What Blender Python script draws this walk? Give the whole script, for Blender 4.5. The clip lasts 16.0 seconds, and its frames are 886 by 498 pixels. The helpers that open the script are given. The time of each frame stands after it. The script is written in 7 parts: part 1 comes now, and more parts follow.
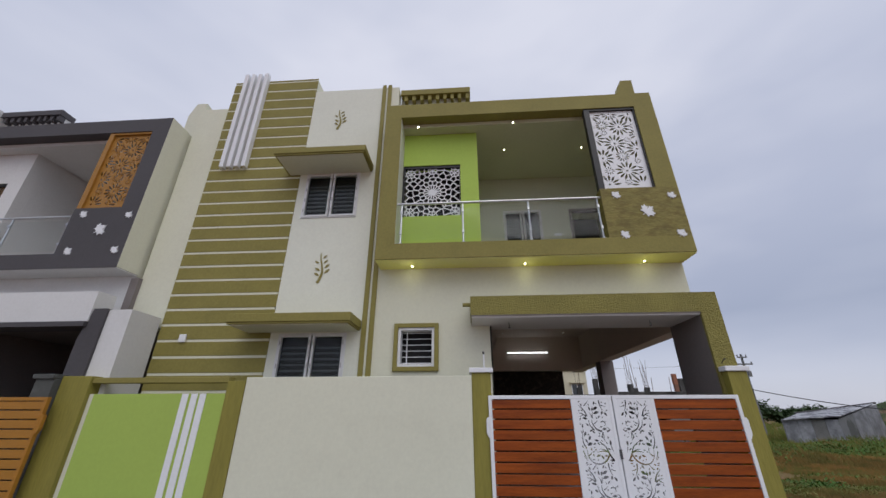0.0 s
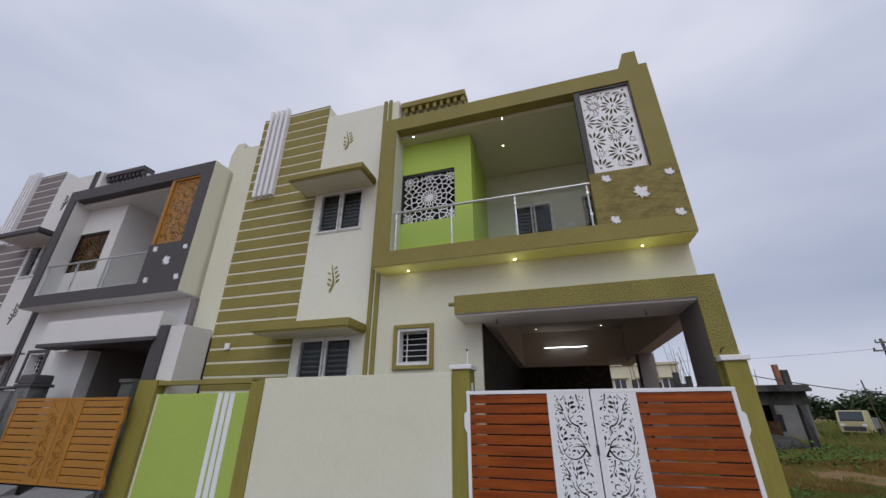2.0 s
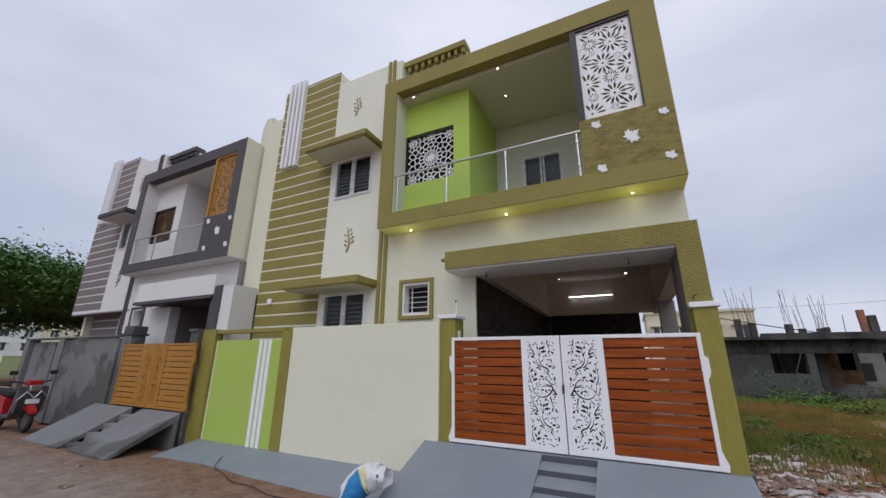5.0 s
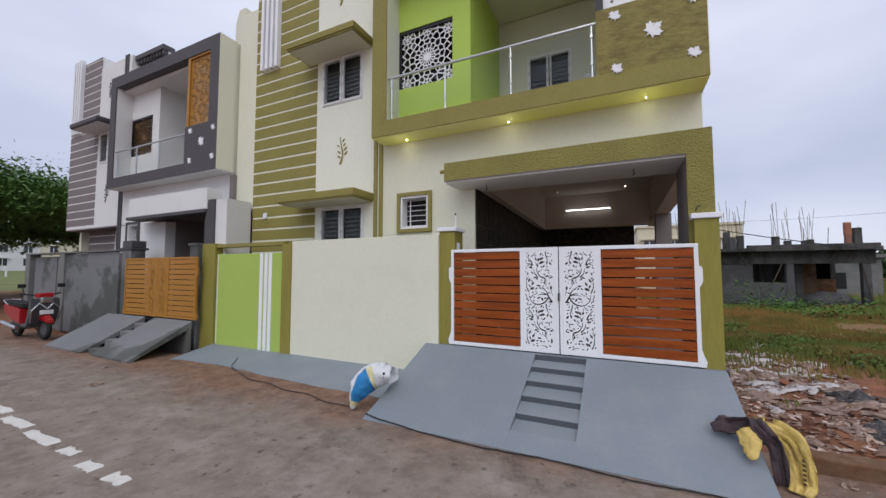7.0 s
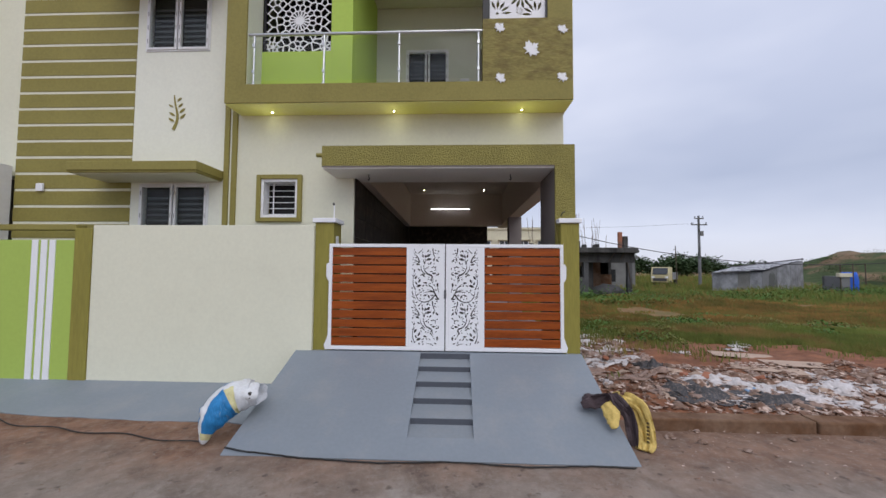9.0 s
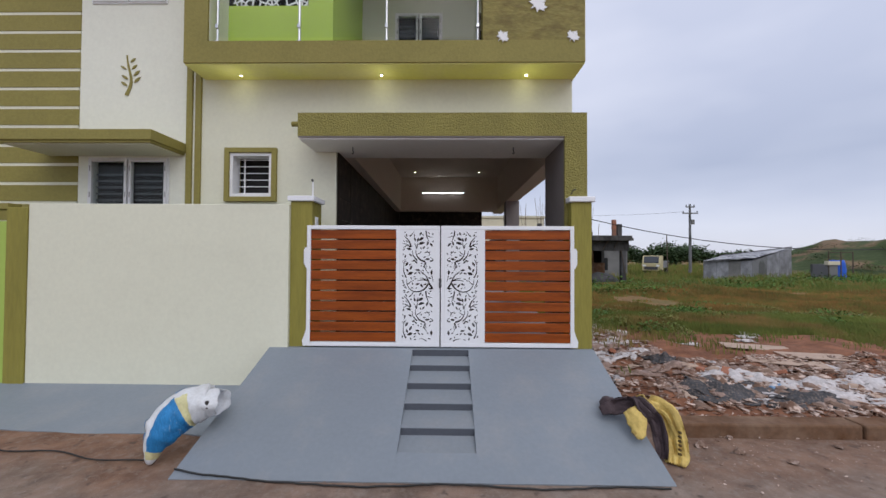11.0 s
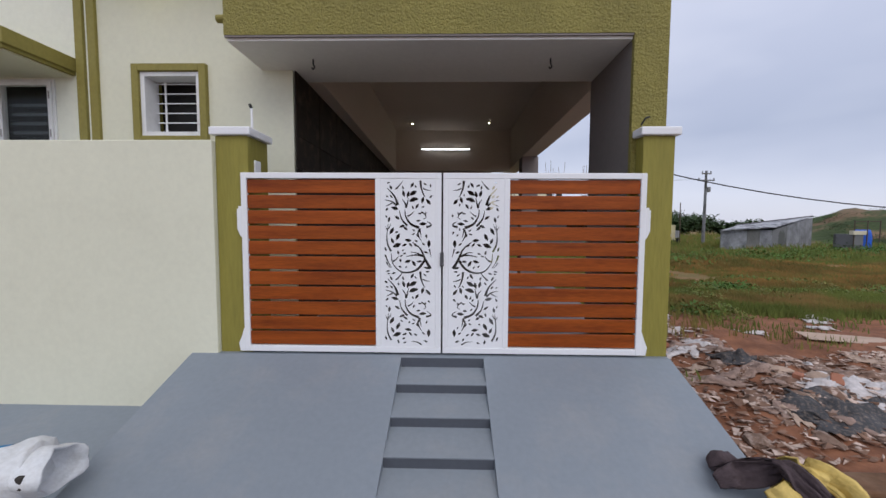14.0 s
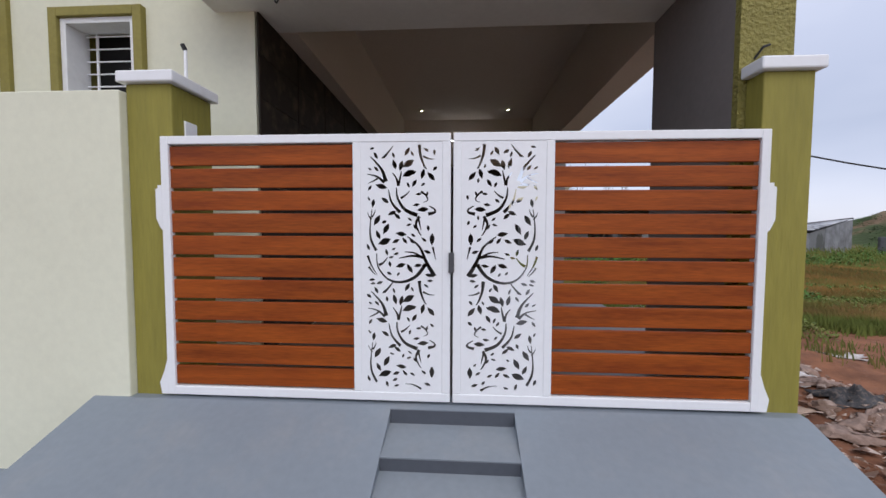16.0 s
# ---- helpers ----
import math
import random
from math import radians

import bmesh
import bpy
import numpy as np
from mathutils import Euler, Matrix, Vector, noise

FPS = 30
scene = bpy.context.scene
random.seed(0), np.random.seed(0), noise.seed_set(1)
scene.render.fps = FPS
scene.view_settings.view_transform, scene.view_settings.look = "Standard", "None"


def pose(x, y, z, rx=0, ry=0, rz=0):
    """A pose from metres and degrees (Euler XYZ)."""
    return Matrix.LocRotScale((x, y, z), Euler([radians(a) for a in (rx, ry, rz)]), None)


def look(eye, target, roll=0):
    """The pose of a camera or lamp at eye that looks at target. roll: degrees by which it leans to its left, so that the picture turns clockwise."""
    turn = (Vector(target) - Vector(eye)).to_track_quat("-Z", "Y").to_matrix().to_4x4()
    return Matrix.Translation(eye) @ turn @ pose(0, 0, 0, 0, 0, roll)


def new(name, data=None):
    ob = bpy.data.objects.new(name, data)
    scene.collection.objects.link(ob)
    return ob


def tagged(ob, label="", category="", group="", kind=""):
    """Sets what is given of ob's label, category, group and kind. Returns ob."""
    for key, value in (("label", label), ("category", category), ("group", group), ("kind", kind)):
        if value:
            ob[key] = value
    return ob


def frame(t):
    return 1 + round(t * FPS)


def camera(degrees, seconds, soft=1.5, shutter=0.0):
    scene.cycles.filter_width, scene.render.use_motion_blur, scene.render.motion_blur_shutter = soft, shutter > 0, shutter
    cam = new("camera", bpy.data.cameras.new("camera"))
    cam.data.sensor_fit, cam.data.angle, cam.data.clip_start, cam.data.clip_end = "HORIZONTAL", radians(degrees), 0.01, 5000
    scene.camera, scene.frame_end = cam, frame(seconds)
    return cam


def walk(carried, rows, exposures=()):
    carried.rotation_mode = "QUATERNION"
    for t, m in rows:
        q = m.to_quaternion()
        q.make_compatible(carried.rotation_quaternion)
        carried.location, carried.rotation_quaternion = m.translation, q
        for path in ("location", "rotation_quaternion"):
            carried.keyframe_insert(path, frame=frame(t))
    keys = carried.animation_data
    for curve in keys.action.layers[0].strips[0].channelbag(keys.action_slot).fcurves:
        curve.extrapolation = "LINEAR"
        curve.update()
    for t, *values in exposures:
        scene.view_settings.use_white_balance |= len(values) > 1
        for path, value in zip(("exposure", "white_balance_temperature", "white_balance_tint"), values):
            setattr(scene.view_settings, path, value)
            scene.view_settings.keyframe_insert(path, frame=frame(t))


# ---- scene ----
cam = camera(100.3, 16.0)
PATH = [
    (0, (1.018, 0.552, 1.713), (0.895, 2.375, 2.528), 0.0),
    (0.5, (1.368, 0.534, 1.69), (1.157, 2.35, 2.503), -0.0),
    (1, (1.741, 0.539, 1.688), (1.417, 2.337, 2.502), -0.1),
    (1.5, (2.1, 0.519, 1.688), (1.667, 2.294, 2.501), -0.1),
    (2, (2.418, 0.555, 1.677), (1.894, 2.309, 2.484), -0.1),
    (2.5, (2.702, 0.588, 1.685), (2.083, 2.314, 2.484), -0.1),
    (3, (3.029, 0.589, 1.703), (2.32, 2.301, 2.456), -0.2),
    (5.5, (3.551, 0.643, 1.624), (2.671, 2.378, 2.089), 0.1),
    (6, (3.524, 0.662, 1.617), (2.628, 2.422, 1.939), -0.0),
    (6.5, (3.512, 0.665, 1.628), (2.605, 2.436, 1.825), -0.1),
    (7, (3.445, 0.677, 1.622), (2.579, 2.476, 1.739), 0.0),
    (7.5, (3.257, 0.667, 1.631), (2.627, 2.563, 1.732), 0.2),
    (8, (3.1, 0.71, 1.658), (2.747, 2.677, 1.744), 0.2),
    (8.5, (2.948, 0.768, 1.65), (2.821, 2.761, 1.746), 0.4),
    (11, (2.822, 1.419, 1.587), (2.792, 3.418, 1.625), 0.3),
    (11.5, (2.802, 1.642, 1.58), (2.778, 3.642, 1.568), 0.2),
    (12, (2.825, 1.886, 1.564), (2.804, 3.885, 1.53), 0.3),
    (12.5, (2.841, 2.101, 1.585), (2.812, 4.1, 1.506), 0.2),
    (13, (2.835, 2.337, 1.589), (2.803, 4.334, 1.477), 0.3),
    (13.5, (2.813, 2.547, 1.578), (2.777, 4.543, 1.447), 0.3),
    (14, (2.798, 2.798, 1.536), (2.755, 4.793, 1.412), 0.3),
    (14.5, (2.799, 3.033, 1.502), (2.741, 5.028, 1.378), 0.2),
    (15, (2.779, 3.259, 1.472), (2.707, 5.255, 1.358), 0.3),
    (15.5, (2.78, 3.485, 1.457), (2.677, 5.479, 1.347), 0.2),
    (16, (2.798, 3.697, 1.448), (2.679, 5.691, 1.348), 0.2),
]
walk(cam, [(t, look(eye, target, roll)) for t, eye, target, roll in PATH],
     exposures=((0, -0.12, 6480, 12), (3, -0.12, 6480, 12), (5.5, 0.12, 6480, 12), (7, 0.22, 6480, 12), (8.5, 0.24, 6480, 12), (11, 0.2, 6480, 12), (13, 0.2, 6480, 12), (14.5, 0.20, 6480, 12), (15.5, 0.12, 6480, 12), (16, 0.36, 6480, 12)))

# ---- world, sun ----
world = bpy.data.worlds.new("sky")
scene.world = world
world.use_nodes = True
wn, wl = world.node_tree.nodes, world.node_tree.links
wn.clear()
SUN_DIR = Vector((0.25, -0.62, 0.74)).normalized()
sky = wn.new("ShaderNodeTexSky")
sky.sky_type = "NISHITA"
sky.sun_disc = False
sky.sun_elevation = math.asin(SUN_DIR.z)
sky.sun_rotation = math.atan2(SUN_DIR.x, SUN_DIR.y)
wcoord = wn.new("ShaderNodeTexCoord")
wmap = wn.new("ShaderNodeMapping")
wmap.inputs["Scale"].default_value = (1.0, 1.0, 2.6)
wl.new(wcoord.outputs["Generated"], wmap.inputs["Vector"])
cloud = wn.new("ShaderNodeTexNoise")
cloud.inputs["Scale"].default_value = 2.2
cloud.inputs["Detail"].default_value = 3
cloud.inputs["Roughness"].default_value = 0.5
cloud.inputs["Distortion"].default_value = 0.15
wl.new(wmap.outputs["Vector"], cloud.inputs["Vector"])
wramp = wn.new("ShaderNodeValToRGB")
wramp.color_ramp.elements[0].position = 0.32
wramp.color_ramp.elements[0].color = (4.8, 5.15, 6.25, 1)
wramp.color_ramp.elements[1].position = 0.66
wramp.color_ramp.elements[1].color = (6.0, 6.25, 7.15, 1)
wl.new(cloud.outputs["Fac"], wramp.inputs["Fac"])
wmix = wn.new("ShaderNodeMixRGB")
wmix.inputs["Fac"].default_value = 0.86
wl.new(sky.outputs["Color"], wmix.inputs["Color1"])
wl.new(wramp.outputs["Color"], wmix.inputs["Color2"])
wsep = wn.new("ShaderNodeSeparateXYZ")
wl.new(wcoord.outputs["Generated"], wsep.inputs[0])
wgrad = wn.new("ShaderNodeValToRGB")
wgrad.color_ramp.elements[0].position = 0.0
wgrad.color_ramp.elements[0].color = (0.98, 0.97, 0.96, 1)
wgrad.color_ramp.elements[1].position = 0.75
wgrad.color_ramp.elements[1].color = (1.18, 1.17, 1.15, 1)
e_ = wgrad.color_ramp.elements.new(0.07)
e_.color = (0.95, 0.95, 0.97, 1)
e_ = wgrad.color_ramp.elements.new(0.2)
e_.color = (0.74, 0.77, 0.82, 1)
e_ = wgrad.color_ramp.elements.new(0.4)
e_.color = (0.96, 0.97, 0.99, 1)
wl.new(wsep.outputs["Z"], wgrad.inputs["Fac"])
wmul = wn.new("ShaderNodeMixRGB")
wmul.blend_type = "MULTIPLY"
wmul.inputs["Fac"].default_value = 1.0
wl.new(wmix.outputs["Color"], wmul.inputs["Color1"])
wl.new(wgrad.outputs["Color"], wmul.inputs["Color2"])
wbg = wn.new("ShaderNodeBackground")
wbg.inputs["Strength"].default_value = 0.119
wl.new(wmul.outputs["Color"], wbg.inputs["Color"])
wout = wn.new("ShaderNodeOutputWorld")
wl.new(wbg.outputs["Background"], wout.inputs["Surface"])

sun_data = bpy.data.lights.new("sun", "SUN")
sun_data.energy = 1.0
sun_data.angle = radians(50)
sun_data.color = (1.0, 0.97, 0.92)
sun = new("sun", sun_data)
sun.matrix_world = look(SUN_DIR * 60, (0, 0, 0))
# fill points under the balcony's lit downlights, hung in mid-air to brighten the soffit
for i, lx in enumerate((0.1, 1.95, 3.79)):
    ld = bpy.data.lights.new("downlight_fill", "POINT")
    ld.energy = 0.32
    ld.shadow_soft_size = 0.03
    ld.color = (1.0, 0.98, 0.60)
    new("downlight_fill", ld).location = (lx, 5.99, 3.71)


# ---- materials ----
def mat(name, col, rough=0.8, metal=0.0, var=0.10, big=0.8, fine=40.0, bump=0.15, bump_scale=None, bump_dist=0.004,
        col2=None, mix=(0.35, 0.65), mix_scale=1.5, spec=0.4, stretch=(1, 1, 1), rand=0.0, dirt=None, dirt_amt=0.0, coat=0.0):
    """A surface with colour variation at two scales, an optional second colour in patches, and fine relief."""
    m = bpy.data.materials.new(name)
    m.use_nodes = True
    nt = m.node_tree
    n, l = nt.nodes, nt.links
    b = n["Principled BSDF"]
    b.inputs["Roughness"].default_value = rough
    b.inputs["Metallic"].default_value = metal
    b.inputs["Specular IOR Level"].default_value = spec
    b.inputs["Coat Weight"].default_value = coat
    co = n.new("ShaderNodeTexCoord")
    mp = n.new("ShaderNodeMapping")
    mp.inputs["Scale"].default_value = stretch
    l.new(co.outputs["Object"], mp.inputs["Vector"])
    vec = mp.outputs["Vector"]
    if rand:
        oi = n.new("ShaderNodeObjectInfo")
        mul = n.new("ShaderNodeVectorMath")
        mul.operation = "MULTIPLY_ADD"
        mul.inputs[1].default_value = (1, 1, 1)
        sc = n.new("ShaderNodeCombineXYZ")
        mm = n.new("ShaderNodeMath")
        mm.operation = "MULTIPLY"
        mm.inputs[1].default_value = 37.0
        l.new(oi.outputs["Random"], mm.inputs[0])
        l.new(mm.outputs[0], sc.inputs[0])
        l.new(mm.outputs[0], sc.inputs[2])
        l.new(vec, mul.inputs[0])
        l.new(sc.outputs[0], mul.inputs[2])
        vec = mul.outputs[0]
    n1 = n.new("ShaderNodeTexNoise")
    n1.inputs["Scale"].default_value = big
    n1.inputs["Detail"].default_value = 5
    n2 = n.new("ShaderNodeTexNoise")
    n2.inputs["Scale"].default_value = fine
    n2.inputs["Detail"].default_value = 4
    for q in (n1, n2):
        l.new(vec, q.inputs["Vector"])
    base = n.new("ShaderNodeRGB")
    base.outputs[0].default_value = (*col, 1)
    out = base.outputs[0]
    if col2:
        n3 = n.new("ShaderNodeTexNoise")
        n3.inputs["Scale"].default_value = mix_scale
        n3.inputs["Detail"].default_value = 7
        n3.inputs["Roughness"].default_value = 0.6
        l.new(vec, n3.inputs["Vector"])
        mr = n.new("ShaderNodeMapRange")
        mr.inputs["From Min"].default_value, mr.inputs["From Max"].default_value = mix
        l.new(n3.outputs["Fac"], mr.inputs["Value"])
        mx = n.new("ShaderNodeMixRGB")
        mx.inputs["Color2"].default_value = (*col2, 1)
        l.new(mr.outputs[0], mx.inputs["Fac"])
        l.new(out, mx.inputs["Color1"])
        out = mx.outputs[0]
    if dirt:
        n4 = n.new("ShaderNodeTexNoise")
        n4.inputs["Scale"].default_value = 2.3
        n4.inputs["Detail"].default_value = 9
        n4.inputs["Roughness"].default_value = 0.7
        l.new(vec, n4.inputs["Vector"])
        mr = n.new("ShaderNodeMapRange")
        mr.inputs["From Min"].default_value, mr.inputs["From Max"].default_value = 0.5, 0.75
        mr.inputs["To Max"].default_value = dirt_amt
        l.new(n4.outputs["Fac"], mr.inputs["Value"])
        mx = n.new("ShaderNodeMixRGB")
        mx.inputs["Color2"].default_value = (*dirt, 1)
        l.new(mr.outputs[0], mx.inputs["Fac"])
        l.new(out, mx.inputs["Color1"])
        out = mx.outputs[0]
    add = n.new("ShaderNodeMath")
    add.operation = "ADD"
    l.new(n1.outputs["Fac"], add.inputs[0])
    l.new(n2.outputs["Fac"], add.inputs[1])
    mr = n.new("ShaderNodeMapRange")
    mr.inputs["From Min"].default_value, mr.inputs["From Max"].default_value = 0.6, 1.4
    mr.inputs["To Min"].default_value, mr.inputs["To Max"].default_value = 1 - var, 1 + var
    l.new(add.outputs[0], mr.inputs["Value"])
    hs = n.new("ShaderNodeHueSaturation")
    l.new(mr.outputs[0], hs.inputs["Value"])
    l.new(out, hs.inputs["Color"])
    l.new(hs.outputs[0], b.inputs["Base Color"])
    if bump:
        nb = n.new("ShaderNodeTexNoise")
        nb.inputs["Scale"].default_value = bump_scale or fine * 1.5
        nb.inputs["Detail"].default_value = 4
        l.new(vec, nb.inputs["Vector"])
        bu = n.new("ShaderNodeBump")
        bu.inputs["Strength"].default_value = bump
        bu.inputs["Distance"].default_value = bump_dist
        l.new(nb.outputs["Fac"], bu.inputs["Height"])
        l.new(bu.outputs[0], b.inputs["Normal"])
    return m


def glow(name, col, strength):
    m = bpy.data.materials.new(name)
    m.use_nodes = True
    b = m.node_tree.nodes["Principled BSDF"]
    b.inputs["Base Color"].default_value = (0.8, 0.8, 0.8, 1)
    b.inputs["Emission Color"].default_value = (*col, 1)
    b.inputs["Emission Strength"].default_value = strength
    return m


def glassy(name, tint, alpha_mix=0.04):
    """Clear sheet glass: mostly see-through, with a slight gloss."""
    m = bpy.data.materials.new(name)
    m.use_nodes = True
    n, l = m.node_tree.nodes, m.node_tree.links
    n.clear()
    tr = n.new("ShaderNodeBsdfTransparent")
    tr.inputs["Color"].default_value = (*tint, 1)
    gl = n.new("ShaderNodeBsdfGlossy")
    gl.inputs["Roughness"].default_value = 0.03
    mx = n.new("ShaderNodeMixShader")
    mx.inputs["Fac"].default_value = alpha_mix
    l.new(tr.outputs[0], mx.inputs[1])
    l.new(gl.outputs[0], mx.inputs[2])
    o = n.new("ShaderNodeOutputMaterial")
    l.new(mx.outputs[0], o.inputs["Surface"])
    return m


M = {}
M["cream"] = mat("cream_paint", (0.70, 0.70, 0.56), 0.75, var=0.05, big=0.5, fine=25, bump=0.12, bump_scale=90, dirt=(0.5, 0.48, 0.38), dirt_amt=0.15)
M["white_wall"] = mat("white_paint", (0.75, 0.765, 0.66), 0.75, var=0.05, big=0.5, fine=25, bump=0.1, bump_scale=90, dirt=(0.55, 0.54, 0.48), dirt_amt=0.12)
M["olive"] = mat("olive_textured_paint", (0.25, 0.216, 0.056), 0.7, var=0.14, big=2, fine=30, bump=0.5, bump_scale=45, bump_dist=0.006)
M["olive_rough"] = mat("olive_roughcast_paint", (0.265, 0.232, 0.058), 0.65, var=0.16, big=3, fine=22, bump=1.0, bump_scale=62, bump_dist=0.026)
M["olive_brush"] = mat("olive_brushed_paint", (0.25, 0.22, 0.042), 0.68, var=0.16, big=3, fine=18, bump=0.6, bump_scale=22, bump_dist=0.01, stretch=(2.2, 2.2, 0.35))
M["olive_trowel"] = mat("olive_trowelled_paint", (0.23, 0.195, 0.052), 0.7, var=0.2, big=4, fine=16, bump=0.8, bump_scale=9, bump_dist=0.015, stretch=(1.0, 1.0, 2.2), col2=(0.175, 0.135, 0.035), mix_scale=5, mix=(0.45, 0.62))
M["lime"] = mat("lime_green_paint", (0.37, 0.50, 0.10), 0.7, var=0.05, big=0.7, fine=25, bump=0.12, bump_scale=80)
M["lime_soft"] = mat("lime_green_wall_paint", (0.42, 0.58, 0.10), 0.72, var=0.05, big=0.7, fine=25, bump=0.12, bump_scale=80)
M["white"] = mat("white_enamel", (0.80, 0.81, 0.83), 0.4, var=0.03, big=2, fine=40, bump=0.05)
M["white_dirty"] = mat("white_upvc", (0.74, 0.75, 0.76), 0.45, var=0.05, big=3, fine=30, bump=0.04, dirt=(0.38, 0.37, 0.36), dirt_amt=0.5)
M["tape"] = mat("grey_frame_tape", (0.30, 0.29, 0.29), 0.7, var=0.1, bump=0)
M["soffit"] = mat("soffit_paint", (0.76, 0.74, 0.70), 0.8, var=0.05, big=0.8, fine=25, bump=0.1, bump_scale=80)
# balcony shade and lime bounce are put into this darker olive colour
M["balc_ceiling"] = mat("balcony_ceiling_shade_tint", (0.55, 0.55, 0.37), 0.8, var=0.05, big=0.8, fine=25, bump=0.1, bump_scale=80)
# pale wall colour with the green walls' bounce mixed in
M["balc_wall"] = mat("wall_bounce_tint", (0.63, 0.65, 0.53), 0.8, var=0.05, big=0.8, fine=25, bump=0.1, bump_scale=80)
M["mauve"] = mat("brown_grey_paint", (0.21, 0.185, 0.175), 0.7, var=0.08, big=1.5, fine=30, bump=0.2, bump_scale=50)
M["tile_dark"] = mat("dark_stone_tile", (0.026, 0.019, 0.014), 0.55, var=0.35, big=4, fine=16, bump=0.25, bump_scale=20, col2=(0.075, 0.055, 0.038), mix_scale=7, mix=(0.5, 0.7), rand=1, spec=0.15)
M["porch_paint"] = mat("brown_grey_porch_paint", (0.64, 0.565, 0.49), 0.75, var=0.05, big=0.8, fine=25, bump=0.1, bump_scale=80)
M["floor_tile"] = mat("porch_floor_tile", (0.09, 0.082, 0.075), 0.4, var=0.06, big=2, fine=40, bump=0.03)
M["black"] = mat("black_metal", (0.02, 0.02, 0.022), 0.45, var=0.1, bump=0.03)
M["steel"] = mat("brushed_steel", (0.55, 0.56, 0.57), 0.28, 1.0, var=0.04, bump=0.03)
# near-black sheet colour that stands in for the shade of unlit rooms
M["room_shade"] = mat("painted_room_shade", (0.014, 0.014, 0.014), 0.8, var=0.1)
M["glass"] = glassy("clear_glass", (0.95, 0.97, 0.96), 0.015)
M["glass_rail"] = glassy("clear_rail_glass", (0.97, 0.98, 0.975), 0.012)
M["glass_dark"] = mat("dark_window_glass", (0.035, 0.042, 0.05), 0.08, var=0.05, bump=0, spec=0.6)
M["louvre"] = mat("grey_blind", (0.075, 0.082, 0.09), 0.5, var=0.08, bump=0.05)
M["wood"] = mat("orange_brown_wood_laminate", (0.305, 0.068, 0.008), 0.45, var=0.4, big=2, fine=26, bump=0.12, bump_scale=40, stretch=(0.5, 5, 6), rand=1, col2=(0.17, 0.030, 0.004), mix_scale=3.2, mix=(0.38, 0.72), spec=0.25)
M["ramp"] = mat("grey_floor_paint", (0.20, 0.230, 0.262), 0.55, var=0.07, big=1.2, fine=30, bump=0.12, bump_scale=60, dirt=(0.30, 0.29, 0.28), dirt_amt=0.35)
# lime glow under the balcony put into the colour, with cream patches
M["under_lime"] = mat("soffit_lime_glow", (0.86, 0.86, 0.30), 0.8, var=0.06, big=0.6, fine=25, bump=0.1, bump_scale=80, col2=(0.84, 0.80, 0.50), mix_scale=0.4, mix=(0.4, 0.6))
# risers are set much darker than the treads
M["riser"] = mat("dark_grey_riser", (0.075, 0.083, 0.10), 0.6, var=0.1, big=2, fine=30, bump=0.12)
M["ramp_step"] = mat("grey_step_paint", (0.21, 0.238, 0.265), 0.55, var=0.08, big=2, fine=30, bump=0.12, bump_scale=60, dirt=(0.27, 0.26, 0.25), dirt_amt=0.4)
M["cement"] = mat("bare_cement", (0.175, 0.18, 0.185), 0.9, var=0.16, big=1.2, fine=30, bump=0.3, bump_scale=50, col2=(0.085, 0.09, 0.085), mix_scale=0.55, mix=(0.5, 0.56))
M["cement_dark"] = mat("weathered_concrete", (0.13, 0.13, 0.125), 0.92, var=0.25, big=1, fine=20, bump=0.4, bump_scale=30, col2=(0.2, 0.2, 0.19), mix_scale=0.6)
M["brickwork"] = mat("raw_brick", (0.24, 0.12, 0.08), 0.9, var=0.25, big=2, fine=25, bump=0.4)
M["grey_dark"] = mat("dark_grey_paint", (0.075, 0.07, 0.075), 0.7, var=0.1, big=1, fine=25, bump=0.25, bump_scale=50)
M["mauve_strip"] = mat("mauve_grey_paint", (0.20, 0.17, 0.17), 0.7, var=0.08, big=1, fine=25, bump=0.25, bump_scale=50)
M["nb_white"] = mat("neighbour_white_paint", (0.70, 0.70, 0.69), 0.75, var=0.05, big=0.5, fine=25, bump=0.1, bump_scale=80, dirt=(0.5, 0.49, 0.46), dirt_amt=0.2)
M["nb_wood"] = mat("yellow_ochre_gate_paint", (0.38, 0.17, 0.022), 0.5, var=0.15, big=3, fine=25, bump=0.1, stretch=(0.6, 4, 5), rand=1)
M["nb_jali"] = mat("ochre_metal_screen", (0.36, 0.17, 0.025), 0.5, var=0.1, bump=0.05)
M["nb_jali_dark"] = mat("brown_metal_screen", (0.14, 0.075, 0.025), 0.5, var=0.1, bump=0.05)
M["leaf"] = mat("tree_leaf", (0.075, 0.16, 0.034), 0.55, var=0.45, big=0.6, fine=3, bump=0, spec=0.25)
M["leaf_far"] = mat("far_foliage", (0.045, 0.075, 0.03), 0.8, var=0.4, big=0.5, fine=3, bump=0, spec=0.2)
M["bark"] = mat("bark", (0.09, 0.07, 0.05), 0.9, var=0.3, fine=20, bump=0.5)
M["grass"] = mat("grass_blades", (0.135, 0.165, 0.036), 0.7, var=0.4, big=0.15, fine=1.6, bump=0, col2=(0.26, 0.165, 0.06), mix_scale=0.55, mix=(0.50, 0.66), spec=0.2)
M["grass_green"] = mat("green_grass_tuft", (0.125, 0.175, 0.036), 0.7, var=0.4, big=0.6, fine=4, bump=0, col2=(0.19, 0.135, 0.05), mix_scale=2.5, mix=(0.5, 0.68), spec=0.2)
M["weed"] = mat("weed_leaves", (0.07, 0.145, 0.025), 0.7, var=0.35, big=0.5, fine=3, bump=0, spec=0.2)
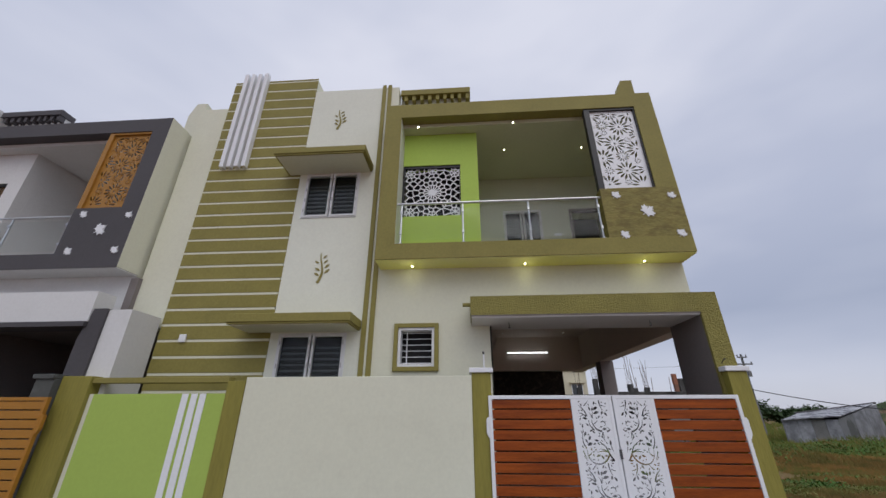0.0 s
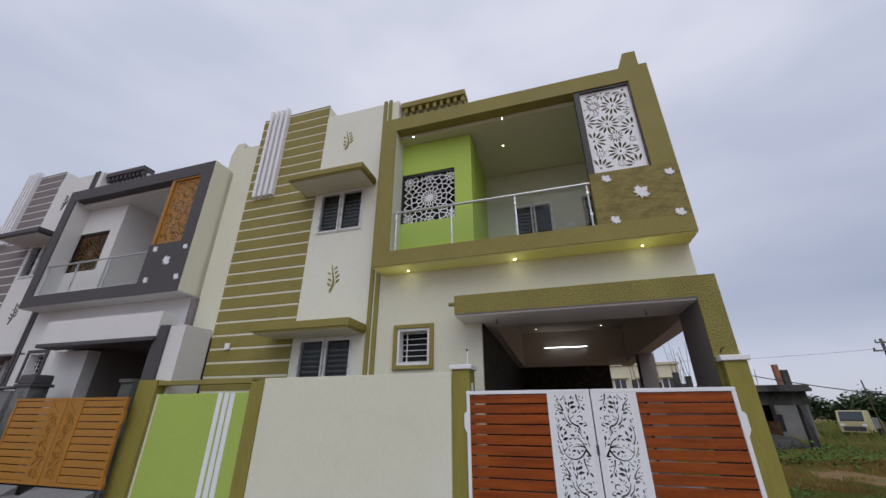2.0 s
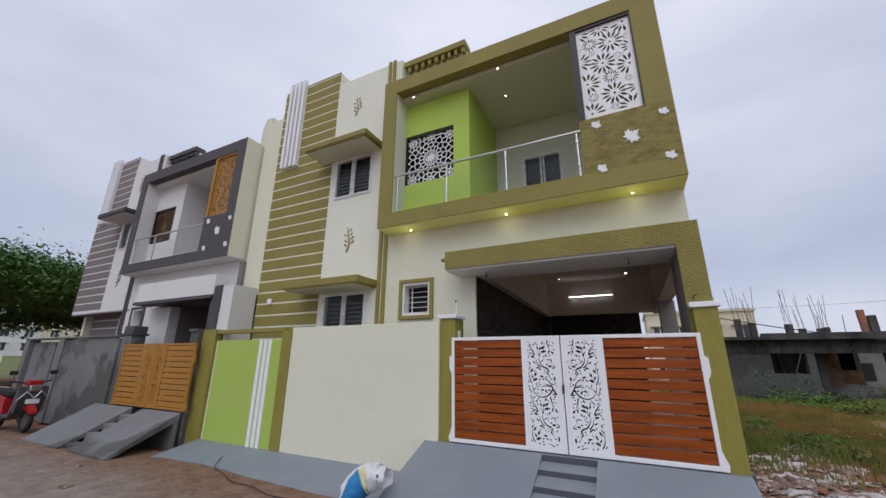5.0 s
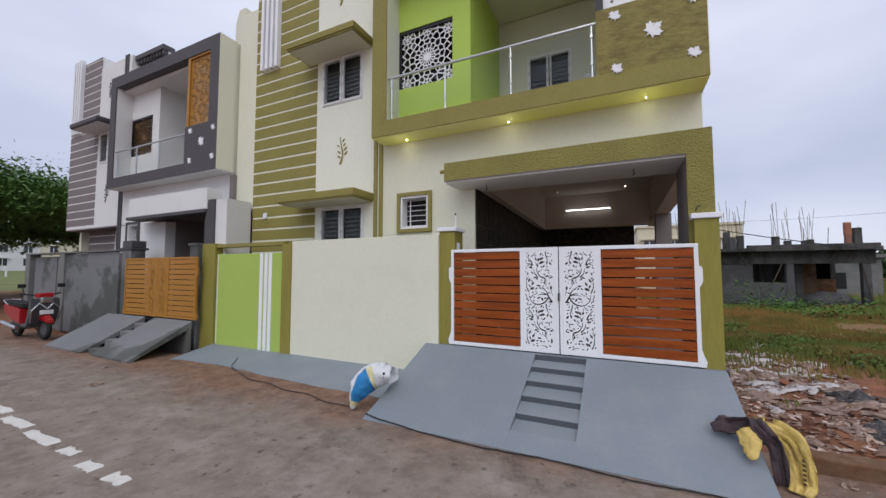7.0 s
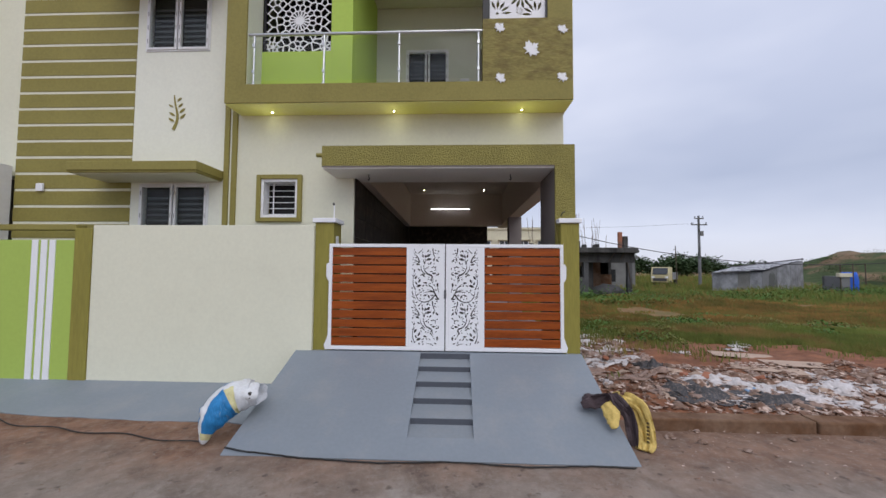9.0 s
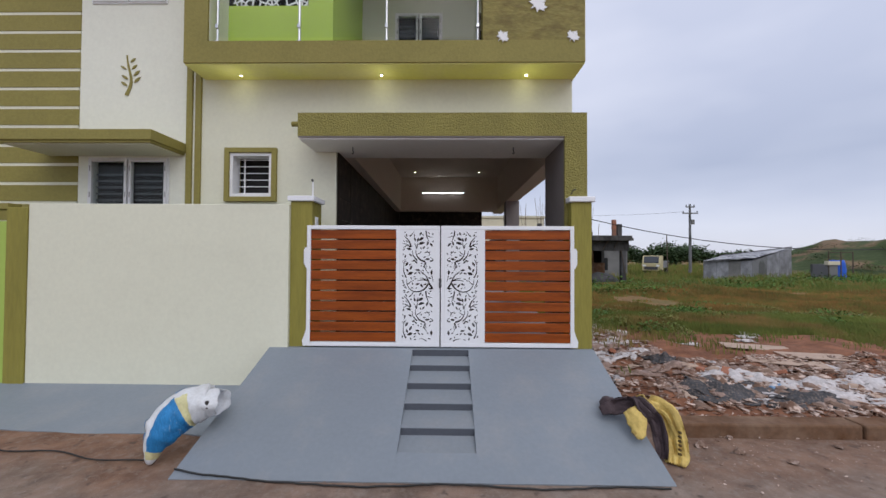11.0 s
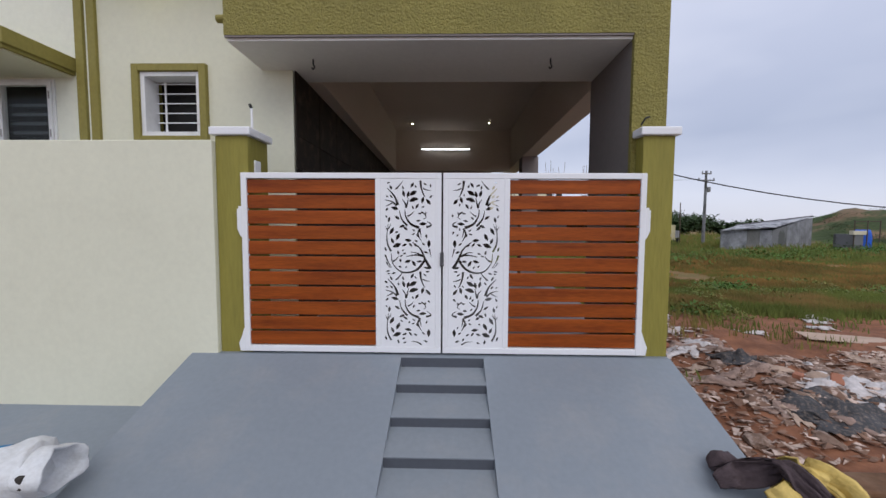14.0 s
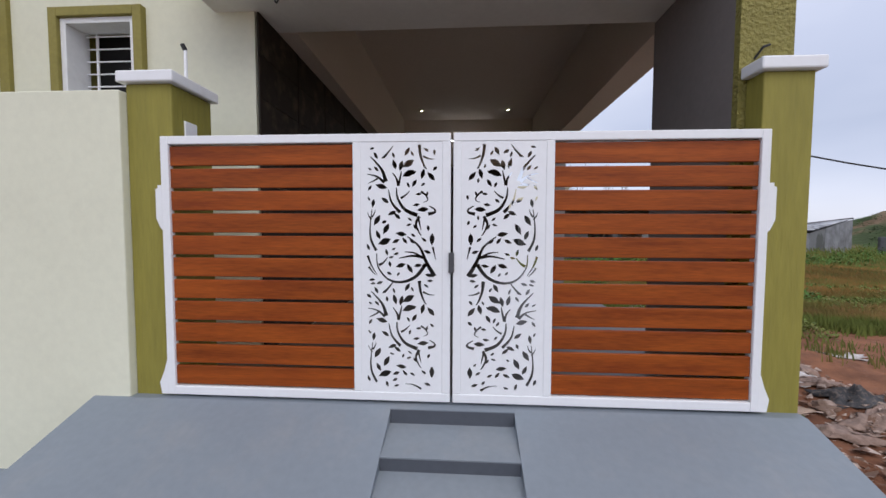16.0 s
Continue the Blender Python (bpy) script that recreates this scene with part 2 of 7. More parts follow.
M["tyre"] = mat("tyre_rubber", (0.018, 0.018, 0.019), 0.85, var=0.15, bump=0.1)
M["red"] = mat("red_scooter_paint", (0.36, 0.012, 0.015), 0.25, var=0.03, bump=0, coat=0.5)
M["grey_plastic"] = mat("grey_plastic", (0.07, 0.07, 0.075), 0.5, var=0.1, bump=0.05)
M["tin"] = mat("weathered_tin_sheet", (0.30, 0.31, 0.33), 0.55, 0.3, var=0.25, big=1, fine=8, bump=0.2, bump_scale=8, col2=(0.16, 0.165, 0.175), mix_scale=1.5)
M["tin_roof"] = mat("weathered_roof_sheet", (0.42, 0.43, 0.45), 0.6, 0.1, var=0.3, big=1, fine=8, bump=0.2, bump_scale=8, col2=(0.07, 0.07, 0.08), mix_scale=1.2, mix=(0.48, 0.55), stretch=(0.4, 1.6, 1))
M["blue_sheet"] = mat("blue_tarpaulin", (0.012, 0.10, 0.55), 0.5, var=0.15, big=2, fine=10, bump=0.3, bump_scale=8)
M["sack_white"] = mat("white_woven_sack", (0.62, 0.64, 0.66), 0.6, var=0.14, big=6, fine=60, bump=0.5, bump_scale=24, bump_dist=0.012, dirt=(0.42, 0.38, 0.30), dirt_amt=0.5)
M["sack_blue"] = mat("blue_sack_print", (0.018, 0.19, 0.44), 0.6, var=0.3, big=6, fine=60, col2=(0.42, 0.50, 0.58), mix_scale=9, mix=(0.60, 0.72), stretch=(2.5, 2.5, 0.7), bump=0.5, bump_scale=24, bump_dist=0.012)
M["sack_yellow"] = mat("yellow_woven_sack", (0.60, 0.44, 0.13), 0.65, var=0.2, big=6, fine=50, bump=0.6, bump_scale=22, bump_dist=0.014, dirt=(0.2, 0.14, 0.06), dirt_amt=0.6)
M["sack_cream"] = mat("pale_yellow_sack_print", (0.55, 0.52, 0.28), 0.6, var=0.2, big=6, fine=60, bump=0.5, bump_scale=24, bump_dist=0.012)
M["rag"] = mat("dark_brown_rag", (0.070, 0.050, 0.055), 0.9, var=0.3, big=6, fine=40, bump=0.7, bump_scale=25, bump_dist=0.015)
M["plastic"] = mat("dirty_white_plastic_sheet", (0.54, 0.505, 0.50), 0.5, var=0.35, big=5, fine=22, bump=0.8, bump_scale=18, bump_dist=0.03, dirt=(0.22, 0.15, 0.11), dirt_amt=0.9)
M["plastic_brown"] = mat("mud_stained_plastic", (0.29, 0.20, 0.16), 0.7, var=0.4, big=5, fine=22, bump=0.8, bump_scale=18, bump_dist=0.03, dirt=(0.12, 0.065, 0.04), dirt_amt=1.0)
M["print_yellow"] = mat("dark_sack_print", (0.09, 0.06, 0.02), 0.7, var=0.1, bump=0)
M["rubble"] = mat("rubble_stone", (0.20, 0.13, 0.095), 0.9, var=0.35, big=2, fine=12, bump=0.5, col2=(0.33, 0.25, 0.21), mix_scale=0.8, mix=(0.5, 0.6), rand=1)
M["brick_red"] = mat("broken_brick", (0.36, 0.15, 0.09), 0.9, var=0.25, bump=0.4)
M["kerb"] = mat("muddy_kerb_concrete", (0.20, 0.125, 0.08), 0.9, var=0.3, big=1.5, fine=20, bump=0.5, bump_scale=25, col2=(0.11, 0.05, 0.02), mix_scale=1.6, mix=(0.38, 0.58))
M["line"] = mat("worn_road_paint", (0.62, 0.61, 0.58), 0.8, var=0.15, big=3, fine=20, bump=0.2, dirt=(0.2, 0.16, 0.13), dirt_amt=0.8)
M["cable"] = mat("cable_black", (0.02, 0.02, 0.02), 0.6, var=0.05, bump=0)
M["tube"] = glow("tube_light", (0.95, 0.98, 1.0), 4.0)
M["spot"] = glow("spot_light", (1.0, 0.96, 0.6), 45.0)
M["print"] = mat("dark_print", (0.04, 0.035, 0.03), 0.7, var=0.05, bump=0)
# blue distance haze is mixed into the hill's own colour
M["cloud_hill"] = mat("haze_tinted_hill", (0.17, 0.24, 0.30), 0.95, var=0.12, big=0.02, fine=0.1, bump=0)
M["cream_far"] = mat("cream_far_paint", (0.60, 0.56, 0.42), 0.8, var=0.06, big=0.4, fine=4, bump=0.05)
M["yellow_truck"] = mat("cream_yellow_truck_paint", (0.52, 0.46, 0.26), 0.45, var=0.06, bump=0)

M["plank"] = mat("pale_board", (0.42, 0.31, 0.24), 0.8, var=0.2, big=2, fine=20, bump=0.2, stretch=(0.6, 4, 4))
M["litter"] = mat("litter", (0.19, 0.11, 0.075), 0.9, var=0.45, big=3, fine=12, bump=0, col2=(0.50, 0.39, 0.33), mix_scale=9, mix=(0.49, 0.55))
M["pale_blue"] = mat("pale_blue_cloth", (0.22, 0.36, 0.55), 0.8, var=0.3, big=5, fine=30, bump=0.6, bump_scale=20, bump_dist=0.02, dirt=(0.3, 0.25, 0.2), dirt_amt=0.8)
M["black_soil"] = mat("dark_ash_heap", (0.06, 0.06, 0.065), 0.95, var=0.4, big=3, fine=14, bump=0.8, bump_scale=16, bump_dist=0.03, col2=(0.15, 0.125, 0.11), mix_scale=38, mix=(0.5, 0.62))
M["rust"] = mat("rusty_rebar", (0.12, 0.075, 0.055), 0.8, var=0.2, bump=0)
M["raw_concrete"] = mat("raw_stained_concrete", (0.085, 0.082, 0.078), 0.95, var=0.35, big=0.9, fine=14, bump=0.6, bump_scale=18, bump_dist=0.03, col2=(0.028, 0.027, 0.026), mix_scale=0.8, mix=(0.42, 0.6), stretch=(1.4, 1.4, 0.5))
M["raw_block"] = mat("raw_block_wall", (0.095, 0.095, 0.097), 0.95, var=0.25, big=1.2, fine=12, bump=0.5, bump_scale=14, bump_dist=0.03, col2=(0.06, 0.06, 0.06), mix_scale=0.6, mix=(0.5, 0.55))
M["grass_dry"] = mat("dry_grass_blades", (0.27, 0.155, 0.05), 0.75, var=0.4, big=0.3, fine=2.5, bump=0, col2=(0.14, 0.12, 0.035), mix_scale=0.7, mix=(0.45, 0.6), spec=0.15)
M["meadow"] = mat("meadow_grass", (0.10, 0.15, 0.035), 0.95, var=0.3, big=0.2, fine=2, bump=0.3, bump_scale=2, bump_dist=0.2, col2=(0.15, 0.13, 0.05), mix_scale=0.3)
M["bank"] = mat("overgrown_bank", (0.042, 0.064, 0.018), 0.95, var=0.3, big=0.3, fine=2, bump=0.4, bump_scale=2, bump_dist=0.2, col2=(0.17, 0.11, 0.065), mix_scale=0.3, mix=(0.48, 0.6))


def ground_material(name, road):
    """Road: worn concrete with red-brown earth towards the plots. Field: earth, dry grass and green patches."""
    m = bpy.data.materials.new(name)
    m.use_nodes = True
    n, l = m.node_tree.nodes, m.node_tree.links
    b = n["Principled BSDF"]
    b.inputs["Roughness"].default_value = 0.9
    b.inputs["Specular IOR Level"].default_value = 0.25
    co = n.new("ShaderNodeTexCoord")

    def noise_tex(scale, detail=6, rough=0.6, off=0):
        mp = n.new("ShaderNodeMapping")
        mp.inputs["Location"].default_value = (off, off * 1.7, 0)
        l.new(co.outputs["Object"], mp.inputs["Vector"])
        q = n.new("ShaderNodeTexNoise")
        q.inputs["Scale"].default_value, q.inputs["Detail"].default_value, q.inputs["Roughness"].default_value = scale, detail, rough
        l.new(mp.outputs[0], q.inputs["Vector"])
        return q.outputs["Fac"]

    def ranged(v, a, c, lo=0.0, hi=1.0):
        q = n.new("ShaderNodeMapRange")
        for key, val in (("From Min", a), ("From Max", c), ("To Min", lo), ("To Max", hi)):
            q.inputs[key].default_value = val
        l.new(v, q.inputs["Value"])
        return q.outputs[0]

    def mixed(f, c1, c2):
        q = n.new("ShaderNodeMixRGB")
        l.new(f, q.inputs["Fac"])
        for key, c in (("Color1", c1), ("Color2", c2)):
            if isinstance(c, tuple):
                q.inputs[key].default_value = (*c, 1)
            else:
                l.new(c, q.inputs[key])
        return q.outputs[0]

    def maths(op, a, c):
        q = n.new("ShaderNodeMath")
        q.operation = op
        for i, v in enumerate((a, c)):
            if isinstance(v, (int, float)):
                q.inputs[i].default_value = v
            else:
                l.new(v, q.inputs[i])
        return q.outputs[0]

    sep = n.new("ShaderNodeSeparateXYZ")
    l.new(co.outputs["Object"], sep.inputs[0])
    big, mid, small = noise_tex(0.7), noise_tex(4, 8, 0.65, 5), noise_tex(60, 3, 0.6, 9)
    if road:
        c = mixed(ranged(mid, 0.35, 0.68), (0.262, 0.218, 0.185), (0.168, 0.136, 0.114))
        c = mixed(ranged(noise_tex(1.6, 8, 0.7, 21), 0.52, 0.66), c, (0.29, 0.258, 0.228))
        edge = maths("ADD", sep.outputs["Y"], maths("MULTIPLY", maths("SUBTRACT", big, 0.5), 2.4))
        c = mixed(maths("MULTIPLY", ranged(edge, 3.5, 4.3, 0, 0.9), ranged(sep.outputs["X"], -0.3, 2.0, 1.0, 0.8)), c, mixed(ranged(mid, 0.4, 0.62), (0.23, 0.125, 0.078), (0.145, 0.074, 0.045)))
        c = mixed(ranged(noise_tex(1.1, 9, 0.72, 44), 0.54, 0.66, 0, 0.6), c, (0.10, 0.074, 0.06))
        c = mixed(ranged(noise_tex(14, 8, 0.75, 52), 0.5, 0.72, 0, 0.55), c, (0.30, 0.265, 0.235))
        c = mixed(ranged(noise_tex(9, 4, 0.5, 33), 0.62, 0.7, 0, 0.65), c, (0.075, 0.055, 0.045))
        c = mixed(ranged(small, 0.66, 0.74, 0, 0.6), c, (0.34, 0.31, 0.28))
        height, dist = maths("ADD", maths("MULTIPLY", mid, 0.6), maths("MULTIPLY", small, 0.4)), 0.022
    else:
        c = mixed(ranged(mid, 0.38, 0.64), (0.28, 0.122, 0.066), (0.15, 0.066, 0.038))
        far = maths("ADD", sep.outputs["Y"], maths("MULTIPLY", maths("SUBTRACT", big, 0.5), 5.0))
        dry = mixed(ranged(mid, 0.4, 0.6), (0.26, 0.148, 0.065), (0.165, 0.10, 0.04))
        green = mixed(ranged(noise_tex(0.28, 6, 0.6, 3), 0.5, 0.63), dry, (0.085, 0.115, 0.024))
        band = maths("MULTIPLY", ranged(far, 13.5, 15.0), ranged(far, 17.5, 16.0))
        green = mixed(maths("MULTIPLY", band, 0.7), green, mixed(ranged(mid, 0.4, 0.6), (0.22, 0.12, 0.055), (0.13, 0.095, 0.03)))
        c = mixed(ranged(far, 9.3, 13.0), c, green)
        c = mixed(ranged(small, 0.66, 0.74, 0, 0.4), c, (0.32, 0.27, 0.24))
        height, dist = maths("ADD", maths("MULTIPLY", mid, 0.7), maths("MULTIPLY", small, 0.3)), 0.03
    l.new(c, b.inputs["Base Color"])
    bu = n.new("ShaderNodeBump")
    bu.inputs["Strength"].default_value, bu.inputs["Distance"].default_value = 0.6, dist
    l.new(height, bu.inputs["Height"])
    l.new(bu.outputs[0], b.inputs["Normal"])
    return m


M["road"] = ground_material("worn_concrete_road", True)
M["field"] = ground_material("earth_and_grass", False)

# ---- builders ----
BASE = {}


def bx(bm, x0, x1, y0, y1, z0, z1, bev=0.0):
    m = Matrix.Translation(((x0 + x1) / 2, (y0 + y1) / 2, (z0 + z1) / 2)) @ Matrix.Diagonal((abs(x1 - x0), abs(y1 - y0), abs(z1 - z0), 1))
    vs = bmesh.ops.create_cube(bm, size=1, matrix=m)["verts"]
    if bev:
        es = list({e for v in vs for e in v.link_edges})
        bmesh.ops.bevel(bm, geom=es, offset=bev, segments=2, affect="EDGES", profile=0.5)
    return bm


def box(*a):
    return bx(bmesh.new(), *a)


def rod(bm, a, b, r, seg=8, r2=None):
    a, b = Vector(a), Vector(b)
    d = b - a
    m = Matrix.Translation((a + b) / 2) @ d.to_track_quat("Z", "Y").to_matrix().to_4x4()
    bmesh.ops.create_cone(bm, cap_ends=True, segments=seg, radius1=r, radius2=r if r2 is None else r2, depth=d.length, matrix=m)
    return bm


def chain(bm, pts, r, seg=6, r2=None):
    n = len(pts) - 1
    for i in range(n):
        ra = r if r2 is None else r + (r2 - r) * i / n
        rb = r if r2 is None else r + (r2 - r) * (i + 1) / n
        rod(bm, pts[i], pts[i + 1], ra, seg, rb)
    return bm


def plate(bm, pts, y0, y1):
    """A flat shape in the x-z plane, given depth along y."""
    front = [bm.verts.new((x, y0, z)) for x, z in pts]
    back = [bm.verts.new((x, y1, z)) for x, z in pts]
    bm.faces.new(front)
    bm.faces.new(back[::-1])
    k = len(pts)
    for i in range(k):
        bm.faces.new((front[i], back[i], back[(i + 1) % k], front[(i + 1) % k]))
    return bm


def prism(bm, pts, x0, x1):
    """A profile in the y-z plane, given length along x."""
    a = [bm.verts.new((x0, y, z)) for y, z in pts]
    b = [bm.verts.new((x1, y, z)) for y, z in pts]
    bm.faces.new(a)
    bm.faces.new(b[::-1])
    k = len(pts)
    for i in range(k):
        bm.faces.new((a[i], b[i], b[(i + 1) % k], a[(i + 1) % k]))
    return bm


def thing(name, base, label, category, group="", kind=""):
    e = new(name)
    e.location = base
    BASE[e] = Vector(base)
    e.empty_display_size = 0.2
    return tagged(e, label, category, group, kind)


def finish(bm, name, material, smooth=False):
    bmesh.ops.recalc_face_normals(bm, faces=bm.faces)
    me = bpy.data.meshes.new(name)
    bm.to_mesh(me)
    bm.free()
    me.materials.append(M[material])
    if smooth:
        me.polygons.foreach_set("use_smooth", [True] * len(me.polygons))
    return me


def part(name, bm, material, parent, label="", smooth=False):
    """One mesh under a thing or under a part; bm is in world metres."""
    base = BASE[parent]
    bmesh.ops.translate(bm, verts=bm.verts, vec=-base)
    ob = new(name, finish(bm, name, material, smooth))
    ob.parent = parent
    BASE[ob] = base
    return tagged(ob, label)


def solid(name, bm, material, label, category, kind="", group="", smooth=False, base=None):
    """A thing that is a single mesh."""
    if base is None:
        vs = [v.co for v in bm.verts]
        base = Vector((sum(v.x for v in vs) / len(vs), sum(v.y for v in vs) / len(vs), min(v.z for v in vs)))
    base = Vector(base)
    bmesh.ops.translate(bm, verts=bm.verts, vec=-base)
    ob = new(name, finish(bm, name, material, smooth))
    ob.location = base
    BASE[ob] = base
    return tagged(ob, label, category, group, kind)


def piece(name, mesh, parent, pos, rot=None):
    ob = new(name, mesh)
    ob.parent = parent
    ob.location = Vector(pos) - BASE[parent]
    if rot:
        ob.rotation_euler = rot
    BASE[ob] = BASE[parent]
    return ob


def pierced(outer, holes, y0, y1):
    """A sheet in the x-z plane with holes cut through it."""
    from mathutils.geometry import delaunay_2d_cdt
    verts, faces = [], []
    for poly in [outer] + holes:
        area = sum(a[0] * b[1] - b[0] * a[1] for a, b in zip(poly, poly[1:] + poly[:1]))
        poly = poly if area > 0 else poly[::-1]
        faces.append(list(range(len(verts), len(verts) + len(poly))))
        verts += [Vector(p) for p in poly]
    vs, es, fs, ov, oe, of = delaunay_2d_cdt(verts, [], faces, 0, 1e-5)
    bm = bmesh.new()
    front = [bm.verts.new((v.x, y0, v.y)) for v in vs]
    back = [bm.verts.new((v.x, y1, v.y)) for v in vs]
    count = {}
    for f, o in zip(fs, of):
        if list(o) == [0]:
            bm.faces.new([front[i] for i in f])
            bm.faces.new([back[i] for i in reversed(f)])
            for i in range(len(f)):
                a, b = f[i], f[(i + 1) % len(f)]
                key = (min(a, b), max(a, b))
                count[key] = None if key in count else (a, b)
    for e in count.values():
        if e:
            a, b = e
            bm.faces.new((front[a], back[a], back[b], front[b]))
    bmesh.ops.delete(bm, geom=[v for v in bm.verts if not v.link_faces], context="VERTS")
    return bm


def petal(cx, cz, ang, length, width, k=4, start=0.0, sharp=1.0):
    """A leaf shape from (cx, cz) outwards."""
    up, lo = [], []
    for i in range(k * 2 + 1):
        u = i / (k * 2)
        w = width / 2 * math.sin(math.pi * u ** sharp)
        up.append((start + u * length, w))
        lo.append((start + u * length, -w))
    pts = up + lo[-2:0:-1]
    c, s = math.cos(ang), math.sin(ang)
    return [(cx + x * c - z * s, cz + x * s + z * c) for x, z in pts]


def stroke(pts, w):
    """A thin tapered strip along a line."""
    left, right = [], []
    k = len(pts) - 1
    for i, (x, z) in enumerate(pts):
        a = pts[max(0, i - 1)]
        b = pts[min(k, i + 1)]
        dx, dz = b[0] - a[0], b[1] - a[1]
        d = math.hypot(dx, dz) or 1
        h = w / 2 * (1 - 0.75 * i / k)
        left.append((x - dz / d * h, z + dx / d * h))
        right.append((x + dz / d * h, z - dx / d * h))
    return left + right[::-1]


def arc(cx, cz, r, a0, a1, k=9):
    return [(cx + r * math.cos(radians(a0 + (a1 - a0) * i / k)), cz + r * math.sin(radians(a0 + (a1 - a0) * i / k))) for i in range(k + 1)]


def rect(x0, x1, z0, z1):
    return [(x0, z0), (x1, z0), (x1, z1), (x0, z1)]


def clipped(poly, x0, x1, z0, z1):
    return all(x0 <= x <= x1 and z0 <= z <= z1 for x, z in poly)


def daisies(x0, x1, z0, z1, seed):
    """Cut-out flowers, large ones first, packed so that they don't touch."""
    rng = random.Random(seed)
    done, holes = [], []
    for r in [0.20] * 500 + [0.16] * 900 + [0.125] * 900 + [0.09] * 900 + [0.065] * 900:
        cx, cz = rng.uniform(x0 - 0.02, x1 + 0.02), rng.uniform(z0 + 0.03, z1 - 0.03)
        if all(math.hypot(cx - a, cz - b) > (r + q) * 0.86 for a, b, q in done):
            done.append((cx, cz, r))
            k, a0 = (13 if r > 0.1 else 10), rng.uniform(0, 1)
            for i in range(k):
                p = petal(cx, cz, a0 + i * math.tau / k, r * 0.70, r * 0.19, 4, r * 0.28, 1.15)
                if clipped(p, x0 + 0.015, x1 - 0.015, z0 + 0.015, z1 - 0.015):
                    holes.append(p)
            p = arc(cx, cz, r * 0.10, 0, 315, 7)
            if clipped(p, x0 + 0.015, x1 - 0.015, z0 + 0.015, z1 - 0.015):
                holes.append(p)
    return holes


def cells(seeds, x0, x1, z0, z1, gap):
    """The cells nearest to each seed, drawn in by a gap, so that thin bars stand between them."""
    out = []
    for i, (sx, sz) in enumerate(seeds):
        poly = [(x0 - 0.2, z0 - 0.2), (x1 + 0.2, z0 - 0.2), (x1 + 0.2, z1 + 0.2), (x0 - 0.2, z1 + 0.2)]
        planes = []
        for k, (qx, qz) in enumerate(seeds):
            d = math.hypot(qx - sx, qz - sz)
            if k != i and d < 0.34:
                planes.append(((qx - sx) / d, (qz - sz) / d, (sx + qx) / 2, (sz + qz) / 2, gap / 2))
        planes += [(-1, 0, x0, sz, 0), (1, 0, x1, sz, 0), (0, -1, sx, z0, 0), (0, 1, sx, z1, 0)]
        for nx, nz, px, pz, off in planes:
            lim = nx * px + nz * pz - off
            nxt = []
            for a, b in zip(poly, poly[1:] + poly[:1]):
                da, db = nx * a[0] + nz * a[1] - lim, nx * b[0] + nz * b[1] - lim
                if da <= 0:
                    nxt.append(a)
                if da * db < 0:
                    t = da / (da - db)
                    nxt.append((a[0] + (b[0] - a[0]) * t, a[1] + (b[1] - a[1]) * t))
            poly = nxt
            if len(poly) < 3:
                break
        if len(poly) >= 3:
            area = abs(sum(a[0] * b[1] - b[0] * a[1] for a, b in zip(poly, poly[1:] + poly[:1]))) / 2
            if area > 0.00025:
                out.append(poly)
    return out


def rosette(cx, cz, x0, x1, z0, z1):
    """A large rosette in the middle and small ones in the corners, joined by a net of bars."""
    seeds = []

    def ring(px, pz, r, k, turn=0.0):
        for i in range(k):
            a = (i + turn) * math.tau / k
            q = (px + r * math.cos(a), pz + r * math.sin(a))
            if x0 - 0.02 < q[0] < x1 + 0.02 and z0 - 0.02 < q[1] < z1 + 0.02 and all(math.hypot(q[0] - b[0], q[1] - b[1]) > 0.036 for b in seeds):
                seeds.append(q)

    ring(cx, cz, 0.105, 16)
    ring(cx, cz, 0.205, 16, 0.5)
    ring(cx, cz, 0.29, 16)
    for dx, dz in ((-0.41, -0.41), (0.41, -0.41), (-0.41, 0.41), (0.41, 0.41), (0, 0.48), (0, -0.48)):
        ring(cx + dx, cz + dz, 0.045, 6)
        ring(cx + dx, cz + dz, 0.115, 9, 0.5)
    for i in range(14):
        for k in range(14):
            q = (x0 + (i + 0.5) * (x1 - x0) / 14, z0 + (k + 0.5) * (z1 - z0) / 14)
            if math.hypot(q[0] - cx, q[1] - cz) > 0.33 and all(math.hypot(q[0] - b[0], q[1] - b[1]) > 0.085 for b in seeds):
                seeds.append(q)
    hub = 0.05
    return [p for p in cells(seeds + [(cx, cz)], x0, x1, z0, z1, 0.019) if math.hypot(sum(q[0] for q in p) / len(p) - cx, sum(q[1] for q in p) / len(p) - cz) > hub]


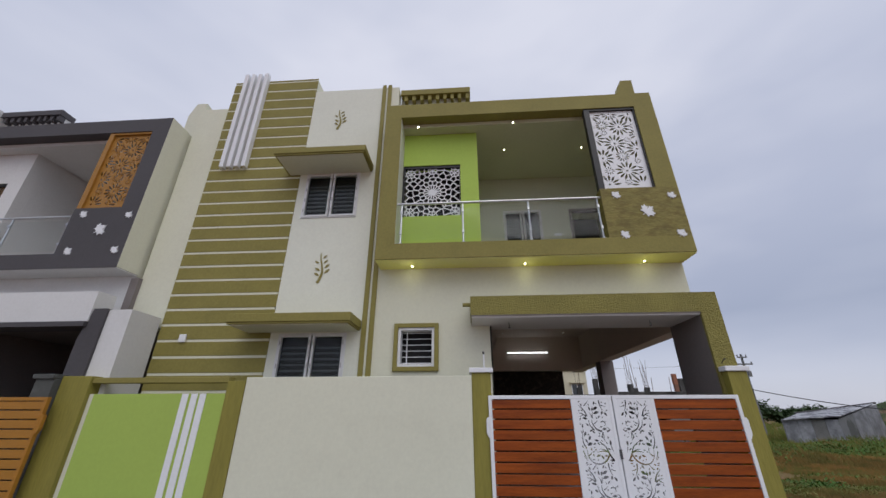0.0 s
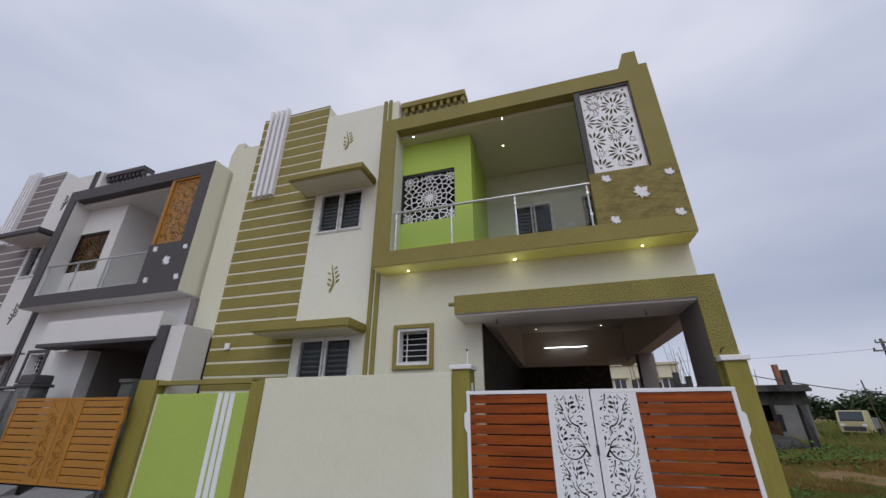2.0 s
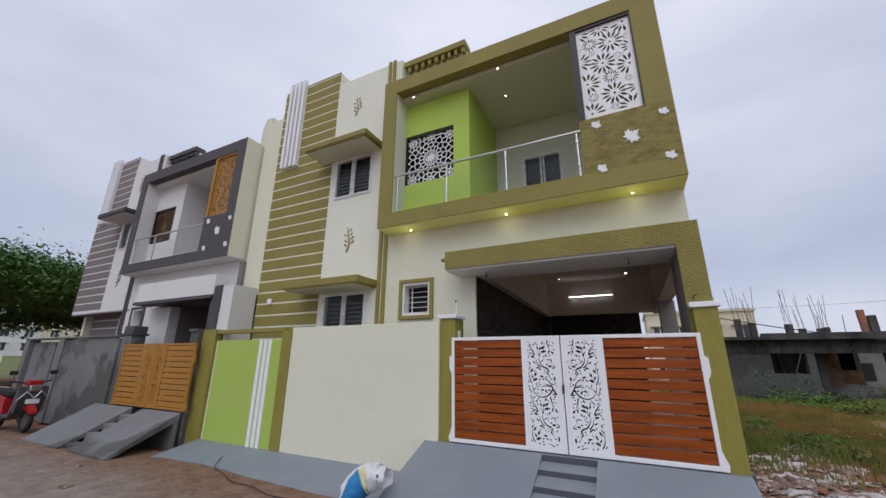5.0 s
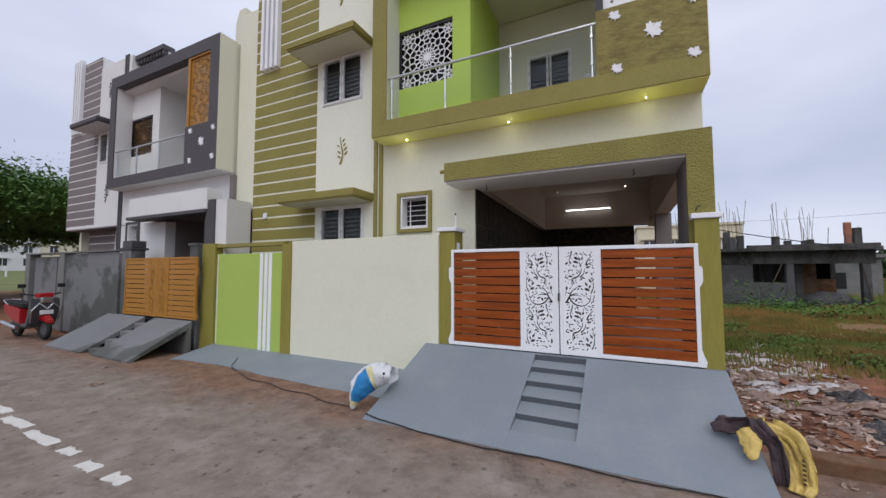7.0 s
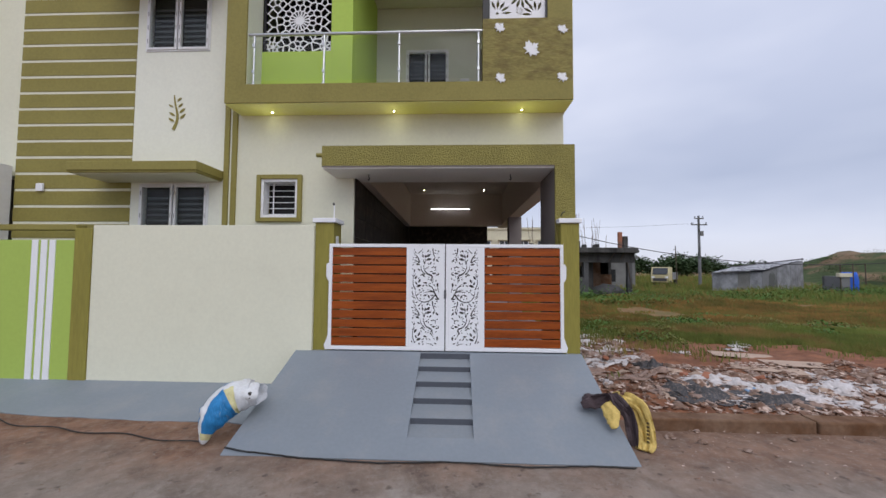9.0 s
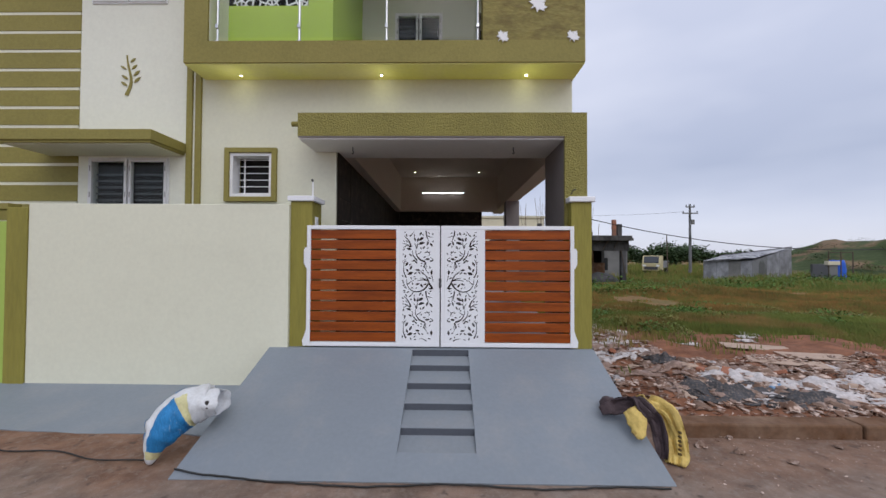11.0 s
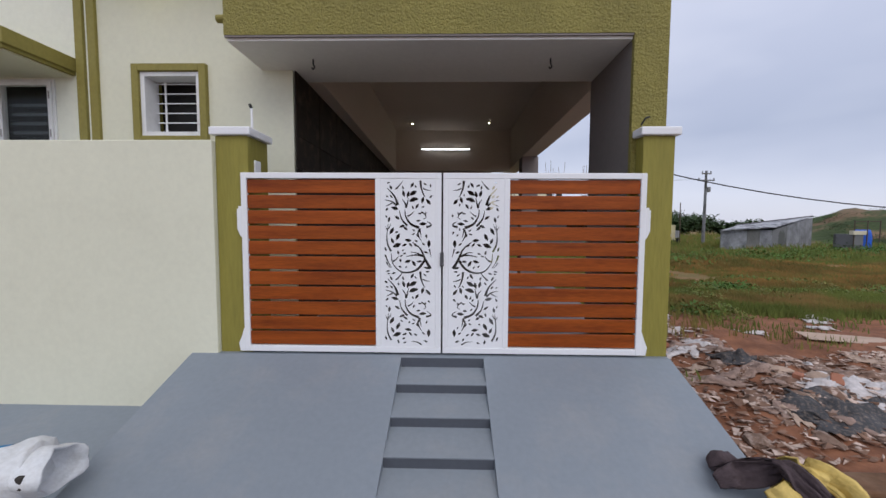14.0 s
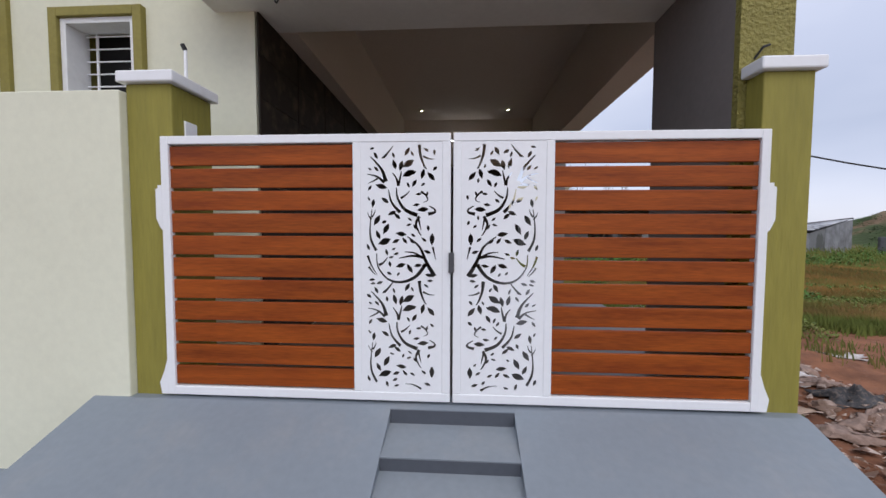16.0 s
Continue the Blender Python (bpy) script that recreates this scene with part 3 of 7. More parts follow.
def vines(x0, x1, z0, z1, flip):
    """Climbing branches with leaves, cut through the sheet: one motif, repeated down the panel."""
    unit = 0.00126
    top, side = z1 - 0.002, (x1 - x0 - 270 * unit) / 2
    holes = []

    def at(u, v, row):
        x = side + u * unit
        return (x1 - x if flip else x0 + x, top - (v + row * 530) * unit)

    def keep(p):
        if clipped(p, x0, x1, z0, z1):
            holes.append(p)

    def motif(row):
        def leaf(u, v, deg, ln, wide=0.44):
            a = radians(180 - deg if flip else deg)
            x, z = at(u, v, row)
            half = ln * unit / 2
            keep(petal(x - math.cos(a) * half * 1.15, z - math.sin(a) * half * 1.15, a, ln * unit * 1.12, ln * unit * wide * 1.05, 3, 0.0, 1.1))

        def stem(wd, *pts):
            line = []
            k = len(pts) - 1
            for i in range(k):
                p0, p1, p2, p3 = (Vector(pts[min(k, max(0, i + d))]) for d in (-1, 0, 1, 2))
                for t in (0, 0.25, 0.5, 0.75):
                    line.append(0.5 * (2 * p1 + (p2 - p0) * t + (2 * p0 - 5 * p1 + 4 * p2 - p3) * t * t + (3 * p1 - p0 - 3 * p2 + p3) * t ** 3))
            line.append(Vector(pts[-1]))
            keep(stroke([at(q.x, q.y, row) for q in line], wd * unit * 1.55))

        # upper bough
        stem(11, (200, 273), (150, 250), (122, 205), (118, 165))
        stem(9, (132, 262), (98, 222), (86, 172))
        stem(8, (125, 158), (118, 130), (102, 108))
        stem(7, (125, 158), (134, 120), (138, 100))
        stem(7, (134, 206), (152, 196), (170, 178))
        stem(11, (76, 142), (58, 92), (15, 44))
        stem(8, (70, 146), (42, 122), (2, 112))
        stem(6, (44, 128), (24, 140), (6, 148))
        stem(7, (68, 48), (88, 26), (106, 2))
        stem(9, (208, 0), (212, 40), (226, 80), (236, 94))
        stem(6, (222, 44), (244, 54), (268, 56))
        stem(6, (214, 180), (234, 196), (240, 214), (224, 222))
        stem(9, (242, 268), (266, 262), (268, 250), (246, 236))
        leaf(22, 13, 15, 20); leaf(36, 40, -60, 28); leaf(68, 46, 30, 20); leaf(106, 40, -70, 22); leaf(160, 26, 60, 34); leaf(180, 34, -60, 20)
        leaf(110, 75, -75, 38); leaf(136, 80, 75, 38); leaf(165, 72, 32, 48, 0.5); leaf(165, 110, 25, 48, 0.5); leaf(187, 108, 40, 22)
        leaf(12, 92, -30, 18); leaf(38, 92, -45, 24); leaf(12, 166, 55, 24); leaf(58, 160, -15, 44); leaf(72, 214, -35, 34); leaf(235, 20, -35, 22)
        leaf(221, 112, 75, 38); leaf(254, 122, -50, 40); leaf(164, 155, -65, 22); leaf(188, 148, 58, 32); leaf(238, 190, 70, 20); leaf(205, 190, 5, 22)
        leaf(196, 232, 8, 26); leaf(222, 250, 5, 42); leaf(100, 264, 25, 34); leaf(120, 276, -40, 32)
        # side stem
        stem(8, (36, 412), (16, 370), (12, 320), (20, 250))
        stem(5, (18, 290), (8, 276), (2, 262)); stem(5, (20, 280), (30, 264), (34, 250))
        leaf(8, 208, -60, 18); leaf(25, 226, 80, 32); leaf(40, 292, 58, 44); leaf(76, 326, 62, 44); leaf(44, 350, -65, 36); leaf(70, 376, 22, 50, 0.5); leaf(4, 398, -70, 26)
        # middle sprigs
        stem(8, (208, 276), (194, 306), (206, 338), (216, 352)); stem(6, (204, 284), (210, 310), (214, 330))
        leaf(170, 288, -35, 20); leaf(166, 310, 20, 20); leaf(190, 318, -60, 22); leaf(226, 368, -40, 24); leaf(258, 366, 88, 44); stem(6, (260, 396), (266, 420), (272, 446))
        # arch and the round bough under it
        stem(12, (268, 512), (236, 458), (208, 396), (160, 356))
        leaf(136, 346, -8, 40); leaf(115, 374, 25, 30); leaf(150, 372, -50, 28); leaf(180, 376, -30, 24); leaf(240, 416, -20, 28)
        stem(10, (232, 464), (196, 512), (140, 536), (84, 526), (44, 478), (38, 424))
        stem(8, (46, 470), (64, 460), (82, 438)); leaf(78, 418, -75, 26); leaf(96, 438, 15, 20)
        stem(9, (224, 438), (180, 432), (126, 442)); stem(7, (216, 436), (186, 420), (150, 416)); leaf(116, 424, 20, 22); leaf(134, 470, 18, 38); leaf(170, 482, -58, 38); leaf(202, 470, 10, 30)
        stem(7, (2, 432), (16, 470), (40, 508)); stem(6, (6, 476), (20, 496), (34, 510)); leaf(18, 528, 10, 24); leaf(50, 540, 20, 26); leaf(246, 508, -12, 32); leaf(250, 530, 5, 24)

    motif(0)
    motif(1)
    # small leaves in the open spots
    rng = random.Random(5)
    taken = [p for h_ in holes for p in h_]
    for _ in range(350):
        x, z = rng.uniform(x0 + 0.02, x1 - 0.02), rng.uniform(z0, z1)
        ln = rng.uniform(0.022, 0.034)
        p = petal(x, z, rng.uniform(0.3, 2.8), ln, ln * 0.5, 3, 0.0, 1.1)
        if clipped(p, x0 + side * 0.6, x1 - side * 0.6, z0 + 0.012, z1 - 0.012) and all(min(abs(q[0] - c[0]) + abs(q[1] - c[1]) for q in p) > 0.013 for c in taken if abs(c[0] - x) < 0.06 and abs(c[1] - z) < 0.06):
            holes.append(p)
            taken += p
    return holes


# ---- ground, road ----
def field_height(x, y):
    v = Vector((x * 0.35, y * 0.35, 0.0))
    z = 0.05 + 0.10 * noise.noise(v) + 0.05 * noise.noise(v * 3.1)
    k = min(1.0, max(0.0, (x - 4.7) / 1.2)) * min(1.0, max(0.0, (y - 5.15) / 0.8))
    rough = 0.05 * noise.noise(Vector((x * 3.1, y * 3.1, 9.0))) * max(0.0, min(1.0, (10.5 - y) / 2.5))
    near = rough + 0.09 * math.exp(-((y - 6.6) / 1.2) ** 2) * (0.6 + noise.noise(Vector((x * 1.3, y * 1.3, 4.0))))
    rise = -0.012 * min(max(y - 10.0, 0.0), 34.0)
    fade = 1.0 if abs(x) < 120 and y < 120 else 0.0
    return -0.04 + k * fade * (max(0.0, z + near + 0.04) + rise)


def ground_sheet():
    xs = sorted({round(v, 3) for v in [-900, -500, -250, -120, -60, -30, -15, -8, -5, 0, 4.4] + [4.5 + 0.16 * i for i in range(60)]
                 + [14.1 + 0.8 * i for i in range(45)] + [60, 90, 119, 160, 300, 500, 900]})
    ys = sorted({round(v, 3) for v in [-900, -400, -150, -60, -20, -6, 0, 4.9] + [5.1 + 0.16 * i for i in range(50)]
                 + [13.1 + 0.8 * i for i in range(60)] + [70, 90, 119, 160, 300, 500, 900]})
    bm = bmesh.new()
    grid = [[bm.verts.new((x, y, field_height(x, y))) for x in xs] for y in ys]
    for j in range(len(ys) - 1):
        for i in range(len(xs) - 1):
            bm.faces.new((grid[j][i], grid[j][i + 1], grid[j + 1][i + 1], grid[j + 1][i]))
    return solid("ground", bm, "field", "open plot of red earth, dry and green grass", "ground", "structure", smooth=True, base=(0, 0, 0))


ground_sheet()


def road_slab():
    bm = bmesh.new()
    xs = [-80, -40, -20, -14, -10] + [-8 + 0.25 * i for i in range(81)] + [16, 22, 40, 80]
    ys = [-4.0, -2, 0, 1, 2, 3, 3.6, 4.0, 4.3, 4.55, 4.8, 5.0]
    rows = []
    for y in ys:
        rows.append([bm.verts.new((x, y, 0.0 if y < 3.3 else 0.012 * noise.noise(Vector((x * 1.2, y * 2, 2))) - 0.004)) for x in xs])
    for j in range(len(ys) - 1):
        for i in range(len(xs) - 1):
            bm.faces.new((rows[j][i], rows[j][i + 1], rows[j + 1][i + 1], rows[j + 1][i]))
    res = bmesh.ops.extrude_face_region(bm, geom=bm.faces[:])
    bmesh.ops.translate(bm, verts=[v for v in res["geom"] if isinstance(v, bmesh.types.BMVert)], vec=(0, 0, -0.25))
    return solid("road", bm, "road", "worn concrete road, stained with red earth along its edge", "road", "structure", smooth=False, base=(0, 0, 0))


road_slab()
for x0, x1, dy in ((-6.6, -5.5, 0.02), (-5.1, -4.0, 0.0), (-3.6, -2.45, 0.01), (-2.3, -1.75, 0.0), (-1.62, -1.05, -0.01), (-0.86, -0.66, 0.02), (-0.42, -0.2, 0.0), (-0.02, 0.2, 0.02)):
    bm = bmesh.new()
    rng = random.Random(int(x0 * 100))
    x0, x1, dy = 1.09 * x0 - 0.235, 1.09 * x1 - 0.235, dy + 0.10 - 0.05 * x0
    k = 7
    top = [(x0 + (x1 - x0) * i / k, 2.19 + dy + rng.uniform(-0.015, 0.015)) for i in range(k + 1)]
    bot = [(x0 + (x1 - x0) * i / k + rng.uniform(-0.02, 0.02), 2.09 + dy + rng.uniform(-0.015, 0.015)) for i in range(k, -1, -1)]
    f = bm.faces.new([bm.verts.new((x, y, 0.001)) for x, y in bot + top])
    res = bmesh.ops.extrude_face_region(bm, geom=[f])
    bmesh.ops.translate(bm, verts=[v for v in res["geom"] if isinstance(v, bmesh.types.BMVert)], vec=(0, 0, 0.004))
    solid("road_marking", bm, "line", "worn white dash of paint on the road", "road marking", group="dashes along the road")


# ---- house ----
def grille_window(parent, x0, x1, y, z0, z1, leaves=2, depth=0.10, blinds=True, frame_m="white_dirty", marks=True):
    """White casement window set in a wall whose face is at y: frame, glazed leaves, blind slats behind."""
    w = part("window", bx(bmesh.new(), x0, x1, y + depth + 0.03, y + depth + 0.05, z0, z1), "room_shade", parent, "white two-leaf casement window" if leaves == 2 else "white window")
    fw = 0.022
    bm = bmesh.new()
    bx(bm, x0, x0 + fw, y - 0.015, y + depth, z0, z1, 0.004)
    bx(bm, x1 - fw, x1, y - 0.015, y + depth, z0, z1, 0.004)
    bx(bm, x0 + fw, x1 - fw, y - 0.015, y + depth, z1 - fw, z1, 0.004)
    bx(bm, x0 + fw, x1 - fw, y - 0.015, y + depth, z0, z0 + fw, 0.004)
    part("window_frame", bm, frame_m, w)
    for i in range(leaves):
        a = x0 + fw + (x1 - x0 - 2 * fw) * i / leaves
        b = x0 + fw + (x1 - x0 - 2 * fw) * (i + 1) / leaves
        s = 0.036
        a, b = a + (0.012 if i else 0.0), b - (0.012 if i < leaves - 1 else 0.0)
        bm = bmesh.new()
        bx(bm, a, a + s, y - 0.03, y + 0.02, z0 + fw, z1 - fw, 0.004)
        bx(bm, b - s, b, y - 0.03, y + 0.02, z0 + fw, z1 - fw, 0.004)
        bx(bm, a + s, b - s, y - 0.028, y + 0.02, z1 - fw - s, z1 - fw, 0.004)
        bx(bm, a + s, b - s, y - 0.028, y + 0.02, z0 + fw, z0 + fw + s, 0.004)
        part("sash", bm, frame_m, w)
        if marks:
            for j in range(4):
                zz = z0 + 0.12 + j * (z1 - z0 - 0.3) / 3
                for xx in (a + s * 0.5, b - s * 0.5):
                    part("tape_mark", box(xx - 0.007, xx + 0.007, y - 0.0315, y - 0.029, zz, zz + 0.07), "tape", w)
        pane = part("pane", box(a + s, b - s, y, y + 0.006, z0 + fw + s, z1 - fw - s), "glass", w)
        pane.visible_shadow = False
        if blinds:
            k = int((z1 - z0 - 0.2) / 0.085)
            for j in range(k):
                zz = z0 + fw + s + 0.03 + j * 0.085
                bm = bx(bmesh.new(), a + s, b - s, y + 0.05, y + 0.056, zz, zz + 0.026)
                part("slat", bm, "louvre", w)
    return w


def sunshade(parent, x0, x1, y0, y1, z0, z1, edge, under):
    s = part("sunshade", bx(bmesh.new(), x0, x1, y0, y1, z0 + 0.04, z1, 0.008), edge, parent, "painted concrete sunshade over the window")
    part("drip_edge", bx(bmesh.new(), x0 + 0.02, x1 - 0.02, y0 + 0.02, y1, z0 + 0.012, z0 + 0.04), edge, s)
    part("underside", bx(bmesh.new(), x0 + 0.05, x1 - 0.05, y0 + 0.05, y1, z0, z0 + 0.04), under, s)


def sprig(parent, cx, cz, y, h, material):
    """Relief twig: a bowed stem with leaves on both sides."""
    bm = bmesh.new()
    line = [(cx + 0.02 * h + 0.10 * h * math.sin(math.pi * t) + 0.035 * h * math.sin(math.tau * t) - 0.07 * h, cz - h / 2 + h * t) for t in [i / 12 for i in range(13)]]
    plate(bm, stroke(line, 0.045), y - 0.012, y + 0.004)
    for i, side in ((3, -1), (4, 1), (5, -1), (6, 1), (8, -1), (8, 1), (10, 1)):
        x, z = line[i]
        ln = h * (0.20 if i < 7 else 0.16)
        deg = 42 if side > 0 else 148
        plate(bm, petal(x + side * 0.04, z - 0.01, radians(deg), ln, ln * 0.34, 3), y - 0.012, y + 0.004)
    return part("leaf_ornament", bm, material, parent, "carved twig ornament on the wall")


MAPLE = [(0, -0.5), (0.06, -0.2), (0.42, -0.3), (0.34, -0.12), (0.62, 0.08), (0.5, 0.14), (0.56, 0.34), (0.34, 0.28), (0.26, 0.4), (0.14, 0.2),
         (0.2, 0.52), (0.1, 0.48), (0, 0.7)]


def maple(parent, cx, cz, y, size, turn=0.0):
    pts = MAPLE + [(-x, z) for x, z in MAPLE[-2:0:-1]]
    c, s = math.cos(turn), math.sin(turn)
    pts = [(cx + size * (x * c - z * s), cz + size * (x * s + z * c)) for x, z in pts]
    part("maple_leaf", plate(bmesh.new(), pts, y - 0.014, y + 0.002), "white", parent, "white maple leaf ornament")


def downlight(parent, x, y, z):
    bm = bmesh.new()
    bmesh.ops.create_cone(bm, cap_ends=True, segments=16, radius1=0.024, radius2=0.024, depth=0.01, matrix=Matrix.Translation((x, y, z - 0.004)))
    d = part("downlight", bm, "white", parent, "small round recessed ceiling light")
    bm = bmesh.new()
    bmesh.ops.create_cone(bm, cap_ends=True, segments=12, radius1=0.011, radius2=0.011, depth=0.006, matrix=Matrix.Translation((x, y, z - 0.011)))
    part("bulb", bm, "spot", d)


STYLE_MAIN = dict(wall="cream", trim="olive", trim2="olive", strip="olive", groove="cream", soffit="soffit", green="lime_soft", jali="white", jali2="white",
                  panel="olive_trowel", ret="white_wall", lit=True, ceil="balc_ceiling", bay=0.0, grey="balc_wall", side="cream")
STYLE_NB = dict(wall="nb_white", trim="grey_dark", trim2="grey_dark", strip="mauve_strip", groove="nb_white", soffit="nb_white", green="nb_white", jali="nb_jali", jali2="nb_jali_dark",
                panel="grey_dark", ret="nb_white", lit=False, ceil="nb_white", bay=0.55, grey="nb_white", side="cream")


def balcony_rail(parent, x0, x1, y, z0, z1, posts):
    r = part("handrail", rod(bmesh.new(), (x0, y, z1), (x1, y, z1), 0.022, 12), "steel", parent, "steel balcony rail with glass panels")
    for px in posts:
        bm = bmesh.new()
        rod(bm, (px, y, z0), (px, y, z1 - 0.02), 0.016, 10)
        bmesh.ops.create_cone(bm, cap_ends=True, segments=12, radius1=0.05, radius2=0.04, depth=0.02, matrix=Matrix.Translation((px, y, z0 + 0.01)))
        bx(bm, px - 0.02, px + 0.02, y - 0.028, y - 0.008, z0 + 0.18, z0 + 0.23, 0.004)
        bx(bm, px - 0.02, px + 0.02, y - 0.028, y - 0.008, z1 - 0.19, z1 - 0.14, 0.004)
        part("post", bm, "steel", r)
    for a, b in zip(posts, posts[1:]):
        g = part("glass_panel", box(a + 0.03, b - 0.03, y - 0.024, y - 0.014, z0 + 0.07, z1 - 0.09), "glass_rail", r)
        g.visible_shadow = False


PLAN_X = ((-4.43, -3.945), (-4.04, -3.70), (-3.385, -3.18), (-2.66, -2.49), (-2.31, -2.09), (-2.12, -1.94), (-1.0, -0.92), (-0.72, -0.645), (-0.19, -0.115),
          (0.515, 0.57), (0.95, 0.955), (1.36, 1.35), (3.3, 3.27), (4.46, 4.44))
PLAN_Z = ((0.0, 0.0), (1.55, 1.53), (2.31, 2.285), (3.04, 2.99), (3.957, 3.90), (4.24, 4.18), (4.98, 4.92), (6.06, 5.87), (6.94, 6.78), (7.22, 7.09), (8.17, 7.98), (8.8, 8.40), (8.93, 8.53))


def along(table, v):
    """Reads a value between the rows of a table."""
    for (a, fa), (b, fb) in zip(table, table[1:]):
        if v <= b or b == table[-1][0]:
            return fa + (fb - fa) * (v - a) / (b - a)


def house(o, st, label):
    """Two-storey house: striped wall, panel with two windows, a framed balcony, and a porch under it. o: offset from the plan."""
    ox, oy, oz = o
    h = thing("house", (ox, 6.2 + oy, oz), label, "house")
    F = 6.22 + oy
    bay = st["bay"]

    def X(v):
        return along(PLAN_X, v) + ox

    def Z(v):
        return along(PLAN_Z, v) + oz

    # striped wall
    fy, lw = F, F + bay
    lo = Z(3.0) if bay else Z(0)
    part("wall", box(X(-4.42), X(-2.32), fy + 0.004, F + 0.35, lo, Z(8.80)), st["groove"], h, "pale wall behind the painted stripes")
    if bay:
        part("wall", box(X(-4.42), X(-2.32), lw + 0.004, lw + 0.2, Z(0), Z(3.0)), st["groove"], h)
    for k in range(-7, 24):
        z = 2.52 + 0.2533 * k
        top, bot = min(z + 0.2533 - 0.02, 8.40), max(z + 0.02, 0.6)
        if top - bot < 0.03:
            continue
        y = lw if (bay and z < 2.8) else fy
        part("stripe_board", bx(bmesh.new(), X(-4.43), X(-2.30), y - 0.003, y + 0.012, bot + oz, top + oz, 0.002), st["strip"], h)
    for i in range(4):
        x = -4.04 + i * 0.185
        part("fin", bx(bmesh.new(), X(x), X(x + 0.10), fy - 0.11, fy + 0.0, Z(6.25), Z(8.93), 0.006), "white", h, "white vertical fin")
    # panel with two windows, holes left for them
    for (za, zb, y, xe) in ((1.55, 2.91, lw, -0.94), (4.98, 6.06, fy, -1.0)):
        grille_window(h, X(-2.12), X(xe), y, Z(za), Z(zb))
    xl, xr = -2.30, -0.36
    wl_ = part("wall", bx(bmesh.new(), X(xl), X(-2.12), fy, F + 0.3, lo, Z(8.22)), st["ret"], h, "smooth painted wall beside the stripes")
    part("wall", bx(bmesh.new(), X(-1.0), X(-0.53), fy, F + 0.3, Z(2.91) if not bay else lo, Z(8.22)), st["ret"], h)
    part("wall", bx(bmesh.new(), X(-0.94), X(-0.53), lw, lw + 0.3, Z(0), Z(2.91)), st["ret"], h)
    if not bay:
        part("wall", bx(bmesh.new(), X(-2.12), X(-0.94), fy, F + 0.3, Z(0), Z(1.55)), st["ret"], h)
        part("wall", bx(bmesh.new(), X(-2.12), X(-1.0), fy, F + 0.3, Z(2.91), Z(4.98)), st["ret"], h)
    else:
        part("wall", bx(bmesh.new(), X(-2.12), X(-1.0), fy, F + 0.3, Z(3.0), Z(4.98)), st["ret"], h)
        part("wall", bx(bmesh.new(), X(-2.12), X(xr), lw, lw + 0.3, Z(2.91), Z(3.0)), st["ret"], h)
        part("bay_floor", box(X(-4.42), X(xr), F, lw + 0.3, Z(2.96), Z(3.0)), st["strip"], h)
        part("wall", bx(bmesh.new(), X(-2.30), X(-2.12), lw, lw + 0.3, Z(0), Z(3.0)), st["ret"], h)
        part("wall", bx(bmesh.new(), X(-2.12), X(-0.94), lw, lw + 0.3, Z(0), Z(1.55)), st["ret"], h)
    part("wall", bx(bmesh.new(), X(-2.12), X(-1.0), fy, F + 0.3, Z(6.06), Z(8.22)), st["ret"], h)
    sunshade(h, X(-2.52), X(-0.76), fy - 0.60, fy, Z(6.06), Z(6.21), st["trim"], st["wall"])
    if not bay:
        sunshade(h, X(-2.66), X(-0.72), F - 0.58, F, Z(2.93), Z(3.10), st["trim"], st["wall"])
    sprig(h, X(-1.62), Z(7.34), fy, 0.50, st["trim"])
    sprig(h, X(-1.56), Z(4.02), fy, 0.54, st["trim"])
    for x in (-0.596, -0.479):
        part("trim_band", bx(bmesh.new(), x + ox - 0.038, x + ox + 0.038, F - 0.03, F + 0.01, Z(0.3), Z(8.30), 0.005), st["trim"], h)
    # wall right of the panel, ground floor, with the small window
    a0, a1, b0, b1 = -0.19, 0.515, 2.31, 3.04
    W = st["wall"]
    part("wall", box(X(-0.53), X(xr), F, F + 0.25, Z(0), Z(8.22)), W, h)
    part("wall", box(X(xr), X(a0), F, F + 0.25, Z(0), Z(4.2)), W, h, "painted front wall")
    part("wall", box(X(a0), X(a1), F, F + 0.25, Z(0), Z(b0)), W, h)
    part("wall", box(X(a0), X(a1), F, F + 0.25, Z(b1), Z(4.2)), W, h)
    part("wall", box(X(a1), X(1.36), F, F + 0.25, Z(0), Z(4.2)), W, h)
    win = part("window", box(X(a0 + 0.06), X(a1 - 0.06), F + 0.24, F + 0.25, Z(b0 + 0.06), Z(b1 - 0.06)), "room_shade", h, "small barred window with a raised painted border")
    bm = bmesh.new()
    e = 0.066
    for q in ((a0, a0 + e, b0, b1), (a1 - e, a1, b0, b1), (a0 + e, a1 - e, b1 - e, b1), (a0 + e, a1 - e, b0, b0 + e)):
        bx(bm, X(q[0]), X(q[1]), F - 0.045, F + 0.25, Z(q[2]), Z(q[3]), 0.006)
    part("window_border", bm, st["trim"], win)
    bm = bmesh.new()
    c0, c1, d0, d1 = a0 + e, a1 - e, b0 + e, b1 - e
    for q in ((c0, c0 + 0.042, d0, d1), (c1 - 0.042, c1, d0, d1), (c0 + 0.042, c1 - 0.042, d1 - 0.042, d1), (c0 + 0.042, c1 - 0.042, d0, d0 + 0.042)):
        bx(bm, X(q[0]), X(q[1]), F - 0.02, F + 0.15, Z(q[2]), Z(q[3]), 0.004)
    part("window_frame", bm, "white_dirty", win)
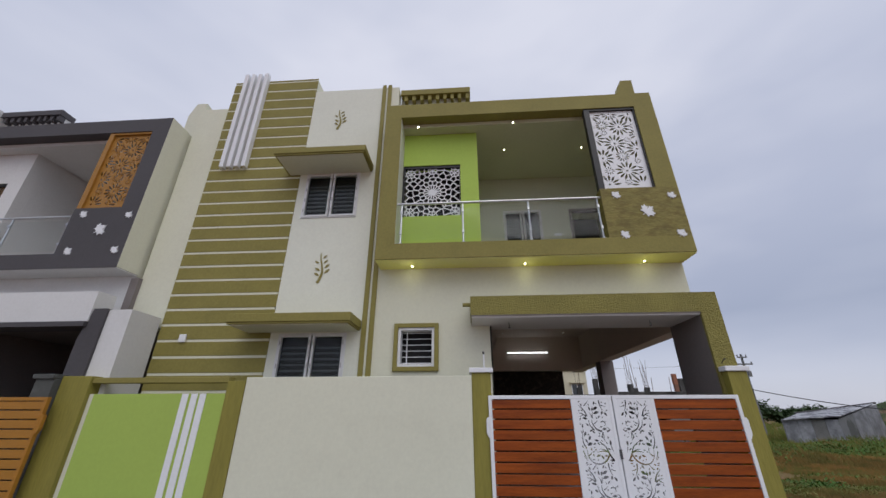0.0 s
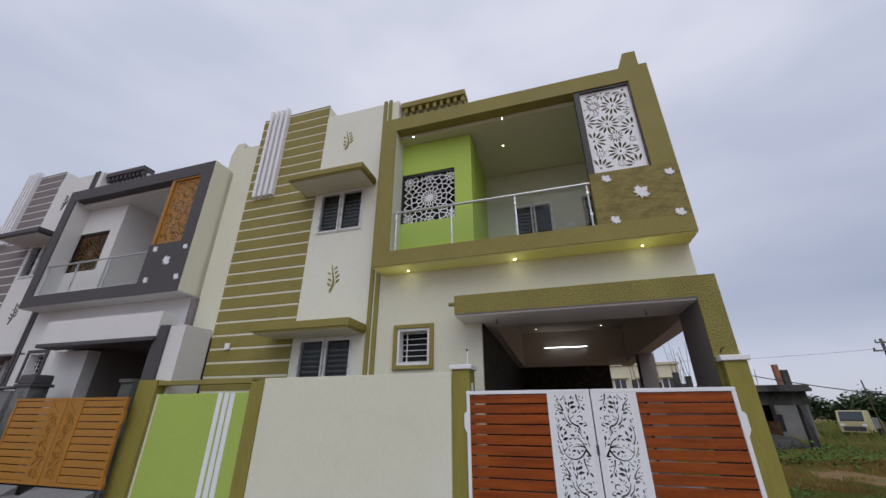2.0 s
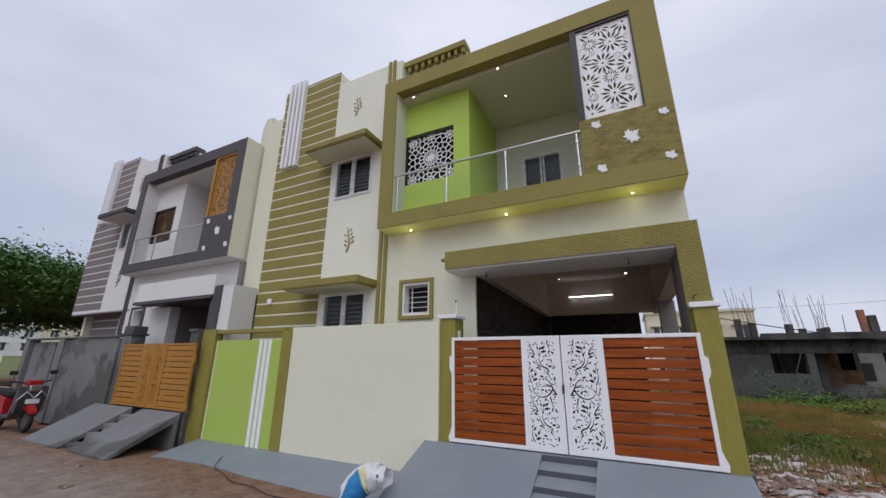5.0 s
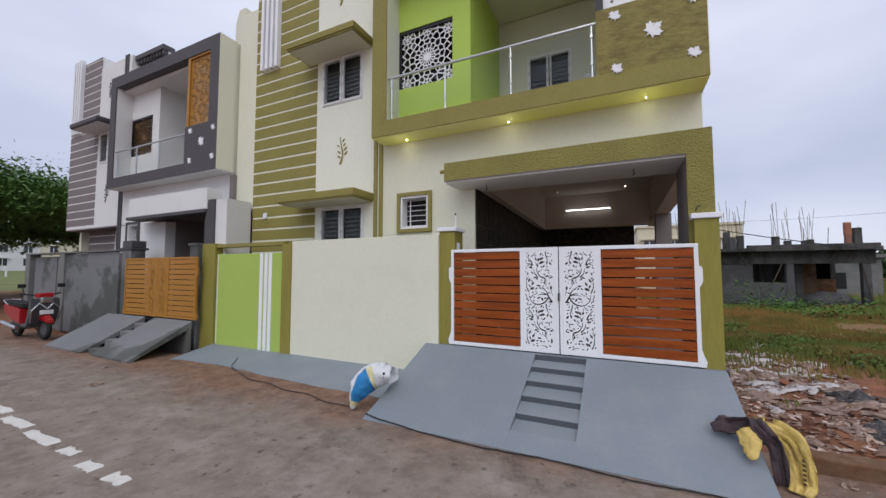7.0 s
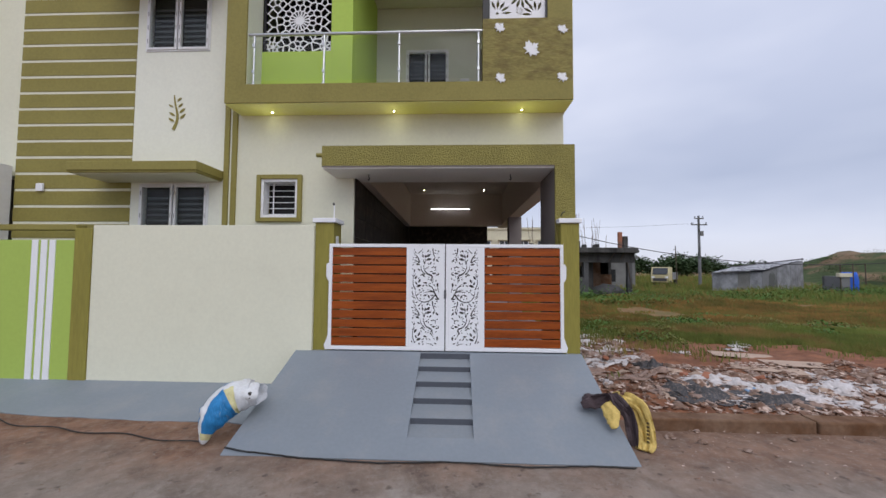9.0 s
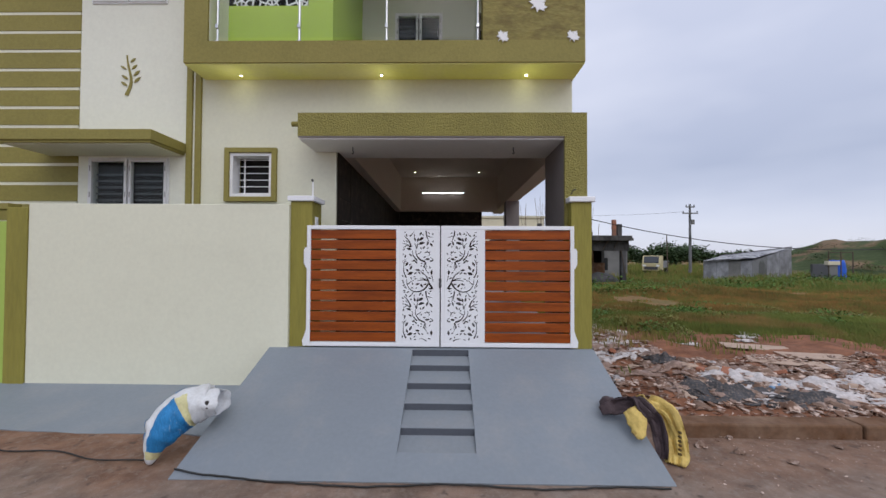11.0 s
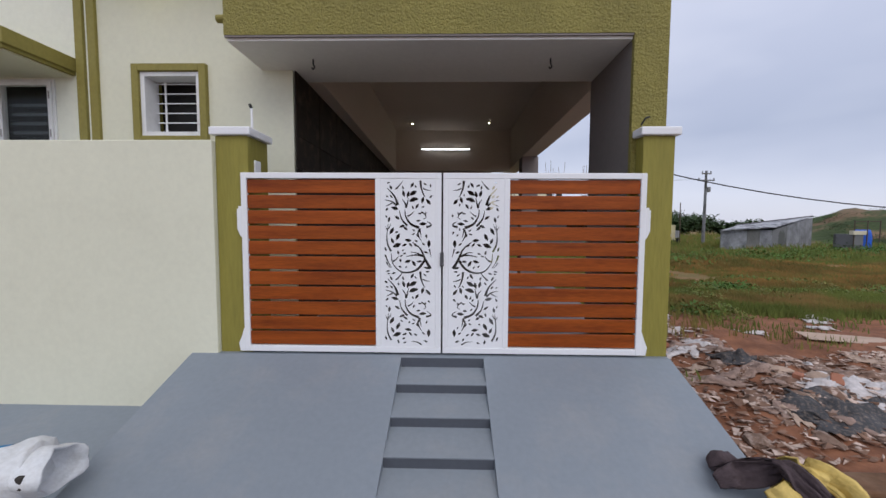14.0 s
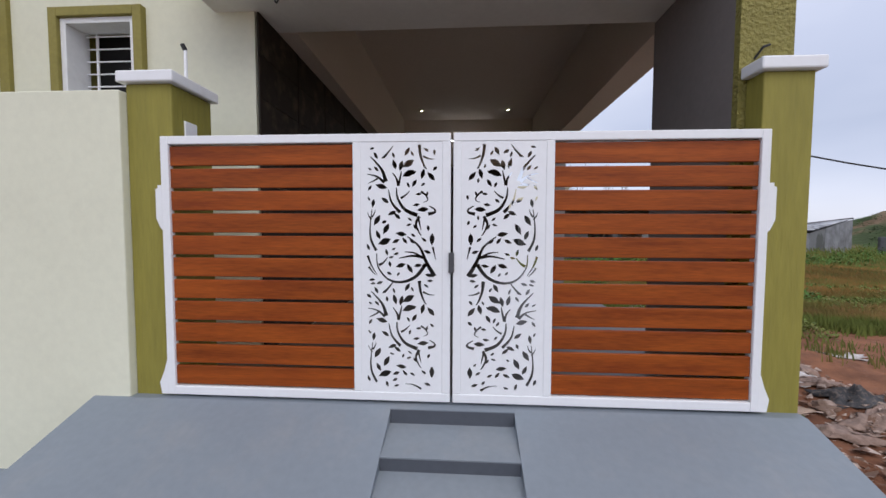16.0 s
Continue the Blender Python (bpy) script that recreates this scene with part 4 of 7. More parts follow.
    for i in range(6):
        zz = d0 + 0.07 + i * (d1 - d0 - 0.13) / 5
        part("bar", rod(bmesh.new(), (X(c0 + 0.03), F + 0.13, Z(zz)), (X(c1 - 0.03), F + 0.13, Z(zz)), 0.006, 6), "white", win)
    part("bar", rod(bmesh.new(), (X(c0 + 0.12), F + 0.135, Z(d0 + 0.03)), (X(c0 + 0.12), F + 0.135, Z(d1 - 0.03)), 0.009, 6), "white", win)
    # framed balcony
    BY = 5.81 + oy
    bl, br_, bz0, bz1 = -0.48, 4.46, 3.957, 7.22
    il, ir, iz0, iz1 = -0.19, 3.25, 4.24, 6.94
    jl, jr, jb = 3.30, 4.13, 5.14
    T = st["trim2"]
    fr = part("balcony_frame", box(X(bl), X(br_), BY, F + 0.02, Z(bz0 + 0.015), Z(iz0)), T, h, "projecting painted frame round the balcony")
    part("frame_band", box(X(bl), X(br_), BY, F + 0.02, Z(iz1), Z(bz1)), T, fr)
    part("frame_band", box(X(bl), X(il), BY, F + 0.0, Z(iz0), Z(iz1)), T, fr)
    part("frame_band", box(X(jr), X(br_ - 0.0), BY, F + 0.0, Z(jb), Z(iz1)), T, fr)
    part("frame_panel", box(X(ir), X(br_), BY, BY + 0.2, Z(iz0), Z(jb)), st["panel"], fr)
    part("frame_lining", box(X(il), X(il + 0.006), BY + 0.03, F, Z(iz0), Z(iz1)), st["grey"], fr)
    part("frame_lining", box(X(br_), X(br_ + 0.006), BY + 0.004, F + 0.02, Z(bz0 + 0.02), Z(bz1 - 0.004)), st["side"], fr)
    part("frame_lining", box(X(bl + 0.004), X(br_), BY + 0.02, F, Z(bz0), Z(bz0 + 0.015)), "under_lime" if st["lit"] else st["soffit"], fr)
    holes = daisies(X(jl) + 0.05, X(jr) - 0.05, Z(jb) + 0.06, Z(iz1) - 0.06, 11)
    j = part("screen", pierced(rect(X(jl + 0.045), X(jr - 0.02), Z(jb + 0.02), Z(iz1 - 0.045)), holes, BY + 0.06, BY + 0.072), st["jali"], h, "pierced metal screen with cut-out daisies")
    bm = bmesh.new()
    bx(bm, X(ir), X(jl + 0.045), BY + 0.02, BY + 0.12, Z(jb), Z(iz1))
    bx(bm, X(jr - 0.02), X(jr), BY + 0.02, BY + 0.12, Z(jb), Z(iz1))
    bx(bm, X(jl + 0.045), X(jr - 0.02), BY + 0.02, BY + 0.12, Z(iz1 - 0.045), Z(iz1))
    part("screen_frame", bm, "black" if st["lit"] else st["jali"], j)
    for (lx, lz, s, t) in ((3.47, 4.98, 0.13, -0.7), (3.89, 4.67, 0.20, -0.9), (4.32, 4.94, 0.12, -0.5), (3.48, 4.27, 0.13, -0.8), (4.31, 4.27, 0.13, -0.6)):
        maple(h, X(lx), Z(lz), BY, s, t)
    posts = [X(-0.10), X(0.98), X(2.07), X(3.19)]
    balcony_rail(h, X(il), X(ir), BY + 0.06, Z(iz0), Z(4.99), posts)
    # balcony room: green front wall with a screen, return, back wall, ceiling, floor
    g0, g1, k0, k1 = -0.22, 0.95, 4.95, 6.16
    G = st["green"]
    CZ = 6.86
    part("balcony_wall", box(X(il), X(g0 + 0.03), F, F + 0.2, Z(4.2), Z(CZ)), G, h, "green wall inside the balcony")
    part("balcony_wall", box(X(g0 + 0.03), X(g1), F, F + 0.2, Z(4.2), Z(k0)), G, h)
    part("balcony_wall", box(X(g0 + 0.03), X(g1), F, F + 0.2, Z(k1), Z(CZ)), G, h)
    part("balcony_wall", box(X(g1), X(1.29), F, F + 0.2, Z(4.2), Z(CZ)), G, h)
    part("balcony_wall", box(X(1.28), X(1.292), F + 0.2, 7.84 + oy, Z(4.2), Z(CZ)), G, h)
    part("balcony_wall", box(X(g0), X(1.27), F + 0.62, F + 0.66, Z(4.2), Z(CZ)), "room_shade", h, "black sheet for the shade behind the screen")
    sc = part("screen", pierced(rect(X(g0 + 0.03), X(g1), Z(k0), Z(k1)), rosette(X((g0 + g1 + 0.03) / 2), Z((k0 + k1) / 2 - 0.02), X(g0 + 0.05), X(g1 - 0.02), Z(k0 + 0.02), Z(k1 - 0.04)), F + 0.05, F + 0.06), st["jali2"], h, "pierced screen with a rosette pattern")
    bm = bmesh.new()
    bx(bm, X(g0 + 0.03), X(g0 + 0.07), F + 0.02, F + 0.09, Z(k0), Z(k1))
    bx(bm, X(g0 + 0.07), X(g1), F + 0.02, F + 0.09, Z(k1 - 0.05), Z(k1))
    bx(bm, X(g1 - 0.015), X(g1), F + 0.02, F + 0.09, Z(k0), Z(k1 - 0.05))
    part("screen_frame", bm, "black", sc)
    by = 7.84 + oy
    B = st["grey"]
    for (x0, x1, z0, z1) in ((1.29, 1.88, 4.2, CZ), (1.88, 2.72, 4.2, 5.02), (1.88, 2.72, 6.04, CZ), (2.72, 3.33, 4.2, CZ), (3.33, 4.10, 6.04, CZ), (4.10, 4.42, 4.2, CZ)):
        part("balcony_wall", box(X(x0), X(x1), by, by + 0.2, Z(z0), Z(z1)), B, h)
    grille_window(h, X(1.88), X(2.72), by, Z(5.02), Z(6.04))
    part("door_opening", box(X(3.33), X(4.10), by + 0.5, by + 0.52, Z(4.2), Z(6.04)), "room_shade", h, "black sheet for the shade inside the open doorway")
    part("door_frame", bx(bx(bx(bmesh.new(), X(3.33), X(3.39), by - 0.01, by + 0.1, Z(4.2), Z(6.04)), X(4.04), X(4.10), by - 0.01, by + 0.1, Z(4.2), Z(6.04)), X(3.39), X(4.04), by - 0.01, by + 0.1, Z(5.98), Z(6.04)), "mauve", h)
    part("switch_plate", bx(bmesh.new(), X(2.95), X(3.12), by - 0.012, by, Z(5.30), Z(5.38), 0.004), "white", h)
    part("balcony_wall", box(X(4.42), X(4.46), F + 0.02, by + 0.2, Z(3.95), Z(7.2)), st["side"], h)
    part("slab", box(X(xr), X(4.44), F + 0.02, 12.6 + oy, Z(3.95), Z(4.19)), st["soffit"], h, "floor slab")
    part("roof", box(X(-4.40), X(4.46), F + 0.36, 13.0 + oy, Z(6.87), Z(7.12)), st["ceil"], h, "flat concrete roof slab")
    part("roof", box(X(il), X(jr), BY + 0.2, F + 0.36, Z(CZ), Z(iz1 - 0.005)), st["ceil"], h, "balcony ceiling")
    for (x, y) in ((0.12, 5.98), (1.97, 5.98), (1.88, 6.75), (3.46, 6.78)):
        if st["lit"]:
            downlight(h, X(x), y + oy, Z(CZ))
    # parapet with a slotted cornice, and the corner post
    part("parapet", box(X(xr), X(1.17), F + 0.14, F + 0.34, Z(7.12), Z(7.82)), st["ret"], h, "roof parapet")
    cn = part("cornice", bx(bmesh.new(), X(xr + 0.03), X(1.20), F + 0.05, F + 0.36, Z(8.02), Z(8.17), 0.008), st["trim"], h, "painted cornice with small blocks under it")
    part("recess", box(X(xr + 0.02), X(1.17), F + 0.20, F + 0.34, Z(7.82), Z(8.02)), st["grey"], cn)
    for i in range(9):
        x = xr + 0.10 + i * 0.17
        part("block", bx(bmesh.new(), X(x), X(x + 0.075), F + 0.08, F + 0.20, Z(7.88), Z(8.02), 0.004), st["trim"], cn)
    bm = bmesh.new()
    plate(bm, [(X(4.20), Z(7.1)), (X(4.54), Z(7.1)), (X(4.54), Z(8.22)), (X(4.32), Z(8.22)), (X(4.20), Z(7.85))], F + 0.14, F + 0.42)
    part("corner_post", bm, st["trim"] if st["lit"] else st["side"], h)
    # house body behind, side and rear walls
    part("wall", box(X(-4.42), X(-4.17), F + 0.35, 13.0 + oy, Z(0), Z(7.0)), st["side"], h, "plain side wall")
    part("wall", box(X(-4.17), X(1.1), 12.75 + oy, 13.0 + oy, Z(0), Z(7.0)), st["side"], h)
    part("wall", box(X(1.36), X(4.44), F, F + 0.25, Z(3.30), Z(4.2)), W, h)
    part("wall", box(X(4.20), X(4.44), 8.05 + oy, 13.0 + oy, Z(4.19), Z(6.87)), st["side"], h)
    if st["lit"]:
        for x in (0.08, 1.97, 3.82):
            downlight(h, X(x), F - 0.13, Z(bz0))
    return h, F, BY


main, FACE, BALC = house((0, 0, 0), STYLE_MAIN, "two-storey house with olive trim, striped wall and framed balcony")
neigh, NF, NB = house((-9.145, 0.02, 0.0), STYLE_NB, "neighbouring two-storey house in white, mauve and dark grey")

# porch of the main house
PF, PC, PB = 0.56, 3.73, 11.45
bm = prism(bmesh.new(), [(5.66, 2.975), (5.66, 3.245), (6.22, 3.245), (6.22, 2.975)], 1.062, 4.406)
portal = part("porch_beam", bm, "olive_rough", main, "roughcast olive beam over the porch")
part("porch_soffit", box(1.075, 4.148, 5.685, 6.50, 2.94, 2.975), "soffit", portal)
part("porch_beam", box(1.372, 4.43, 6.228, 6.50, 2.98, 3.30), "porch_paint", main)
part("drip_edge", box(1.066, 4.146, 5.664, 5.68, 2.96, 2.974), "mauve", portal)
part("porch_pilaster", box(4.15, 4.406, 5.66, 5.70, 0.0, 2.975), "olive_rough", main, "roughcast olive pilaster")
part("porch_column", box(4.15, 4.402, 5.70, 6.52, 0.0, 2.94), "mauve", main, "brown-grey plastered column")
part("porch_column", box(4.15, 4.45, 9.97, 10.32, 0.0, 2.87), "mauve", main)
part("porch_beam", box(4.152, 4.42, 6.525, 12.6, 2.87, 3.76), "porch_paint", main, "side beam of the porch")
part("porch_beam", prism(bmesh.new(), [(6.505, 2.935), (PB, 2.80), (PB, 3.76), (6.505, 3.76)], 1.376, 1.52), "porch_paint", main)
part("porch_beam", box(1.376, 4.15, PB + 0.002, PB + 0.25, 2.815, 3.76), "porch_paint", main, "cross beam that carries a tube light")
part("porch_ceiling", box(1.36, 4.152, 6.505, 12.6, PC, PC + 0.03), "porch_paint", main)
part("porch_wall", box(1.1, 1.362, FACE + 0.25, 12.75, 0.0, 3.95), "cream", main, "side wall of the porch")
# rear wall is near-black all over, in the side wall's tile material
part("porch_wall", box(1.36, 3.80, 12.35, 12.6, 0.0, 3.9), "tile_dark", main, "dark rear wall of the porch")
part("porch_floor", box(1.1, 4.46, 5.62, 12.6, 0.02, PF), "floor_tile", main, "tiled porch floor")
tile = finish(bx(bmesh.new(), 0, 0.012, -0.297, 0.297, -0.148, 0.148, 0.003), "tile", "tile_dark")
for i in range(10):
    for k in range(8):
        piece("tile", tile, main, (1.362, FACE + 0.305 + i * 0.603, PF + 0.16 + k * 0.299))
for x in (1.955, 3.59):
    downlight(main, x, 10.84, PC)
tl = part("tube_light", bx(bmesh.new(), 2.09, 3.23, PB - 0.04, PB - 0.001, 3.275, 3.31, 0.005), "white", main, "white tube light fitting")
part("tube", rod(bmesh.new(), (2.11, PB - 0.052, 3.29), (3.21, PB - 0.052, 3.29), 0.009, 10), "tube", tl)
for x in (1.62, 3.62):
    bm = chain(bmesh.new(), [(x, 6.0, 2.95), (x, 6.0, 2.90), (x + 0.012, 6.0, 2.875), (x, 6.0, 2.855), (x - 0.012, 6.0, 2.87)], 0.006, 6)
    part("ceiling_hook", bm, "black", main, "dark iron hook under the porch beam")
bm = rod(bmesh.new(), (1.08, 5.77, 3.15), (0.95, 5.77, 3.15), 0.03, 12)
part("drain_pipe", bm, "olive", main, "short olive drain pipe")
part("meter_cover", bx(bmesh.new(), -3.56, -3.45, 6.18, 6.21, 2.75, 2.87, 0.005), "white", main, "small white cover plate")
bm = chain(bmesh.new(), [(4.22, 5.66, 2.30), (4.23, 5.62, 2.34), (4.26, 5.62, 2.35), (4.265, 5.66, 2.36)], 0.006, 6)
part("wire_end", bm, "black", main)


# ---- compound wall and gate ----
cw = thing("compound_wall", (-2.0, 5.6, 0), "low cream compound wall with olive piers and a lime panel", "wall")
part("wall_panel", bx(bmesh.new(), -1.90, 1.045, 5.50, 5.66, 0.0, 2.155, 0.006), "cream", cw)
part("pier", bx(bmesh.new(), -2.14, -1.904, 5.485, 5.70, 0.0, 2.11, 0.008), "olive_brush", cw)
part("pier", bx(bmesh.new(), -4.47, -4.05, 5.47, 5.72, 0.0, 2.18, 0.008), "olive_brush", cw)
part("top_beam", bx(bmesh.new(), -4.05, -2.14, 5.50, 5.64, 2.09, 2.16, 0.006), "olive", cw)
lp = part("lime_panel", bx(bmesh.new(), -3.965, -2.142, 5.50, 5.60, 0.0, 1.955, 0.005), "lime", cw, "lime green wall panel with three white stripes")
part("edge_strip", bx(bmesh.new(), -4.048, -3.967, 5.53, 5.60, 0.0, 1.955), "cream", cw)
for x in (-2.725, -2.60, -2.485):
    part("white_stripe", bx(bmesh.new(), x, x + 0.085, 5.488, 5.502, 0.06, 1.955, 0.004), "white", lp)
for (x0, x1, y0, y1) in ((1.047, 1.29, 5.54, 5.84), (4.185, 4.413, 5.545, 5.657)):
    p = part("pier", bx(bmesh.new(), x0, x1, y0, y1, 0.0, 2.195, 0.006), "olive_brush", cw, "olive gate pier with a white cap")
    part("pier_cap", bx(bmesh.new(), x0 - 0.03, x1 + 0.03, y0 - 0.03, y1 + (0.03 if x0 < 2 else 0), 2.196, 2.255, 0.008), "white", p, "white pier cap")
bm = rod(bmesh.new(), (1.22, 5.74, 2.255), (1.22, 5.74, 2.455), 0.009, 8)
part("conduit", bm, "white", cw)
part("conduit_tip", rod(bmesh.new(), (1.22, 5.74, 2.455), (1.21, 5.73, 2.485), 0.012, 8), "black", cw)
part("bell_switch", bx(bmesh.new(), 1.29, 1.30, 5.62, 5.71, 1.93, 2.03, 0.004), "white", cw, "white switch plate")

gate = thing("gate", (2.73, 5.53, 0.58), "closed double gate of brown slats with white leaf-cut panels", "gate")
GZ0, GZ1 = 0.585, 1.922


def gate_leaf(parent, xo, xm, zo0, zo1, lace, wood, white, n=11, style="vines", thick=0.05, y=5.51):
    """One leaf from the hinge side xo to the meeting edge xm."""
    s = 1 if xm > xo else -1
    fw = 0.042

    def span(bm, a, b, z0, z1, y0=y, y1=y + thick, bev=0.004):
        return bx(bm, min(a, b), max(a, b), y0, y1, z0, z1, bev)

    leaf = part("gate_leaf", span(bmesh.new(), xo, xo + s * fw, zo0, zo1), white, parent, "white framed gate leaf")
    part("rail", span(bmesh.new(), xo + s * fw, xm - s * 0.004, zo1 - fw, zo1), white, leaf)
    part("rail", span(bmesh.new(), xo + s * fw, xm - s * 0.004, zo0, zo0 + 0.045), white, leaf)
    part("stile", span(bmesh.new(), xm - s * 0.045, xm - s * 0.004, zo0 + 0.045, zo1 - fw), white, leaf)
    xl = xm - s * lace
    part("stile", span(bmesh.new(), xl, xl + s * 0.04, zo0 + 0.045, zo1 - fw), white, leaf)
    a, b = xl + s * 0.04, xm - s * 0.045
    x0, x1 = min(a, b), max(a, b)
    z0, z1 = zo0 + 0.045, zo1 - fw
    if style == "vines":
        holes = vines(x0 + 0.006, x1 - 0.01, z0 + 0.012, z1 - 0.012, s < 0)
    else:
        holes = daisies(x0, x1, z0, z1, 3)
    part("leaf_screen", pierced(rect(x0, x1, z0, z1), holes, y + 0.003, y + 0.009), white, leaf, "white sheet with climbing branches cut through it" if style == "vines" else "")
    if style != "vines":
        part("backing_sheet", box(x0, x1, y + 0.016, y + 0.02, z0, z1), "nb_jali", leaf, "plain ochre sheet behind the cut-out flowers")
    # slats
    hgt = (z1 - z0) / n
    u0, u1 = min(xo + s * fw, xl), max(xo + s * fw, xl)
    me = finish(bx(bmesh.new(), -(u1 - u0) / 2, (u1 - u0) / 2, 0, 0.02, 0.0075, hgt - 0.0075, 0.004), "slat", wood)
    for i in range(n):
        piece("slat", me, leaf, ((u0 + u1) / 2, y + 0.012, z0 + i * hgt))
    # hinge side plates, with a curved lower foot
    out = [(0, 0.0), (-0.035, 0.0), (-0.045, 0.06), (-0.02, 0.12), (-0.005, 0.17), (0, 0.18)]
    plate_bm = plate(bmesh.new(), [(xo + s * px, zo0 + pz) for px, pz in out], y + 0.004, y + thick - 0.004)
    part("foot_plate", plate_bm, white, leaf)
    out = [(0, 0.86), (-0.012, 0.87), (-0.034, 0.92), (-0.034, 1.07), (-0.022, 1.075), (-0.022, 1.09), (0, 1.09)]
    plate_bm = plate(bmesh.new(), [(xo + s * px, zo0 + pz) for px, pz in out], y + 0.004, y + thick - 0.004)
    part("hinge_plate", plate_bm, white, leaf)
    return leaf


lf = gate_leaf(gate, 1.245, 2.73, GZ0, GZ1, 0.49, "wood", "white")
rt = gate_leaf(gate, 4.207, 2.735, GZ0, GZ1, 0.49, "wood", "white")
part("bolt", bx(bmesh.new(), 2.718, 2.745, 5.495, 5.512, 1.24, 1.34, 0.003), "grey_plastic", rt, "small grey bolt")

# ---- ramp with steps, apron, kerb ----
RX0, RX1, RY0, RY1, RZ1 = 0.85, 4.41, 4.03, 5.49, 0.57
SX0, SX1 = 2.435, 3.042


def rz(y):
    return RZ1 * (y - RY0) / (RY1 - RY0)


ramp = thing("ramp", (2.6, 4.8, 0), "grey painted concrete entrance ramp with recessed steps", "ramp", kind="structure")
prof = [(RY0, -0.04), (RY0, 0.004), (RY1, RZ1), (5.62, RZ1), (5.62, -0.04)]
for a, b in ((RX0, SX0), (SX1, RX1)):
    bm = prism(bmesh.new(), prof, a, b)
    for v in bm.verts:
        if v.co.x == a and a < 1.5:
            v.co.x -= 0.08 * max(0.0, (RY1 - v.co.y) / (RY1 - RY0))
    part("slope", bm, "ramp", ramp)
ys = [4.26, 4.48, 4.735, 4.98, 5.23, 5.46]
part("slope", prism(bmesh.new(), [(RY0, -0.04), (RY0, 0.004), (ys[0], rz(ys[0])), (ys[0], -0.04)], SX0, SX1), "ramp", ramp)
for i in range(5):
    zf, zb = rz(ys[i]) - (0 if i else 0.01), rz(ys[i + 1]) - 0.058
    part("step", prism(bmesh.new(), [(ys[i], -0.04), (ys[i], zf), (ys[i + 1], zb), (ys[i + 1], -0.04)], SX0, SX1), "ramp_step", ramp)
    if i:
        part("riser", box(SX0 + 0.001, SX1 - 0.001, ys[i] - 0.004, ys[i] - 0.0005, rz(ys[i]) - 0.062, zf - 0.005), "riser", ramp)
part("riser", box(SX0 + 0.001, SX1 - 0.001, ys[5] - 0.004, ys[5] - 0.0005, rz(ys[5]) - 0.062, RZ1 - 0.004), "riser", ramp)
part("slope", box(SX0, SX1, ys[5], 5.62, -0.04, RZ1), "ramp", ramp)

ap = bmesh.new()
edge = []
rng = random.Random(4)
for i in range(27):
    x = -4.06 + i * (0.86 + 4.06) / 26
    edge.append((x, 4.80 + 0.03 * math.sin(x * 1.7) + rng.uniform(-0.02, 0.02) - 0.05 * max(0.0, x + 2.5)))
edge[0] = (-4.06, 4.72)
bot = [ap.verts.new((x, y, 0.004)) for x, y in edge]
top = [ap.verts.new((x + 0.05 * i / 26, 5.52, 0.15)) for i, (x, y) in enumerate(edge)]
low = [ap.verts.new((v.co.x, v.co.y, -0.04)) for v in bot]
for i in range(26):
    ap.faces.new((bot[i], bot[i + 1], top[i + 1], top[i]))
    ap.faces.new((low[i], low[i + 1], bot[i + 1], bot[i]))
solid("pavement", ap, "ramp", "grey painted concrete apron along the compound wall", "pavement", "structure")

kb = thing("kerb", (9, 5.0, 0), "low concrete kerb stained with red mud", "kerb", kind="structure")
x = 4.72
rng = random.Random(8)
while x < 30:
    ln = rng.uniform(1.6, 2.3)
    bm = bx(bmesh.new(), x, x + ln - 0.012, 4.735 + rng.uniform(-0.008, 0.008), 4.93, -0.05, 0.125 + rng.uniform(-0.008, 0.008), 0.018)
    part("kerb_stone", bm, "kerb", kb)
    x += ln


# ---- neighbour's plot ----
ncw = thing("compound_wall", (-11, 5.4, 0), "bare grey cement compound wall with damp stains", "wall")
part("wall_panel", bx(bmesh.new(), -10.17, -7.42, 5.30, 5.44, 0.0, 2.06, 0.008), "cement", ncw)
part("wall_panel", bx(bmesh.new(), -12.42, -10.45, 5.38, 5.46, 0.0, 2.02, 0.008), "cement", ncw)
part("pier", bx(bmesh.new(), -10.45, -10.17, 5.26, 5.50, 0.0, 2.09, 0.008), "cement_dark", ncw)
part("pier", bx(bmesh.new(), -12.7, -12.42, 5.26, 5.50, 0.0, 2.09, 0.008), "cement_dark", ncw)
part("coping", bx(bmesh.new(), -12.7, -7.42, 5.24, 5.50, 2.09, 2.13, 0.006), "cement_dark", ncw)
for i in range(3):
    part("rib", bx(bmesh.new(), -11.0 + i * 0.2, -10.9 + i * 0.2, 5.355, 5.382, 0.1, 1.97, 0.004), "cement", ncw)
p = part("pier", bx(bmesh.new(), -7.42, -7.02, 5.36, 5.66, 0.0, 2.12, 0.008), "cement", ncw)
part("pier_cap", bx(bmesh.new(), -7.47, -6.97, 5.33, 5.70, 2.12, 2.17, 0.008), "grey_dark", p)
part("cap_block", bx(bmesh.new(), -7.43, -7.01, 5.36, 5.67, 2.17, 2.34, 0.02), "grey_dark", p, "dark square cap block")
p = part("pier", bx(bmesh.new(), -4.74, -4.475, 5.38, 5.60, 0.0, 2.14, 0.008), "cement", ncw)
part("pier_cap", bx(bmesh.new(), -4.77, -4.475, 5.35, 5.63, 2.14, 2.20, 0.008), "cement", p)

